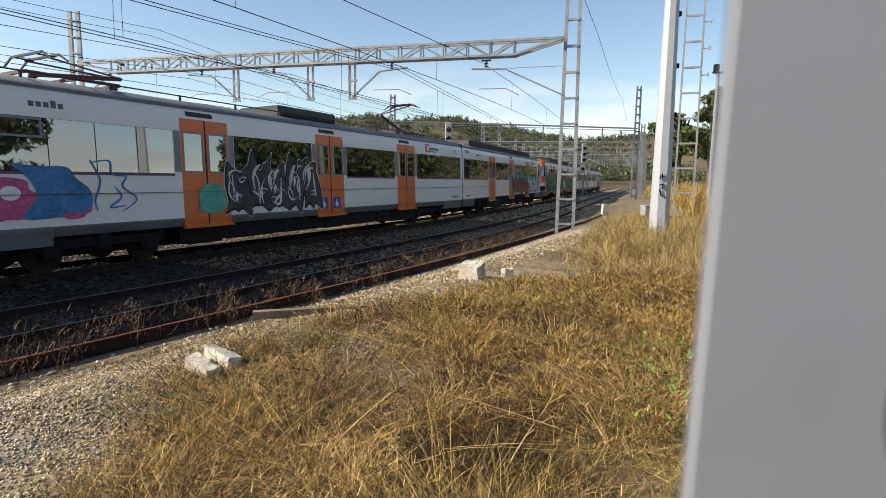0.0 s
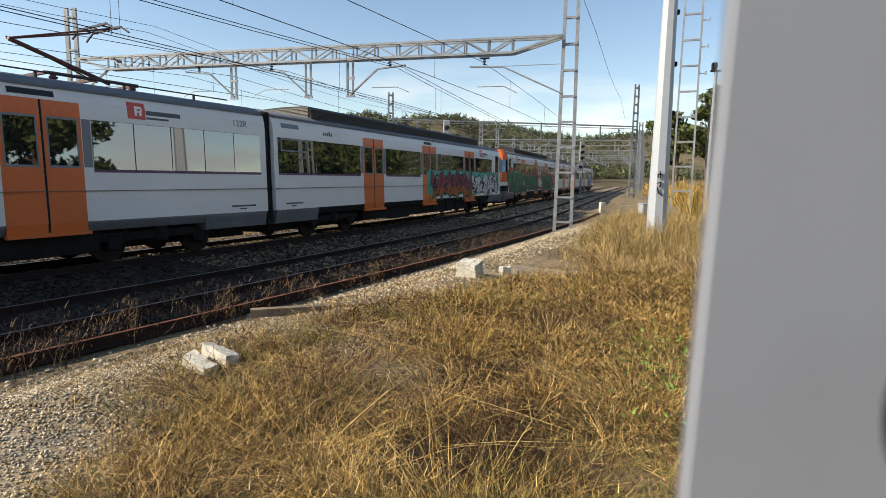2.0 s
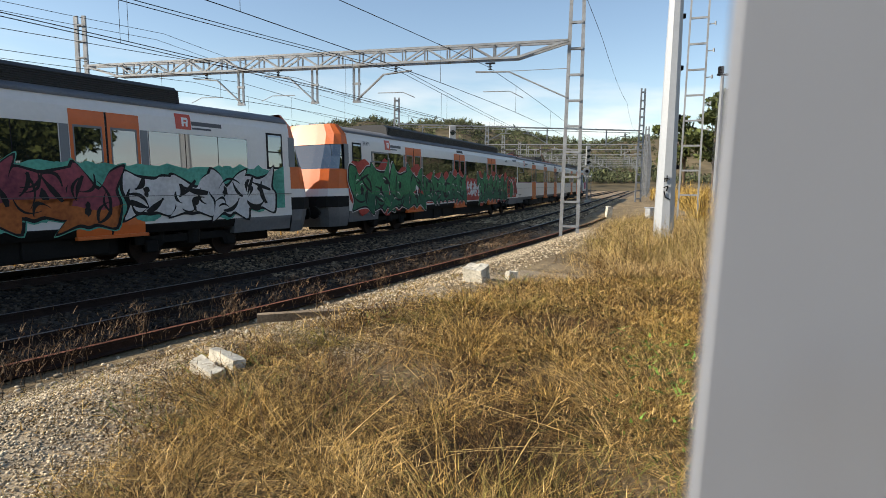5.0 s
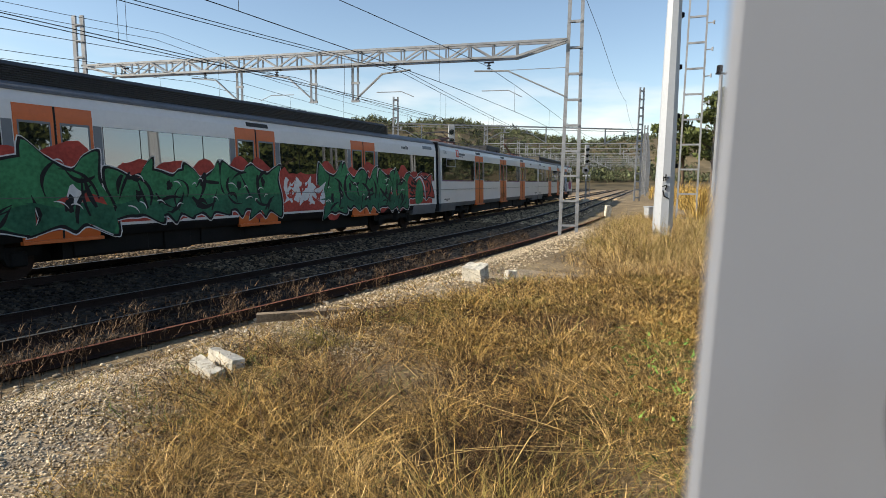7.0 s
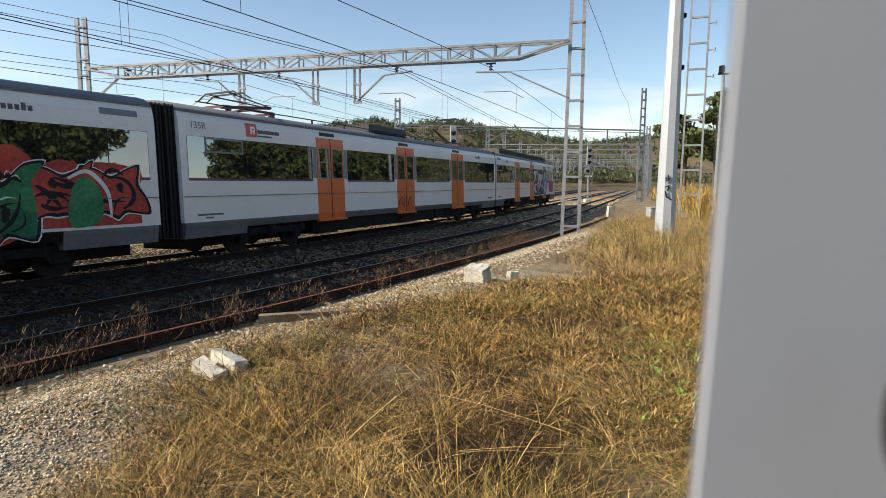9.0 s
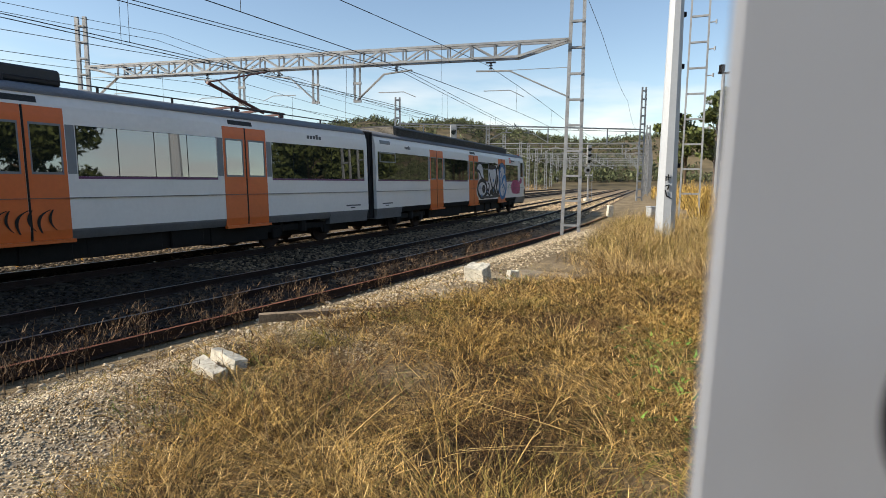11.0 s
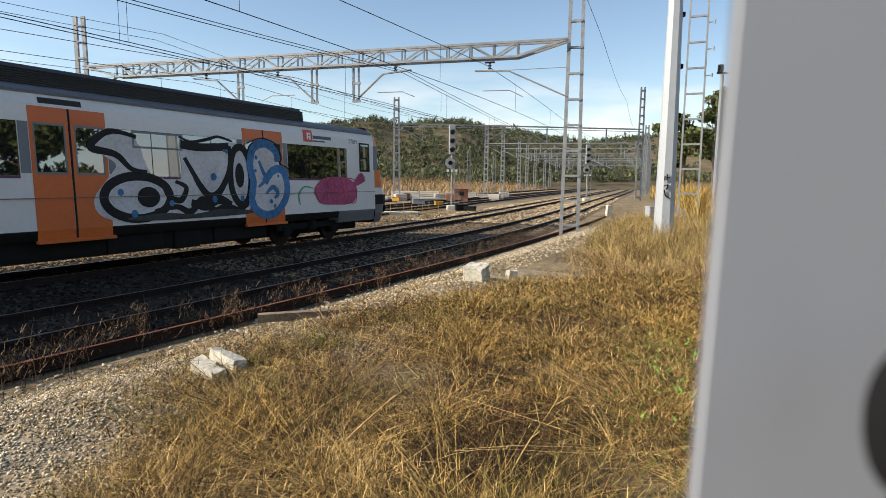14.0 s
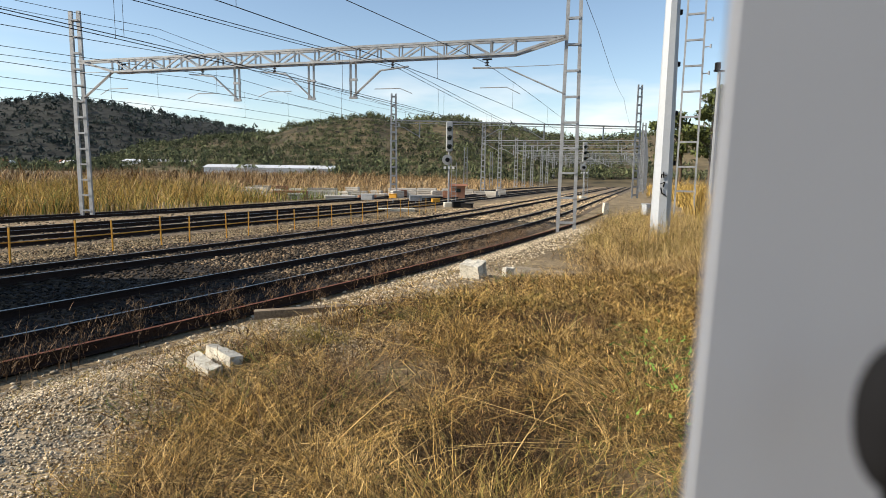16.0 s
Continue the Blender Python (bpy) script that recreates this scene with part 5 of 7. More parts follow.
for i in range(46):
    u = rs.random()
    x = -25 + 33 * u + rs.uniform(-2, 2)
    y = 60 + 17 * u + rs.uniform(-5, 9)
    st = empty("material_stack", pose(x, y, ground_z(x, y) - 0.05, 0, 0, rs.uniform(-25, 25)))
    tagged(st, "stack of pale concrete slabs in the yard beyond the tracks", "stack", "stacks in the yard")
    n = rs.randint(2, 5)
    w, dpt = rs.uniform(1.2, 3.6), rs.uniform(0.8, 1.4)
    for k in range(n):
        bm = bmesh.new()
        box(bm, -w / 2 + rs.uniform(-0.1, 0.1), w / 2, -dpt / 2, dpt / 2 + rs.uniform(-0.1, 0.1), k * 0.24, k * 0.24 + 0.2, 0.02)
        part("slab", bm, "brick" if i % 7 == 0 else "rubble", st)
hut = building(1.6, 69, 0.0, 1.7, 1.5, 1.3, 5, "tile", "brick", "small brown brick hut beside the far track", "hut", 0.15, 1)


# ---- plants and stones ----
def mesh_from_arrays(name, V, F, mat):
    """V: n x 3, F: m x 4 quads (numpy)."""
    me = bpy.data.meshes.new(name)
    me.vertices.add(len(V))
    me.vertices.foreach_set("co", np.ascontiguousarray(V, dtype=np.float32).ravel())
    k = F.shape[1]
    me.loops.add(F.size)
    me.loops.foreach_set("vertex_index", np.ascontiguousarray(F, dtype=np.int32).ravel())
    me.polygons.add(len(F))
    me.polygons.foreach_set("loop_start", np.arange(0, F.size, k, dtype=np.int32))
    me.update(calc_edges=True)
    me.materials.append(M[mat])
    return new(name, me)


def blades(name, P, L, W, lean, curl, mat, seed, up=1.0, segs=3, kink=0.0):
    """Bent ribbons that grow from the points P: length L, width W, lean outwards, tips that curl over."""
    rs = np.random.RandomState(seed)
    n = len(P)
    W = np.broadcast_to(W, (n,))[:, None]
    an = rs.uniform(0, 2 * np.pi, n)
    hdir = np.stack([np.cos(an), np.sin(an), np.zeros(n)], 1)
    ln = L * rs.uniform(0.45, 1.3, n)
    le = lean * rs.uniform(0.1, 1.2, n)
    cu = curl * rs.uniform(0.2, 1.4, n)
    side = np.stack([-np.sin(an + rs.uniform(-1.2, 1.2, n)), np.cos(an), rs.uniform(-0.3, 0.3, n)], 1)
    side /= np.linalg.norm(side, axis=1)[:, None]
    rows = []
    for j in range(segs + 1):
        u = j / segs
        out = (le * u + cu * u * u)[:, None]
        z = (up * u - 0.45 * cu * u * u)[:, None]
        c = P + (hdir * out + np.array([0, 0, 1.0]) * z) * ln[:, None]
        if j and kink:
            c = c + rs.normal(size=(n, 3)) * kink * ln[:, None]
        w = W * (1 - 0.8 * u) * 0.5
        rows.append(np.stack([c - side * w, c + side * w], 1))
    V = np.stack(rows, 1).reshape(n * (segs + 1) * 2, 3)
    base = (np.arange(n) * (segs + 1) * 2)[:, None]
    quads = []
    for j in range(segs):
        quads.append(base + np.array([[2 * j, 2 * j + 1, 2 * j + 3, 2 * j + 2]]))
    return mesh_from_arrays(name, V, np.concatenate(quads, 0), mat)


def grass_material(name, c0, c1, rough=0.75):
    m = material(name, c0, rough, vary=0.5, scale=1.2, fine=9, bump=0, island=2.4, tint=c1)
    b = m.node_tree.nodes["Principled BSDF"]
    b.inputs["Subsurface Weight"].default_value = 0.0
    return m


M["g_gold"] = grass_material("dry_grass_gold", (0.12, 0.066, 0.017), (0.45, 0.285, 0.085))
M["g_hay"] = grass_material("brown_hay", (0.19, 0.12, 0.047), (0.50, 0.345, 0.15))
M["g_straw"] = grass_material("dry_grass_straw", (0.26, 0.16, 0.052), (0.60, 0.41, 0.165))
M["g_brown"] = grass_material("dry_grass_brown", (0.05, 0.024, 0.009), (0.15, 0.08, 0.03))
M["g_green"] = grass_material("green_grass", (0.07, 0.10, 0.02), (0.16, 0.19, 0.04))
M["g_olive"] = grass_material("olive_grass", (0.11, 0.085, 0.02), (0.28, 0.215, 0.06))
M["g_tan"] = grass_material("dry_grass_tan", (0.06, 0.034, 0.012), (0.31, 0.195, 0.068))
M["g_tawny"] = grass_material("tawny_field", (0.17, 0.105, 0.045), (0.44, 0.30, 0.15))
M["g_rust"] = grass_material("rusty_scrub", (0.13, 0.055, 0.022), (0.30, 0.15, 0.065))
M["weed"] = grass_material("dead_weed", (0.06, 0.036, 0.02), (0.17, 0.105, 0.055))
M["reed"] = grass_material("reed", (0.20, 0.115, 0.025), (0.52, 0.345, 0.10))
M["leafgreen"] = grass_material("leaf_green", (0.08, 0.16, 0.025), (0.16, 0.28, 0.05))


def edge_of_grass(s):
    """How far from the eye's line the grass reaches, at s metres along the track."""
    return 3.25 + 1.2 * smooth(1.0, 3.6, s) - 1.1 * smooth(4.6, 7.2, s) + 0.85 * smooth(11, 22, s) + 0.35 * noise.noise(Vector((s * 0.9, 0.3, 0)))


def grass_points(n, s0, s1, d0, seed, tight, spread, per):
    """Clumped seed points on the grass bank."""
    rs = np.random.RandomState(seed)
    out = []
    while len(out) * per < n:
        s = s0 + (s1 - s0) * rs.rand() ** 1.15
        d = rs.uniform(d0, 5.2)
        if d > edge_of_grass(s) + rs.normal() * 0.12:
            continue
        p, _ = on_track(s, d)
        if p.y < 0.9 or (p.length < 1.5):
            continue
        f = noise.noise(Vector((p.x * 0.55, p.y * 0.55, 9)))
        if f < tight and rs.rand() < 0.72:
            continue
        out.append((p.x, p.y))
    C = np.array(out)
    P = np.repeat(C, per, 0) + rs.normal(size=(len(C) * per, 2)) * spread
    Z = np.array([ground_z(x, y) for x, y in C])
    return np.concatenate([P, np.repeat(Z, per)[:, None] - 0.02], 1)


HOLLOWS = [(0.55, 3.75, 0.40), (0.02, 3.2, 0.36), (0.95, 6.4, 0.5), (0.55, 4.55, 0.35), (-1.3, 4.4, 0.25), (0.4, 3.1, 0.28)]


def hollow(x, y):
    """How deep the grass is sunk here, 0 to 1: hollows where only dark twigs stand, their colour holding the shade."""
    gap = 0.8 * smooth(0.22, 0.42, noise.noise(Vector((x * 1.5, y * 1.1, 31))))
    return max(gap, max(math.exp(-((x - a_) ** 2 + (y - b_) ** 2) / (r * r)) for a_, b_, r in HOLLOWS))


def bundled(P, W):
    """Stems further up the bank grow in matted strands, broader than the single stems in the hollow."""
    return W * np.clip(np.hypot(P[:, 0], P[:, 1]) / 3.4, 1.0, 2.6)


def lawn(name, n, s0, s1, d0, seed, L, W, lean, curl, mat, label, tight=-0.2, spread=0.10, per=22, up=0.72, dark=False):
    P = grass_points(n, s0, s1, d0, seed, tight, spread, per)
    # tufts differ in height: tall bushes, and hollows where the stems lie low
    C = P[::per]
    H = np.array([1.0 + 1.0 * noise.noise(Vector((float(x) * 0.7, float(y) * 0.7, 2.5))) + 0.7 * noise.noise(Vector((float(x) * 2.1, float(y) * 2.1, 6.5))) for x, y, _ in C])
    hol = np.array([hollow(float(x), float(y)) for x, y, _ in C])
    H = np.clip(H, 0.4, 1.7) * (1 - (0.35 if dark else 0.75) * hol)
    keep = np.random.RandomState(seed + 9).rand(len(C)) > (0.0 if dark else 0.85) * hol
    K = np.repeat(keep, per)[:len(P)]
    H = np.repeat(H, per)[:len(P)]
    ob = blades(name, P[K], L * H[K], bundled(P[K], W) if s0 < 5 else W, lean, curl, mat, seed + 1, up=up, segs=3 if s0 < 5 else 2, kink=0.075)
    return tagged(ob, label, "grass", kind="stuff")


lawn("grass_gold", 30000, 1.2, 9.5, -2.5, 11, 0.24, 0.0055, 0.95, 0.8, "g_gold", "golden dry grass in bushy tufts on the bank")
lawn("grass_straw", 14000, 1.2, 9.5, -2.5, 12, 0.27, 0.0044, 1.0, 1.0, "g_straw", "pale straw stems curling through the dry grass", spread=0.13, per=14)
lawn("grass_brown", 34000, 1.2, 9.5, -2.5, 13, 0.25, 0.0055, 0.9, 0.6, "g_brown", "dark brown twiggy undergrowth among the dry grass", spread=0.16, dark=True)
lawn("grass_green", 12000, 1.2, 9.5, -2.5, 14, 0.24, 0.0055, 0.8, 0.7, "g_green", "sparse olive-green grass among the dry tufts", tight=0.1)
lawn("grass_gold_far", 30000, 9, 38, -4, 21, 0.42, 0.008, 0.6, 0.5, "g_hay", "brown dry grass along the track bank", spread=0.18)
lawn("grass_straw_far", 20000, 9, 38, -4, 22, 0.42, 0.008, 0.8, 0.7, "g_straw", "pale straw grass along the track bank", spread=0.2)
lawn("grass_brown_far", 11000, 9, 38, -4, 23, 0.44, 0.008, 0.7, 0.5, "g_brown", "brown undergrowth along the track bank", spread=0.22)


lawn("tall_grass", 12000, 10.5, 24, -3.0, 25, 0.62, 0.008, 0.5, 0.5, "g_hay", "tall straw-coloured grass around the pale mast", tight=0.0, spread=0.2, up=0.95)
lawn("tall_grass_dark", 15000, 10.5, 24, -3.0, 26, 0.62, 0.008, 0.5, 0.45, "g_olive", "olive stems in the tall grass around the mast", tight=0.0, spread=0.2, up=0.95)


def fountains(name, count, s0, s1, d0, seed, per, L, W, mat, label, flat=1.0):
    """Bushy tufts: stems that spring from one root and arch outwards, feathered with short sprigs."""
    r = np.random.RandomState(seed)
    C = grass_points(count, s0, s1, d0, seed, -0.1, 0.0, 1)
    C = C[np.array([hollow(float(x), float(y)) < 0.3 and along(x, y)[1] < edge_of_grass(along(x, y)[0]) - 0.35 and math.hypot(x + 2.15, y - 4.55) > 0.75 for x, y, _ in C])]
    n = len(C)
    P = np.repeat(C, per, 0)
    P[:, :2] += r.normal(size=(n * per, 2)) * 0.045
    big = np.repeat(r.uniform(0.6, 1.25, n), per)
    wide = bundled(P, W) if s0 < 5 else np.full(n * per, W)
    # all stems of a tuft are swept a little the same way
    sweep_dir = np.repeat(r.normal(size=(n, 2)) * 0.3 + np.array([-0.15, 0]), per, 0)
    an, ln = r.uniform(0, 2 * np.pi, n * per), L * big * r.uniform(0.5, 1.15, n * per)
    le, cu = r.uniform(0.1, 0.6 + 0.7 / flat, n * per), r.uniform(0.05, 0.6, n * per)
    out = np.stack([np.cos(an), np.sin(an)], 1)
    side = np.stack([-np.sin(an), np.cos(an), r.uniform(-0.4, 0.4, n * per)], 1)
    rows, mids = [], []
    for j in range(5):
        u = j / 4
        c = P.copy()
        c[:, :2] += (out * (le * u + cu * u * u)[:, None] + sweep_dir * u * u) * ln[:, None]
        c[:, 2] += ln * flat * (0.95 * u - 0.5 * cu * u * u)
        c += r.normal(size=c.shape) * 0.012 * u
        mids.append(c)
        w = (wide * (1 - 0.7 * u) * 0.5)[:, None]
        rows.append(np.stack([c - side * w, c + side * w], 1))
    V = np.stack(rows, 1).reshape(-1, 3)
    base = (np.arange(n * per) * 10)[:, None]
    F = np.concatenate([base + np.array([[2 * j, 2 * j + 1, 2 * j + 3, 2 * j + 2]]) for j in range(4)], 0)
    tagged(mesh_from_arrays(name, V, F, mat), label, "grass", kind="stuff")
    Q = np.concatenate([mids[2], mids[3], (mids[3] + mids[4]) / 2], 0)
    tagged(blades(name + "_sprigs", Q, 0.075, np.tile(wide, 3) * 0.9, 0.8, 0.2, mat, seed + 5, up=0.7, segs=1), "short feathery sprigs on the " + label, "grass", kind="stuff")


fountains("grass_tufts", 170, 1.3, 9.0, -2.5, 201, 80, 0.44, 0.0052, "g_gold", "bushy golden-brown grass tufts on the bank", 0.62)
fountains("grass_tufts_brown", 170, 1.3, 9.5, -2.5, 202, 80, 0.44, 0.0052, "g_tan", "bushy brown grass tufts on the bank", 0.62)
fountains("grass_tufts_straw", 90, 1.3, 9.0, -2.5, 206, 60, 0.42, 0.0056, "g_straw", "bushy pale straw tufts on the bank", 0.55)
fountains("grass_tufts_olive", 60, 1.3, 9.0, -2.5, 203, 100, 0.38, 0.0052, "g_olive", "bushy olive grass tufts on the bank", 0.65)
fountains("grass_tufts_ahead", 170, 9.0, 26, -3.0, 204, 100, 0.62, 0.009, "g_hay", "feathery brown grass tufts further along the bank")


def litter(name, n, seed, mat, W, L, label):
    """Fallen stems lying flat on the bank."""
    P = grass_points(n, 1.0, 14, -2.5, seed, -1.0, 0.25, 10)
    P = P[np.array([hollow(float(x), float(y)) < 0.35 for x, y, _ in P])]
    P[:, 2] += 0.03
    ob = blades(name, P, L, W, 1.0, 0.2, mat, seed + 1, up=0.12, segs=2)
    return tagged(ob, label, "grass", kind="stuff")


# twigs near black: the shade of the hollows is in their colour
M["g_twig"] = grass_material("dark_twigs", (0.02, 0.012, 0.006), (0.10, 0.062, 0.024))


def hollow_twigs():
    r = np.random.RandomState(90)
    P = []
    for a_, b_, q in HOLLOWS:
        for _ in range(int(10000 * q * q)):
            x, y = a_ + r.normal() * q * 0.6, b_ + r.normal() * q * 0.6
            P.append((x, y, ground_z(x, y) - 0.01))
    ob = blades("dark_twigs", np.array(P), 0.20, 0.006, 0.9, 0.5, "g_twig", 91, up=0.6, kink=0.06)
    tagged(ob, "tangled twigs in the hollows, darkened for the shade between the tufts", "twigs", kind="stuff")


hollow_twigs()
litter("grass_litter", 22000, 31, "g_straw", 0.005, 0.30, "flattened pale straw lying on the soil")
# second litter layer in dark brown puts shade into the gaps below the stems
litter("grass_litter_dark", 14000, 32, "g_brown", 0.006, 0.34, "flattened brown straw lying on the soil, darkened for the shade under the grass")

# long bare stalks
rs = np.random.RandomState(77)
for i, (x, y, lx, ly, h) in enumerate(((-0.95, 3.55, 0.55, 0.5, 0.75), (-0.75, 3.4, 0.7, 0.25, 0.55), (-1.05, 3.3, -0.2, 0.3, 0.5), (0.35, 3.1, 0.3, 0.1, 0.45), (1.2, 3.6, -0.4, 0.1, 0.5))):
    stalk = empty("dry_stalk", pose(x, y, ground_z(x, y) - 0.03))
    tagged(stalk, "long bare dry stalk rising out of the grass", "plant", "dry stalks")
    tone = "weed" if i % 2 == 0 else "g_straw"
    bm = bmesh.new()
    prev = Vector((0, 0, 0))
    for k in range(1, 7):
        u = k / 6
        q = Vector((lx * u, ly * u, h * (u - 0.25 * u * u) * 1.3))
        bar(bm, prev, q, 0.009 * (1.15 - u), seg=5)
        prev = q
        if k > 2:
            tw = bmesh.new()
            bar(tw, q, q + Vector((rs.uniform(-0.12, 0.12), rs.uniform(-0.1, 0.1), rs.uniform(0.04, 0.14))), 0.004, seg=4)
            part("twig", tw, tone, stalk)
    part("stem", bm, tone, stalk)


# green leaves at the grey post
def leafy(name, cx, cy, n, seed, label):
    r = np.random.RandomState(seed)
    P = np.stack([cx + r.normal(size=n) * 0.22, cy + r.normal(size=n) * 0.4, np.zeros(n)], 1)
    P[:, 2] = [ground_z(x, y) + 0.02 for x, y in P[:, :2]]
    P[:, 2] += r.uniform(0, 0.22, n)
    tagged(blades(name, P, 0.075, 0.022, 0.9, 0.5, "leafgreen", seed, up=0.5), label, "plant", kind="stuff")


leafy("green_weed", 1.8, 4.3, 120, 5, "low bright green leafy weeds by the post")
leafy("green_weed", 2.05, 5.2, 120, 6, "low bright green leafy weeds by the post")
leafy("green_weed", 1.6, 3.6, 70, 7, "low bright green leafy weeds by the post")


# weeds along the discarded rail
def weed_clump(n, s0, s1, d0, d1, seed, label, h=0.42):
    r = np.random.RandomState(seed)
    V, F = [], []
    P = []
    for i in range(n):
        s = s0 + (s1 - s0) * r.rand() ** 1.3
        d = r.uniform(d0, d1)
        p, _ = on_track(s, d)
        z = max(ground_z(p.x, p.y), -0.25)
        hh = h * r.uniform(0.4, 1.3)
        for k in range(r.randint(3, 7)):
            P.append((p.x + r.normal() * 0.05, p.y + r.normal() * 0.05, z, hh))
    P = np.array(P)
    ob = blades("dead_weeds", P[:, :3], P[:, 3], 0.008, 0.35, 0.2, "weed", seed, segs=3)
    tagged(ob, label, "weeds", kind="stuff")
    # seed heads and side twigs
    k = len(P) * 7
    idx = r.randint(len(P), size=k)
    Q = P[idx, :3].copy()
    Q[:, 2] += P[idx, 3] * r.uniform(0.25, 1.0, k)
    Q[:, :2] += r.normal(size=(k, 2)) * 0.09
    ob = blades("dead_weed_twigs", Q, 0.09, 0.012, 0.9, 0.3, "weed", seed + 3, segs=2)
    tagged(ob, "small dry twigs and seed heads on the weeds", "weeds", kind="stuff")


weed_clump(210, 2.4, 24, 7.2, 8.6, 51, "dead brown weeds along the rusty rail", 0.46)
weed_clump(28, 3.0, 26, 8.8, 12.4, 52, "dead weeds on the ballast between the tracks", 0.3)


# ---- stones ----
def stones(name, pts, size, mat, seed, label, flat=0.6, cheap=True):
    """Angular stones: jittered, squashed octahedra and cubes."""
    r = np.random.RandomState(seed)
    bm = bmesh.new()
    bmesh.ops.create_cube(bm, size=1.4)
    if not cheap:
        bmesh.ops.bevel(bm, geom=bm.edges[:], offset=0.32, segments=1, affect="EDGES")
    bm.verts.ensure_lookup_table()
    base = np.array([v.co[:] for v in bm.verts])
    tri = bmesh.ops.triangulate(bm, faces=bm.faces[:])
    F0 = np.array([[v.index for v in f.verts] for f in bm.faces])
    bm.free()
    n = len(pts)
    P = np.array(pts)
    s = size * r.uniform(0.45, 1.35, n)
    jit = base[None] * (1 + 0.35 * r.uniform(-1, 1, (n, len(base), 3)))
    jit[:, :, 2] *= flat
    a0, b0 = r.uniform(0, 6.28, n), r.uniform(-0.7, 0.7, n)
    ca, sa, cb, sb = np.cos(a0), np.sin(a0), np.cos(b0), np.sin(b0)
    x, y, z = jit[:, :, 0], jit[:, :, 1], jit[:, :, 2]
    x2 = x * cb[:, None] + z * sb[:, None]
    z2 = -x * sb[:, None] + z * cb[:, None]
    x3 = x2 * ca[:, None] - y * sa[:, None]
    y3 = x2 * sa[:, None] + y * ca[:, None]
    V = np.stack([x3, y3, z2], 2) * s[:, None, None] * 0.5 + P[:, None, :]
    F = F0[None] + (np.arange(n) * len(base))[:, None, None]
    ob = mesh_from_arrays(name, V.reshape(-1, 3), F.reshape(-1, 3), mat)
    return tagged(ob, label, "stones", kind="stuff")


def scatter(n, s0, s1, d0, d1, z=None, seed=0, power=1.4, lift=0.0):
    r = np.random.RandomState(seed)
    out = []
    for i in range(n):
        s = s0 + (s1 - s0) * r.rand() ** power
        p, _ = on_track(s, r.uniform(d0, d1))
        out.append((p.x, p.y, (ground_z(p.x, p.y) if z is None else z) + lift))
    return out


def gravel_sheet():
    verts, faces = [], []
    ns, nd = 40, 16
    for i in range(ns + 1):
        s_ = -1.0 + 11.0 * i / ns
        lo = edge_of_grass(s_) - 0.5
        for j in range(nd + 1):
            p, _ = on_track(s_, lo + (7.35 - lo) * j / nd)
            verts.append((p.x, p.y, ground_z(p.x, p.y) + 0.004))
    for i in range(ns):
        for j in range(nd):
            a_ = i * (nd + 1) + j
            faces.append((a_, a_ + nd + 1, a_ + nd + 2, a_ + 1))
    tagged(from_data("gravel_bed", verts, faces, "gravelbed", smooth_faces=True), "grey-brown fine gravel bed beside the track", "gravel", kind="structure")


gravel_sheet()


def fringe(name, n, seed, mat, label, L):
    """Low sparse weeds that creep over the gravel in patches."""
    r = np.random.RandomState(seed)
    P = []
    while len(P) < n:
        s, d = r.uniform(1.0, 11), r.uniform(3.9, 7.3)
        p, _ = on_track(s, d)
        f = noise.noise(Vector((p.x * 0.9, p.y * 0.9, seed))) + 0.5 * noise.noise(Vector((p.x * 3, p.y * 3, seed)))
        if f < 0.15 - 0.4 * smooth(2.4, 4.0, s) + 0.35 * smooth(5.5, 8.0, s):
            continue
        P.append((p.x, p.y, ground_z(p.x, p.y)))
    tagged(blades(name, np.array(P), L, 0.008, 0.9, 0.5, mat, seed + 1, up=0.6, segs=2), label, "weeds", kind="stuff")


fringe("creeping_weeds", 5000, 301, "g_olive", "low olive weeds creeping over the gravel", 0.075)
fringe("withered_weeds", 6500, 302, "g_tan", "low withered brown weeds creeping over the gravel", 0.10)
fringe("withered_twigs", 3000, 303, "weed", "low dead twigs on the gravel", 0.12)
stones("gravel", scatter(34000, 0.2, 6.0, 3.2, 7.2, None, 61, 1.0, 0.008), 0.021, "palestone", 61, "loose pale grey-brown gravel beside the track")
stones("gravel_far", scatter(9000, 5, 26, 4.0, 7.4, None, 62, 1.2, 0.008), 0.045, "palestone", 62, "pale gravel along the bank edge")
stones("ballast_edge", scatter(420, 0.5, 12, 6.2, 7.6, None, 63, 1.3, 0.01), 0.09, "palestone", 63, "larger broken ballast stones at the edge of the track", cheap=False)
# shade-coloured stones by the train, lighter copies beyond and ahead
stones("ballast", scatter(16000, 1.5, 20, 8.1, 17.5, -0.165, 64, 1.3), 0.075, "stone", 64, "brown crushed ballast stones between the rails, darkened for the train's shade")
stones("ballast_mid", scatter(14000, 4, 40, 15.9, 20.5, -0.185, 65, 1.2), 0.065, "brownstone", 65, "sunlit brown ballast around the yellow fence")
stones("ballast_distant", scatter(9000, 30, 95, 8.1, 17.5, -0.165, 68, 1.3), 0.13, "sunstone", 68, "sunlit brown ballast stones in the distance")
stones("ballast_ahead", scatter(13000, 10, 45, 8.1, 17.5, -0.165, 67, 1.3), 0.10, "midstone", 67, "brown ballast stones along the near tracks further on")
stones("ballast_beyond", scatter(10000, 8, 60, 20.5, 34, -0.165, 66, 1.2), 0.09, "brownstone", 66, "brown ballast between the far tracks")


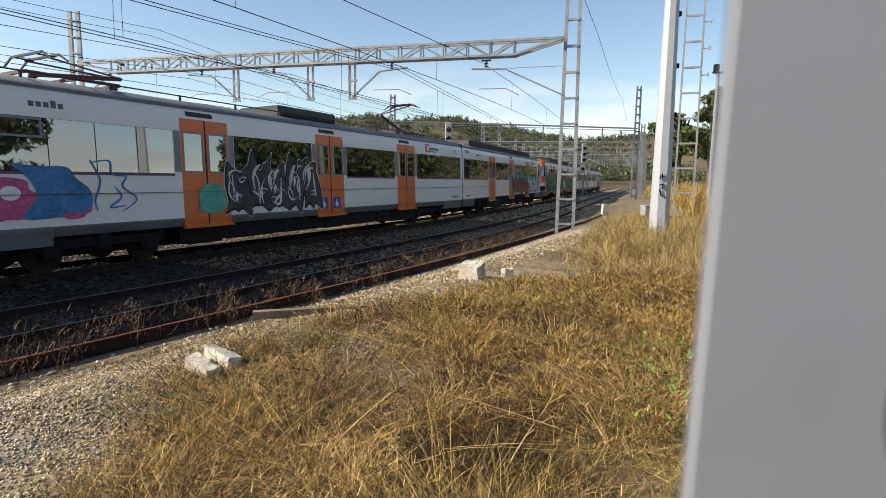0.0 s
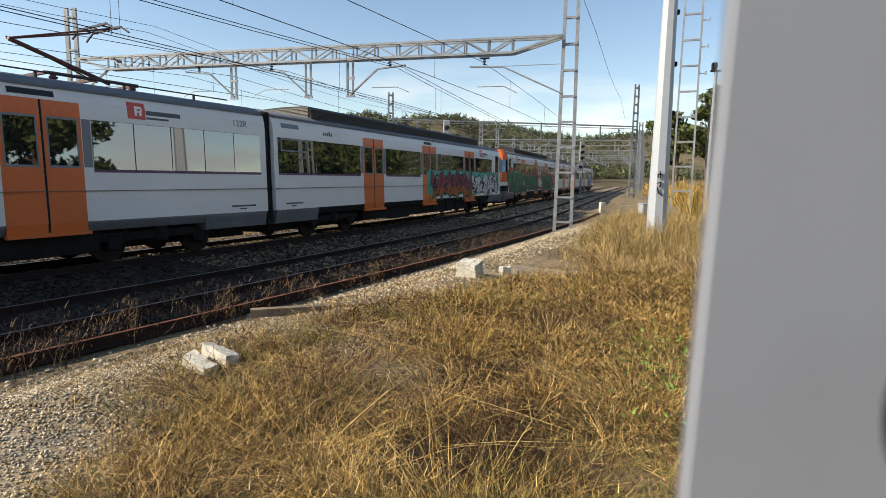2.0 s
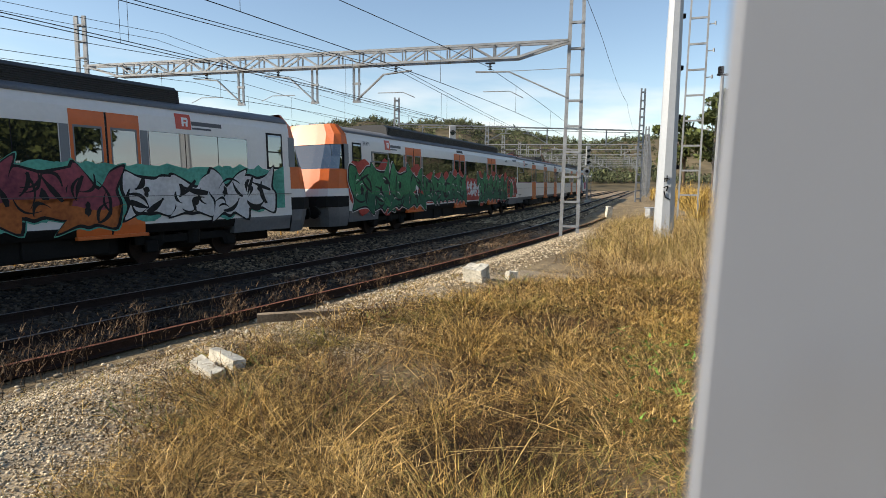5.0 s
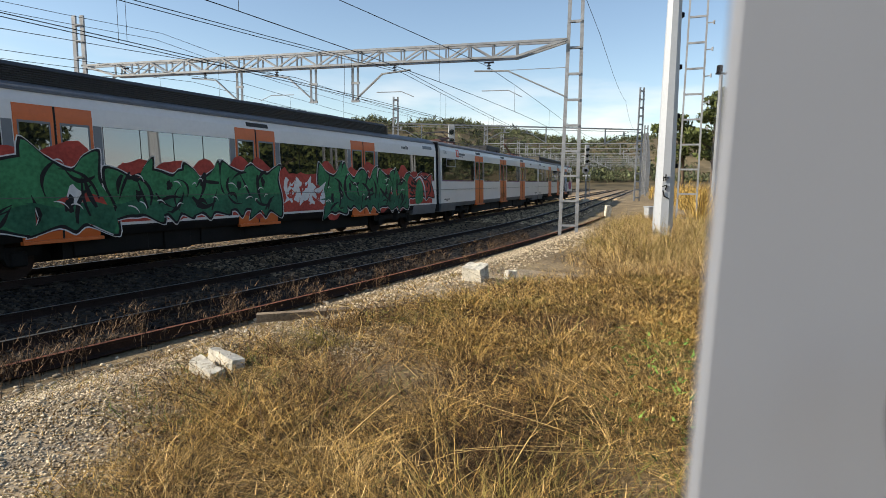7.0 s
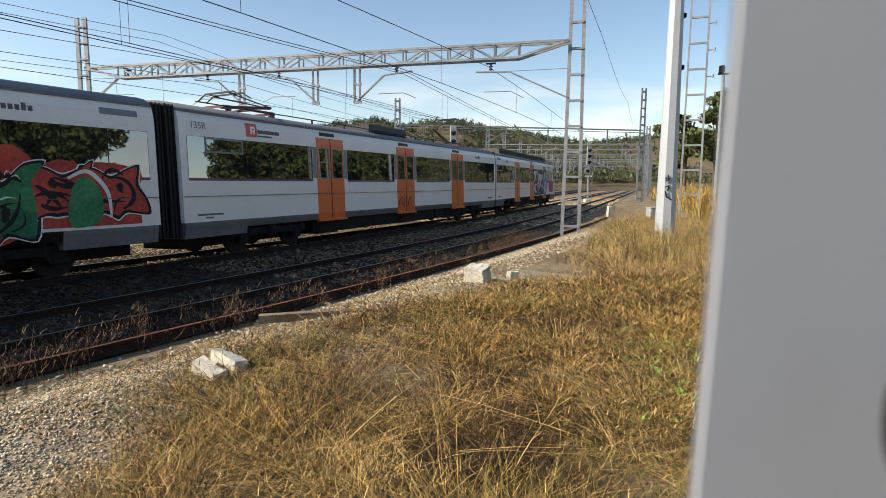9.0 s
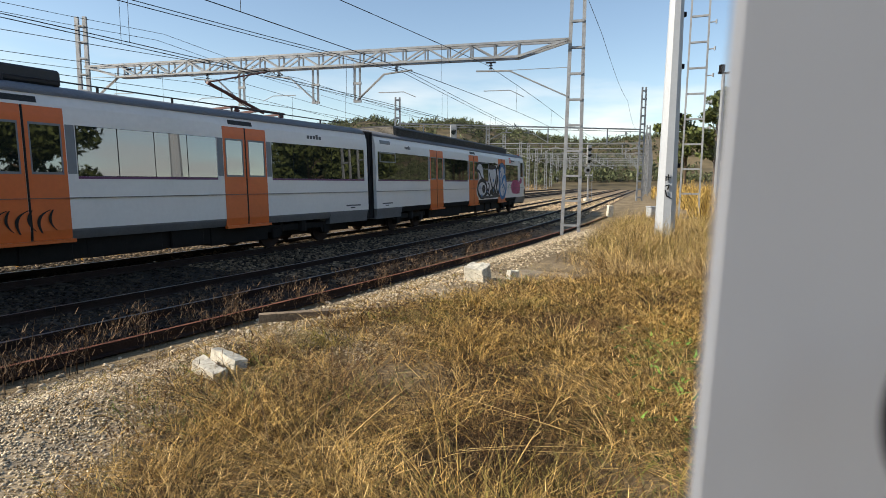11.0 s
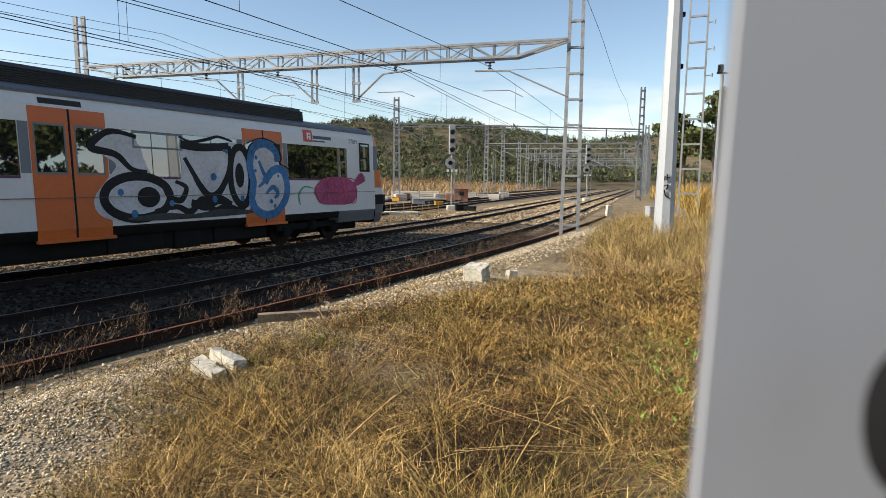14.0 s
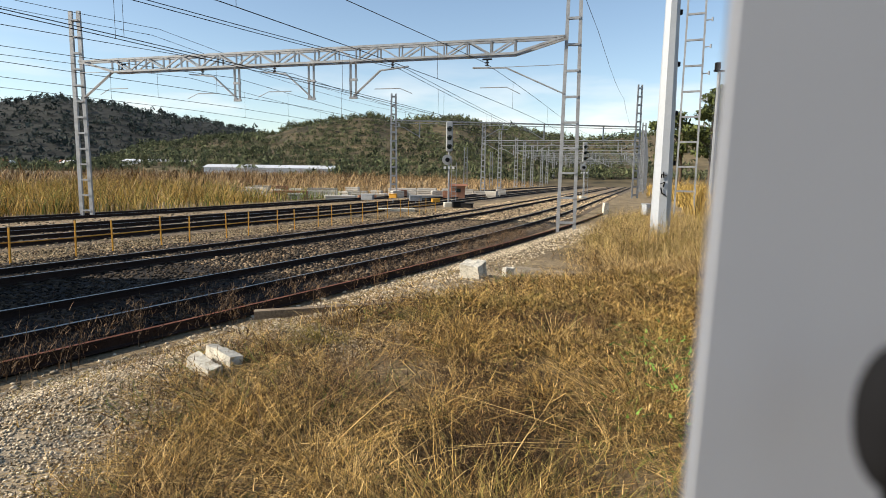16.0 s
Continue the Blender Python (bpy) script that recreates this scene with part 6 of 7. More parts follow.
def block(x, y, z, w, d, h, turn, seed, label, tilt=0):
    """A broken pale block, rough on all sides."""
    bm = bmesh.new()
    bmesh.ops.create_cube(bm, size=1)
    bmesh.ops.subdivide_edges(bm, edges=bm.edges[:], cuts=7, use_grid_fill=True)
    for v in bm.verts:
        n3 = Vector((v.co.x * w, v.co.y * d, v.co.z * h))
        k = noise.fractal(n3 * 5 + Vector((seed, 0, 0)), 1.0, 2.0, 4)
        v.co = n3 * (1 + 0.10 * k)
        v.co.z += 0.03 * noise.noise(Vector((n3.x * 14, n3.y * 3, seed)))
        v.co.x += 0.10 * w * noise.noise(Vector((n3.z * 9, n3.y * 9, seed + 2)))
    ob = part("broken_block", bm, "block")
    ob.matrix_basis = pose(x, y, z, tilt, 4, turn)
    return tagged(ob, label, "stone block", "broken blocks")


def on_bank(s, d):
    p, _ = on_track(s, d)
    return p.x, p.y, ground_z(p.x, p.y)


x, y, z = on_bank(3.02, 4.14)
block(x, y, z + 0.05, 0.42, 0.12, 0.13, -42, 1, "pale broken stone slab lying in the dry grass", 10)
block(x + 0.10, y + 0.18, z + 0.08, 0.40, 0.11, 0.14, -38, 2, "pale broken stone slab leaning on its twin in the grass", -8)
x, y, z = on_bank(8.5, 4.25)
block(x, y, z + 0.10, 0.36, 0.30, 0.36, -30, 3, "pale squarish broken block at the gravel edge", 14)
x, y, z = on_bank(9.0, 3.8)
block(x, y, z + 0.06, 0.16, 0.14, 0.2, 20, 4, "small white stone beside the larger block")
x, y, z = on_bank(38.5, 6.4)
block(x, y, z + 0.35, 0.35, 0.3, 0.85, 10, 5, "small pale marker stone beside the track")
for i, (s, d, w) in enumerate(((5.3, 5.6, 0.07), (5.7, 5.5, 0.06), (4.9, 5.8, 0.06))):
    x, y, z = on_bank(s, d)
    block(x, y, z + 0.03, w, w * 0.8, w, 30 * i, 10 + i, "small white pebble on the bank")
# old timber lying on the bank
M["oldwood"] = material("weathered_wood", (0.14, 0.10, 0.065), 0.85, vary=0.35, scale=3, fine=40, bump=0.3, tint=(0.26, 0.20, 0.135))
x, y, z = on_bank(5.3, 4.75)
bm = bmesh.new()
bar(bm, (-0.9, 0, 0), (0.9, 0.1, 0.03), 0.12, 0.1)
tm = part("timber", bm, "oldwood")
tm.matrix_basis = pose(x, y, z + 0.005, 0, 0, 12)
tagged(tm, "weathered grey-brown timber lying on the bank", "timber")


# ---- reeds beyond the far tracks ----
def reeds(name, n, s0, s1, d0, d1, h, w, seed, label, mat="reed"):
    r = np.random.RandomState(seed)
    P, H = [], []
    while len(P) < n:
        s, d = r.uniform(s0, s1), r.uniform(d0, d1)
        p, _ = on_track(s, d)
        f = noise.noise(Vector((p.x * 0.08, p.y * 0.08, 4)))
        if f < -0.15 and r.rand() < 0.8:
            continue
        P.append((p.x, p.y, ground_z(p.x, p.y) - 0.1))
        H.append(h * (0.95 + 0.6 * f + 0.35 * noise.noise(Vector((p.x * 0.5, p.y * 0.5, 8)))))
    ob = blades(name, np.array(P), np.array(H), w, 0.30, 0.42, mat, seed + 1, kink=0.03)
    return tagged(ob, label, "reeds", kind="stuff")


reeds("reed_bed", 19000, 2, 44, 35.8, 58, 1.75, 0.035, 71, "tall golden reeds beyond the outermost track")
reeds("reed_bed_far", 16000, 30, 200, 40, 130, 2.1, 0.10, 72, "tawny reed beds further down the valley", "g_tawny")
reeds("reed_green", 7000, 2, 60, 35.8, 62, 1.5, 0.05, 75, "olive-green stalks among the reeds", "g_green")
reeds("dry_field", 16000, 45, 230, 36, 95, 1.1, 0.10, 78, "low tawny dry grass field beyond the tracks", "g_tawny")
reeds("brown_field", 9000, 10, 120, 58, 120, 1.2, 0.12, 79, "reddish-brown scrub field in the valley", "g_rust")
reeds("scrub", 7000, -20, 190, 60, 160, 2.4, 0.2, 73, "brown scrub in the valley floor", "g_brown")
reeds("dry_verge", 5000, 75, 190, -45, 4, 1.3, 0.12, 76, "dry straw-coloured verge grass further along the line")
reeds("reeds_by_mast", 5000, 28, 75, -9, 1.5, 1.9, 0.05, 74, "tall golden reeds beyond the pale mast")


# ---- sprayed pieces on the car sides ----
def paint(name, c0, c1, vary=0.25):
    c0 = tuple(a + (b - a) * 0.4 for a, b in zip(c0, c1))
    M[name] = material(name, c0, 0.55, vary=vary, scale=1.6, fine=11, bump=0.02, tint=c1)
    M[name].node_tree.nodes["Principled BSDF"].inputs["Specular IOR Level"].default_value = 0.2


paint("p_green", (0.010, 0.075, 0.032), (0.045, 0.23, 0.10))
paint("p_deepgreen", (0.006, 0.05, 0.03), (0.03, 0.15, 0.085))
paint("p_burnt", (0.22, 0.05, 0.02), (0.42, 0.13, 0.035))
paint("p_red", (0.26, 0.025, 0.025), (0.45, 0.07, 0.05))
paint("p_silver", (0.42, 0.42, 0.43), (0.62, 0.62, 0.63), 0.12)
paint("p_black", (0.005, 0.005, 0.006), (0.016, 0.016, 0.018))
paint("p_white", (0.6, 0.6, 0.6), (0.7, 0.7, 0.7), 0.1)
paint("p_teal", (0.05, 0.24, 0.19), (0.10, 0.38, 0.30))
paint("p_purple", (0.11, 0.03, 0.07), (0.27, 0.065, 0.085))
paint("p_blue", (0.02, 0.09, 0.22), (0.06, 0.20, 0.40))
paint("p_pink", (0.28, 0.03, 0.10), (0.48, 0.10, 0.22))
paint("p_dark", (0.02, 0.022, 0.024), (0.06, 0.065, 0.07))
paint("p_signblue", (0.03, 0.07, 0.28), (0.04, 0.09, 0.33), 0.1)
paint("p_orange", (0.5, 0.16, 0.03), (0.6, 0.28, 0.05))


def shape(bm, pts, out):
    """One flat sprayed patch that follows the car side."""
    vs = [bm.verts.new((x, side_y(z) - out, z)) for x, z in pts]
    f = bm.faces.new(vs)
    if f.normal.y > 0:
        f.normal_flip()


def ring(cx, cz, w, h, rs, power=2.6, rough=0.10, slant=0.0, grow=0.0, n=30):
    """A fat rounded outline with lobes; the same random source state gives the same outline."""
    ph = [rs.uniform(0, 6.28) for _ in range(4)]
    am = [rs.uniform(0.3, 1) * rough for _ in range(4)]
    pts = []
    for i in range(n):
        t = 2 * math.pi * i / n
        k = 1 + am[0] * math.sin(2 * t + ph[0]) + am[1] * math.sin(3 * t + ph[1]) + am[2] * math.sin(5 * t + ph[2]) + 0.6 * am[3] * math.sin(8 * t + ph[3])
        c, s = math.cos(t), math.sin(t)
        x = math.copysign(abs(c) ** (2 / power), c) * (w / 2 * k + grow)
        z = math.copysign(abs(s) ** (2 / power), s) * (h / 2 * k + grow)
        pts.append((cx + x + slant * z, max(cz + z, 0.7)))
    return pts


def stroke(bm, p, q, bend, w, out, n=8):
    """A tapered curved stroke."""
    left, right = [], []
    dx, dz = q[0] - p[0], q[1] - p[1]
    ln = math.hypot(dx, dz) or 1
    nx, nz = -dz / ln, dx / ln
    for i in range(n + 1):
        u = i / n
        b = 4 * u * (1 - u) * bend
        x, z = p[0] + dx * u + nx * b, p[1] + dz * u + nz * b
        k = w * (0.35 + 0.65 * math.sin(math.pi * min(u + 0.12, 1)))
        left.append((x + nx * k / 2, z + nz * k / 2))
        right.append((x - nx * k / 2, z - nz * k / 2))
    shape(bm, left + right[::-1], out)


def spline(pts, closed=False, n=6, tension=0.5):
    """A smooth line through a few knots."""
    k = len(pts)
    out = []
    for i in range(k if closed else k - 1):
        p = [pts[(i + j) % k] if closed else pts[min(max(i + j, 0), k - 1)] for j in (-1, 0, 1, 2)]
        for m in range(n):
            u = m / n
            h = (2 * u ** 3 - 3 * u * u + 1, u ** 3 - 2 * u * u + u, -2 * u ** 3 + 3 * u * u, u ** 3 - u * u)
            out.append(tuple(h[0] * p[1][c] + h[1] * tension * (p[2][c] - p[0][c]) + h[2] * p[2][c] + h[3] * tension * (p[3][c] - p[1][c]) for c in (0, 1)))
    if not closed:
        out.append(pts[-1])
    return out


def trace(car, pts, w, mat, out, closed=False, label="sprayed line", name="graffito_line", taper=True):
    """A sprayed line of width w along a smooth path."""
    q = spline(pts, closed)
    k = len(q)
    bm = bmesh.new()
    pairs = []
    for i, (x, z) in enumerate(q):
        a_, b_ = (q[(i - 1) % k], q[(i + 1) % k]) if closed else (q[max(i - 1, 0)], q[min(i + 1, k - 1)])
        dx, dz = b_[0] - a_[0], b_[1] - a_[1]
        ln = math.hypot(dx, dz) or 1
        ww = w / 2 * (1 if closed or not taper else 0.45 + 0.55 * math.sin(math.pi * min(max(i / (k - 1), 0.08), 0.92)))
        pairs.append([bm.verts.new((x + f * dz / ln * ww, side_y(z) - out, z - f * dx / ln * ww)) for f in (-1, 1)])
    for i in range(k if closed else k - 1):
        a_, b_ = pairs[i], pairs[(i + 1) % k]
        f = bm.faces.new((a_[0], a_[1], b_[1], b_[0]))
        f.normal_update()
        if f.normal.y > 0:
            f.normal_flip()
    return part(name, bm, mat, car, label)


def patch(car, pts, mat, out, label="sprayed patch", name="graffito_fill"):
    bm = bmesh.new()
    shape(bm, spline(pts, True, 5), out)
    return part(name, bm, mat, car, label)


def oval(cx, cz, w, h, n=8, turn=0.0):
    return [(cx + w / 2 * math.cos(6.2832 * i / n + turn), cz + h / 2 * math.sin(6.2832 * i / n + turn)) for i in range(n)]


def letter(cx, cz, w, h, rs, slant=0.0, grow=0.0):
    """A spiky sprayed letter: horned top with a notch, swollen sides, pointed feet."""
    r = [rs.uniform(-1, 1) for _ in range(16)]
    kn = [(-0.52 + 0.06 * r[0], -0.50 + 0.08 * r[1]), (-0.38, -0.22 + 0.1 * r[2]), (-0.54 + 0.06 * r[3], 0.12), (-0.46, 0.52 + 0.14 * r[4]), (-0.20, 0.40), (0.02 + 0.1 * r[5], 0.26 + 0.12 * r[6]),
          (0.24, 0.42), (0.50 + 0.05 * r[7], 0.54 + 0.14 * r[8]), (0.42, 0.16 + 0.1 * r[9]), (0.55, -0.15 + 0.1 * r[10]), (0.50 + 0.08 * r[11], -0.52 + 0.06 * r[12]), (0.16, -0.40), (0.0, -0.48 + 0.1 * r[13]), (-0.18, -0.40)]
    pts = []
    for u, v in kn:
        x, z = u * w, v * h
        ln = math.hypot(x, z) or 1
        pts.append((cx + x + grow * x / ln + slant * z, max(cz + z + grow * z / ln, 0.72)))
    return spline(pts, True, 4, 0.42)


def piece(car, x0, x1, z0, z1, letters, fill, line, glow, seed, halo=None, shine=None, outward=0.018, inner=None, bold=1.0, low=None):
    """A row of fat sprayed letter shapes, each of its own parts."""
    rs = random.Random(seed)
    w = (x1 - x0) / letters
    for i in range(letters):
        bms = {k: bmesh.new() for k in ("glow", "halo", "line", "fill", "inner")}
        cx = x0 + (i + 0.5) * w + rs.uniform(-0.06, 0.06)
        hh = (z1 - z0) * rs.uniform(0.86, 1.08)
        cz = (z0 + z1) / 2 + rs.uniform(-0.08, 0.1)
        ww = w * rs.uniform(1.0, 1.16)
        sl = rs.uniform(-0.2, 0.25)
        st = rs.getstate()
        e = i * 0.0002
        if glow:
            shape(bms["glow"], ring(cx, cz + 0.06, ww * 1.18, hh * 1.08, rs, 2.2, 0.12, sl), outward + e)
        rs.setstate(st)
        if halo:
            shape(bms["halo"], letter(cx, cz, ww, hh, rs, sl, 0.085 + 0.02 * bold), outward + 0.002 + e)
        rs.setstate(st)
        shape(bms["line"], letter(cx, cz, ww, hh, rs, sl, 0.05 + 0.02 * bold), outward + 0.004 + e)
        rs.setstate(st)
        shape(bms["fill"], letter(cx, cz, ww, hh, rs, sl, -0.01), outward + 0.006 + e)
        if low:
            rs.setstate(st)
            edge = cz + rs.uniform(-0.16, -0.1) * hh
            rs.setstate(st)
            bm = bmesh.new()
            shape(bm, [(x, min(z, edge + 0.06 * math.sin(x * 5))) for x, z in letter(cx, cz, ww, hh, rs, sl, -0.012)], outward + 0.0075 + e)
            part("graffito_fill", bm, low, car, "sprayed lower half of the letter")
        # the counters and overlaps of the letter
        for k in range(rs.randint(5, 8)):
            an = rs.uniform(0, 6.28)
            a0 = (cx + 0.40 * ww * math.cos(an), cz + 0.40 * hh * math.sin(an))
            an += rs.uniform(0.8, 2.2)
            b0 = (cx + 0.30 * ww * math.cos(an), cz + 0.30 * hh * math.sin(an))
            bm = bmesh.new()
            stroke(bm, a0, b0, rs.uniform(-0.22, 0.22), rs.uniform(0.05, 0.13) * bold, outward + 0.009 + e + 0.0003 * k)
            part("graffito_stroke", bm, inner or line, car, "sprayed inner stroke")
        rc = (cx + rs.uniform(-0.12, 0.12) * ww, cz + rs.uniform(-0.2, 0.2) * hh)
        shape(bms["inner"], ring(rc[0], rc[1], ww * 0.13, hh * 0.2, rs, 2.0, 0.2), outward + 0.0122 + e)
        if shine:
            for k in range(3):
                a0 = (cx + rs.uniform(-0.4, 0.2) * ww, cz + rs.uniform(-0.3, 0.42) * hh)
                bm = bmesh.new()
                stroke(bm, a0, (a0[0] + rs.uniform(0.12, 0.35), a0[1] + rs.uniform(-0.2, 0.1)), 0.06, 0.035, outward + 0.0135 + e + 0.0003 * k)
                part("graffito_shine", bm, shine, car, "sprayed pale highlight")
        for key, mat, label in (("glow", glow, "sprayed background cloud"), ("halo", halo, "sprayed outer line"), ("line", line, "sprayed dark outline"), ("fill", fill, "sprayed rounded letter shape"), ("inner", inner or line, "sprayed inner strokes")):
            if mat and len(bms[key].faces):
                part("graffito_" + key, bms[key], mat, car, label)
            else:
                bms[key].free()


def band(car, x0, x1, z0, z1, mat, seed, label, wave=0.16, out=0.0145):
    """A sprayed backdrop with a ragged flame-like top, in panels of a few metres."""
    rs = random.Random(seed)
    x = x0
    while x < x1 - 0.1:
        xe = min(x + 2.4, x1)
        bm = bmesh.new()
        n = 12
        top = []
        for i in range(n + 1):
            u = x + (xe - x) * i / n
            top.append((u, z1 + wave * (noise.noise(Vector((u * 1.7, seed, 0))) * 1.6 + (0.8 if i % 4 == 2 else 0) * rs.uniform(0.2, 1))))
        shape(bm, [(x, z0), (xe, z0)] + top[::-1], out)
        part("graffito_backdrop", bm, mat, car, label)
        x = xe


band(TRAIN[2], -23.2, -0.5, 1.12, 2.38, "p_red", 3, "sprayed red flames behind the letters", 0.2)
band(TRAIN[3], 11.5, 23.2, 1.3, 2.5, "p_teal", 5, "sprayed teal cloud behind the letters", 0.12)
# tail car: silver piece, blue figure over the door, pink tag
def tail_pieces(c):
    """Silver piece with black outlines, a blue-lined figure over the last door, and a pink tag."""
    o = 0.018
    patch(c, [(12.25, 1.7), (12.48, 1.25), (13.48, 1.12), (14.76, 1.22), (16.04, 1.2), (16.91, 1.3), (17.00, 2.4), (16.77, 3.1), (16.31, 3.25), (15.31, 3.15), (14.62, 3.2), (14.58, 2.2), (13.85, 2.25), (13.62, 2.5), (13.35, 3.15), (12.71, 3.2), (12.30, 2.9), (12.80, 2.55), (12.71, 2.3)], "p_silver", o, "silver sprayed fill")
    trace(c, oval(13.35, 1.72, 1.75, 1.05, 10), 0.22, "p_black", o + 0.003, True)
    trace(c, [(13.62, 2.35), (13.21, 2.42), (12.84, 2.75), (12.28, 2.88), (12.43, 3.12), (12.80, 3.3), (13.39, 3.2)], 0.17, "p_black", o + 0.0036)
    patch(c, oval(13.62, 1.72, 0.62, 0.52), "p_black", o + 0.004)
    trace(c, [(14.03, 2.1), (14.17, 1.75), (14.53, 1.62), (14.72, 1.95), (14.40, 2.12)], 0.17, "p_black", o + 0.0045)
    trace(c, [(13.76, 1.35), (14.40, 1.45), (14.81, 1.3), (15.22, 1.62), (15.58, 1.3), (16.04, 1.4), (16.50, 1.3), (16.86, 1.45)], 0.21, "p_black", o + 0.005)
    trace(c, [(14.60, 3.3), (14.94, 3.18), (15.49, 3.28), (15.86, 3.38), (16.36, 3.28)], 0.09, "p_black", o + 0.0055)
    trace(c, [(14.62, 3.1), (15.22, 3.05), (16.22, 3.12)], 0.22, "p_black", o + 0.006, taper=False)
    trace(c, [(16.24, 3.14), (16.22, 2.6), (16.08, 2.2), (15.77, 1.8), (15.45, 1.72), (15.17, 2.0), (14.99, 2.3), (14.72, 2.75)], 0.21, "p_black", o + 0.0065)
    trace(c, [(14.85, 1.55), (15.31, 1.45), (15.72, 1.62), (16.22, 1.45)], 0.32, "p_black", o + 0.007)
    trace(c, [(16.27, 1.85), (16.24, 2.5), (16.39, 3.0), (16.68, 3.12), (16.93, 2.8), (17.00, 2.2), (16.86, 1.6), (16.54, 1.45)], 0.21, "p_black", o + 0.0075, True)
    patch(c, oval(16.57, 2.3, 0.34, 0.72), "p_black", o + 0.008)
    patch(c, [(13.03, 1.22), (14.03, 1.3), (14.94, 1.24), (15.86, 1.34), (16.91, 1.26), (16.86, 1.16), (15.22, 1.12), (13.48, 1.13)], "p_dark", o + 0.0082, "dark sprayed base")
    for x, z, d in ((12.89, 1.85, 0.16), (13.21, 1.32, 0.18), (14.26, 1.55, 0.15), (15.63, 2.25, 0.2), (15.63, 1.62, 0.18), (16.13, 2.98, 0.12), (16.63, 1.62, 0.16), (16.04, 3.0, 0.08)):
        patch(c, oval(x, z, d, d * 1.1, 6), "p_blue", o + 0.0086, "blue sprayed dot", "graffito_dot")
    o = 0.034
    patch(c, [(17.08, 1.25), (17.68, 1.08), (18.33, 1.4), (18.53, 2.0), (18.28, 2.5), (18.08, 2.9), (17.73, 3.25), (17.18, 3.1), (16.98, 2.5), (17.13, 1.9)], "p_silver", o, "pale sprayed fill")
    trace(c, [(18.13, 2.75), (18.03, 3.1), (17.58, 3.3), (17.13, 3.12), (16.98, 2.6), (17.08, 2.1), (17.00, 1.5), (17.38, 1.12), (17.98, 1.15), (18.43, 1.6), (18.50, 2.1), (18.28, 2.5), (17.88, 2.45), (17.53, 2.1)], 0.26, "p_blue", o + 0.003, taper=False)
    trace(c, [(17.33, 2.75), (17.48, 2.45), (17.58, 2.2), (17.28, 1.95)], 0.15, "p_blue", o + 0.004)
    trace(c, [(17.58, 1.75), (17.88, 1.95), (18.08, 1.75), (17.93, 1.6)], 0.16, "p_blue", o + 0.0045)
    trace(c, [(16.88, 3.25), (17.48, 3.45), (18.08, 3.3), (18.30, 2.9), (18.23, 2.7), (18.58, 2.55), (18.78, 2.3)], 0.05, "p_black", o + 0.005)
    for x, z, d in ((17.78, 1.5, 0.13), (17.93, 1.35, 0.12), (18.13, 2.3, 0.1), (17.23, 2.85, 0.12), (17.18, 2.45, 0.1)):
        patch(c, oval(x, z, d, d * 1.1, 6), "p_blue", o + 0.0055, "blue sprayed dot", "graffito_dot")
    o = 0.018
    patch(c, [(19.86, 1.85), (20.14, 1.4), (20.82, 1.3), (21.95, 1.32), (22.29, 1.7), (22.17, 2.05), (21.61, 2.28), (20.82, 2.3), (20.25, 2.2)], "p_pink", o, "pink sprayed fill")
    patch(c, [(22.06, 2.0), (22.51, 2.45), (22.80, 2.2), (22.40, 2.0)], "p_pink", o + 0.001, "pink sprayed fill")
    for k, pts in enumerate(([(20.31, 2.2), (19.91, 1.85), (20.14, 1.4), (20.42, 1.75)], [(20.54, 1.35), (20.54, 2.1), (20.88, 2.2), (20.93, 1.8), (20.65, 1.7)], [(21.10, 1.35), (21.27, 2.25), (21.55, 1.35), (21.16, 1.7)], [(21.72, 1.35), (21.67, 2.2), (22.17, 2.2)], [(21.72, 1.75), (22.23, 1.8), (22.17, 1.35), (21.78, 1.35)], [(22.06, 2.05), (22.54, 2.45), (22.83, 2.2), (22.29, 2.0)])):
        trace(c, pts, 0.045, "p_red", o + 0.003 + 0.0004 * k)
    trace(c, [(19.80, 1.9), (19.35, 1.95), (19.07, 1.7), (19.12, 1.35)], 0.06, "p_teal", o + 0.002)


tail_pieces(TRAIN[0])
# clean car: small scrawls on the middle door
bm = bmesh.new()
for i in range(3):
    stroke(bm, (-0.55 + i * 0.42, 1.0), (-0.35 + i * 0.42, 1.5), 0.15, 0.07, 0.03)
    stroke(bm, (-0.30 + i * 0.42, 1.5), (-0.25 + i * 0.42, 1.05), -0.1, 0.06, 0.031)
part("graffito_scrawl", bm, "p_black", TRAIN[1], "black scrawl on the door")
# cab car in green and red
piece(TRAIN[2], -23.3, -16.9, 0.95, 2.8, 4, "p_green", "p_black", "p_red", 21, halo="p_white", shine="p_white", low="p_deepgreen")
piece(TRAIN[2], -16.8, -11.1, 1.15, 2.62, 5, "p_green", "p_black", "p_red", 22, halo="p_silver", shine="p_white", low="p_deepgreen")
piece(TRAIN[2], -10.9, -8.8, 1.35, 2.15, 3, "p_white", "p_red", "p_red", 23)
piece(TRAIN[2], -8.9, -2.9, 0.95, 2.62, 5, "p_green", "p_black", "p_red", 24, halo="p_white", shine="p_white", low="p_deepgreen")
piece(TRAIN[2], -2.9, -0.5, 1.30, 2.35, 2, "p_red", "p_black", "p_red", 25, halo="p_white")
patch(TRAIN[2], [(-2.15, 1.15), (-2.1, 1.9), (-1.8, 2.25), (-1.45, 1.9), (-1.5, 1.25)], "p_green", 0.034, "green sprayed tail")
trace(TRAIN[2], [(-2.15, 2.2), (-1.7, 2.35), (-1.3, 1.9), (-1.25, 1.3)], 0.1, "p_white", 0.035, label="white sprayed line")
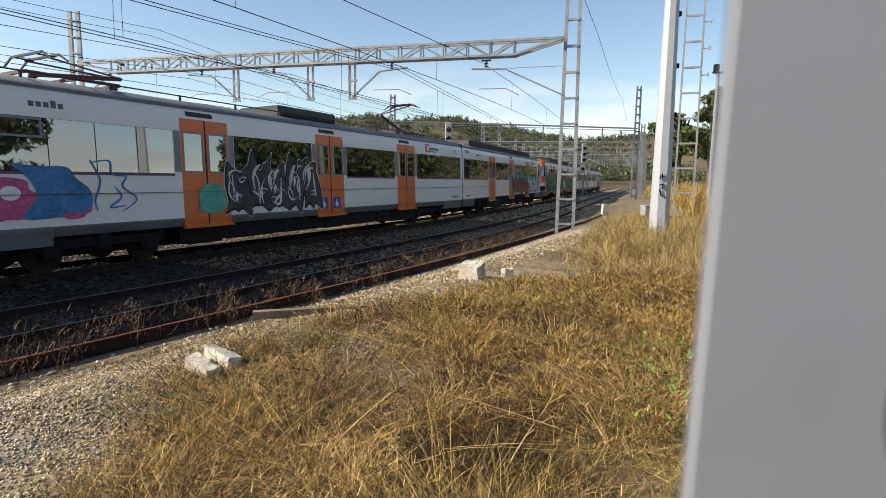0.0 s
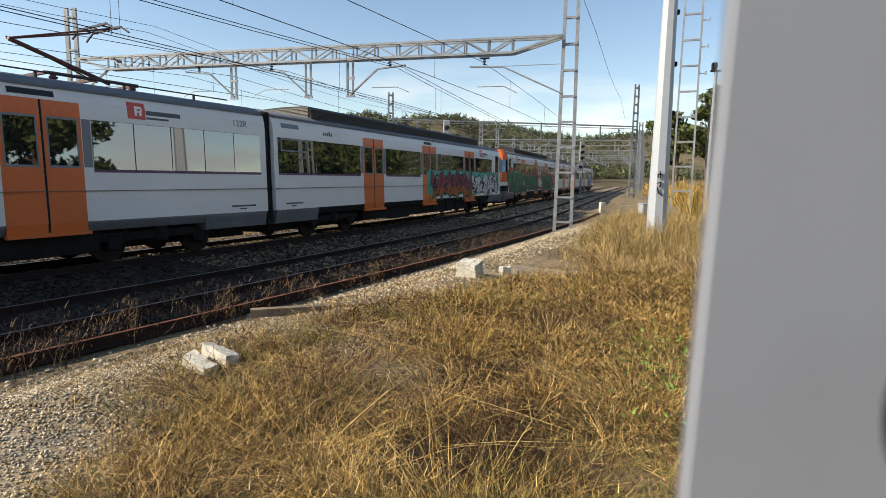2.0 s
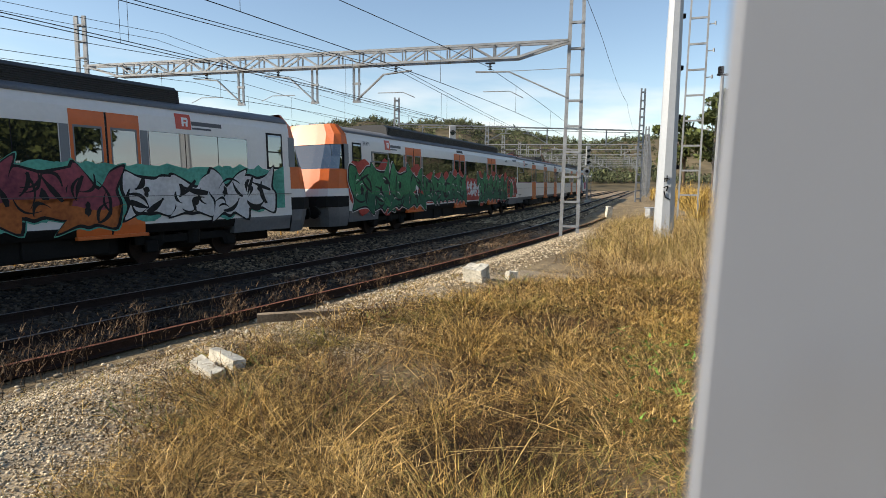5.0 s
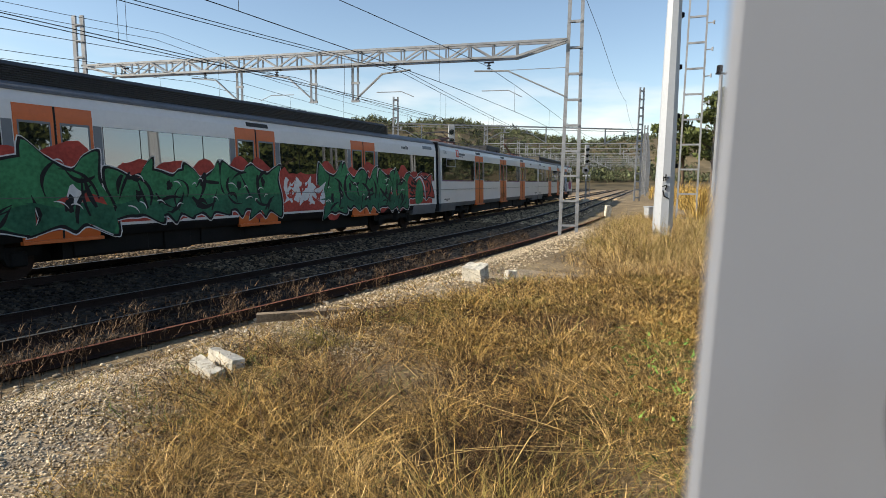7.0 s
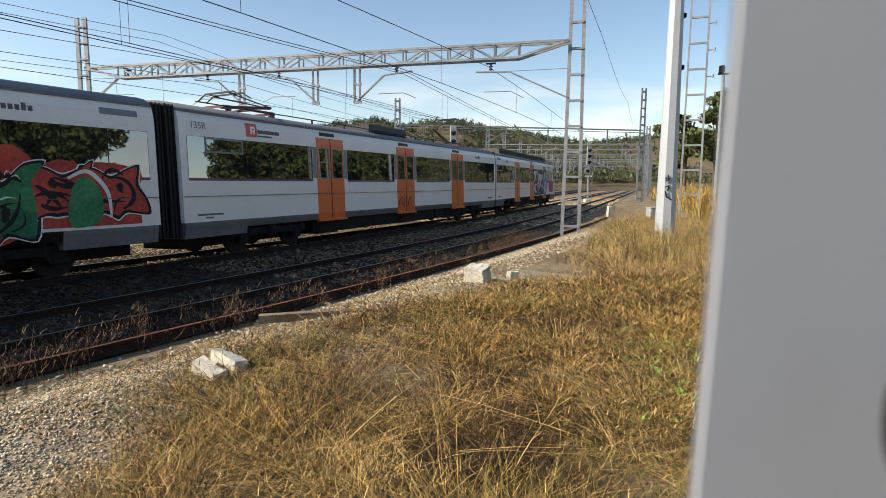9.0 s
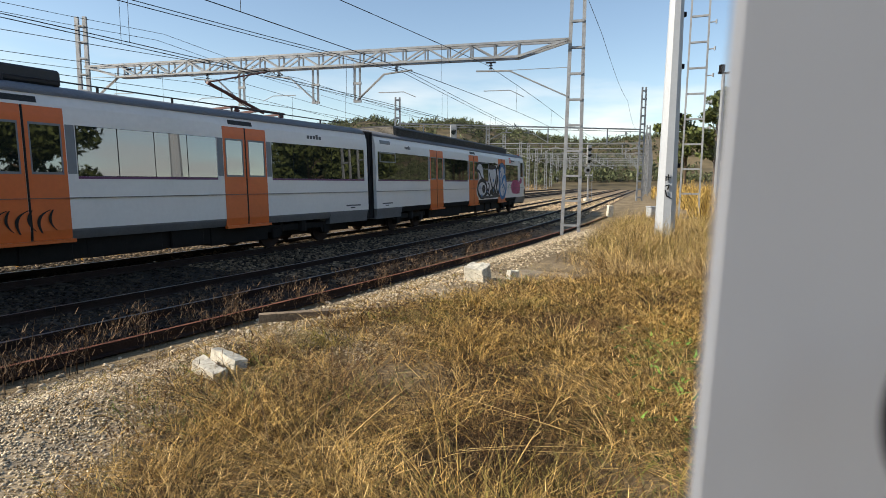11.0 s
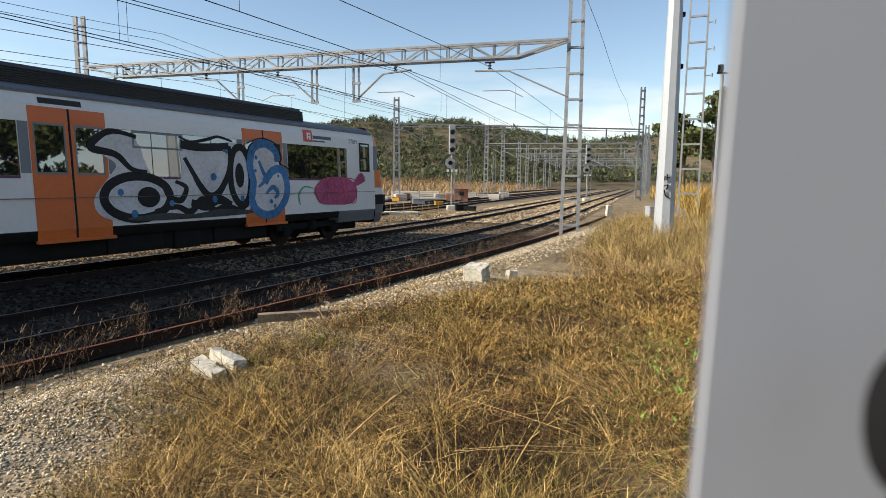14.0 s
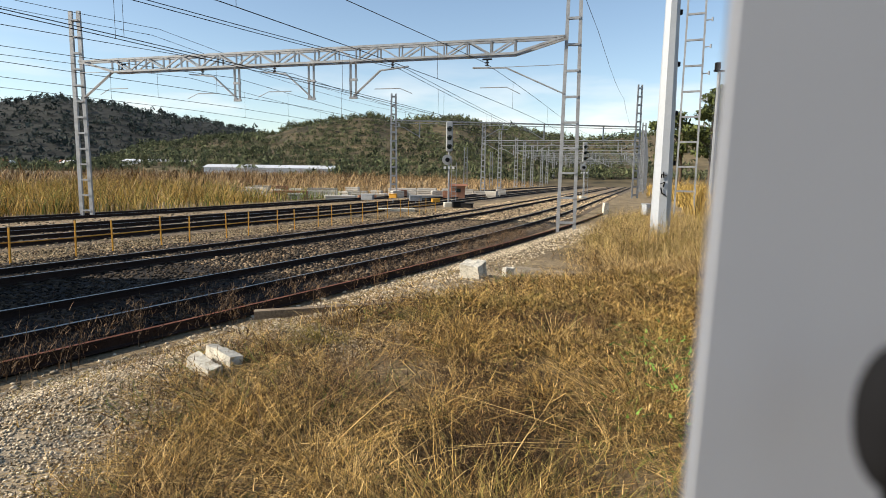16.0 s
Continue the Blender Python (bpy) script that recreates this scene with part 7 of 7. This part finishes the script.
# rear cab car of the first unit
piece(TRAIN[3], 12.2, 17.75, 1.08, 2.45, 5, "p_purple", "p_black", "p_teal", 31, halo="p_teal", low="p_burnt")
piece(TRAIN[3], 18.0, 22.7, 1.2, 2.4, 4, "p_silver", "p_black", "p_teal", 32, bold=1.3)
# middle car of the first unit
piece(TRAIN[4], -4.9, -0.8, 1.10, 2.62, 5, "p_dark", "p_black", None, 41, halo="p_silver", shine="p_silver", inner="p_silver", bold=0.8)
patch(TRAIN[4], [(-12.1, 1.25), (-11.0, 1.24), (-9.6, 1.25), (-9.0, 1.35), (-9.2, 1.7), (-10.2, 1.8), (-10.35, 2.05), (-11.0, 2.1), (-11.6, 1.95), (-12.1, 2.2)], "p_pink", 0.0165, "pink sprayed shape")
patch(TRAIN[4], [(-10.45, 1.26), (-9.7, 1.25), (-9.05, 1.4), (-8.98, 1.8), (-9.3, 2.1), (-9.5, 2.34), (-10.1, 2.34), (-10.6, 2.38), (-10.3, 2.1), (-10.15, 1.7)], "p_blue", 0.019, "blue sprayed shape")
patch(TRAIN[4], oval(-10.65, 1.78, 0.4, 0.3, 6), "p_white", 0.021, "white sprayed dot", "graffito_dot")
patch(TRAIN[4], oval(-9.4, 1.27, 0.5, 0.16, 6), "p_pink", 0.022, "pink sprayed patch")
for k, pts in enumerate(([(-8.95, 2.5), (-8.75, 2.05), (-8.9, 1.6), (-8.85, 1.35)], [(-8.95, 2.45), (-8.5, 2.5), (-8.45, 2.2), (-8.1, 2.15), (-8.2, 1.9), (-7.85, 1.6), (-8.25, 1.3)], [(-8.4, 1.9), (-8.25, 1.65), (-8.55, 1.42), (-8.15, 1.45)])):
    trace(TRAIN[4], pts, 0.05, "p_blue", 0.02 + 0.0006 * k, label="thin blue sprayed tag")
bm = bmesh.new()
shape(bm, ring(-5.5, 1.55, 0.9, 0.9, random.Random(3)), 0.03)
part("graffito_patch", bm, "p_teal", TRAIN[4], "teal sprayed patch on the door")
for x in (-0.62, 0.16):
    bm = bmesh.new()
    side_panel(bm, x, x + 0.46, 1.05, 1.46, 0.014, 0.01)
    sp = part("access_sign", bm, "p_signblue", TRAIN[4], "blue wheelchair access panel")
    bm = bmesh.new()
    shape(bm, ring(x + 0.22, 1.2, 0.2, 0.2, random.Random(4), 2.0, 0.0), 0.017)
    stroke(bm, (x + 0.2, 1.4), (x + 0.2, 1.22), 0.0, 0.05, 0.018)
    part("sign_mark", bm, "p_white", sp)


motions()
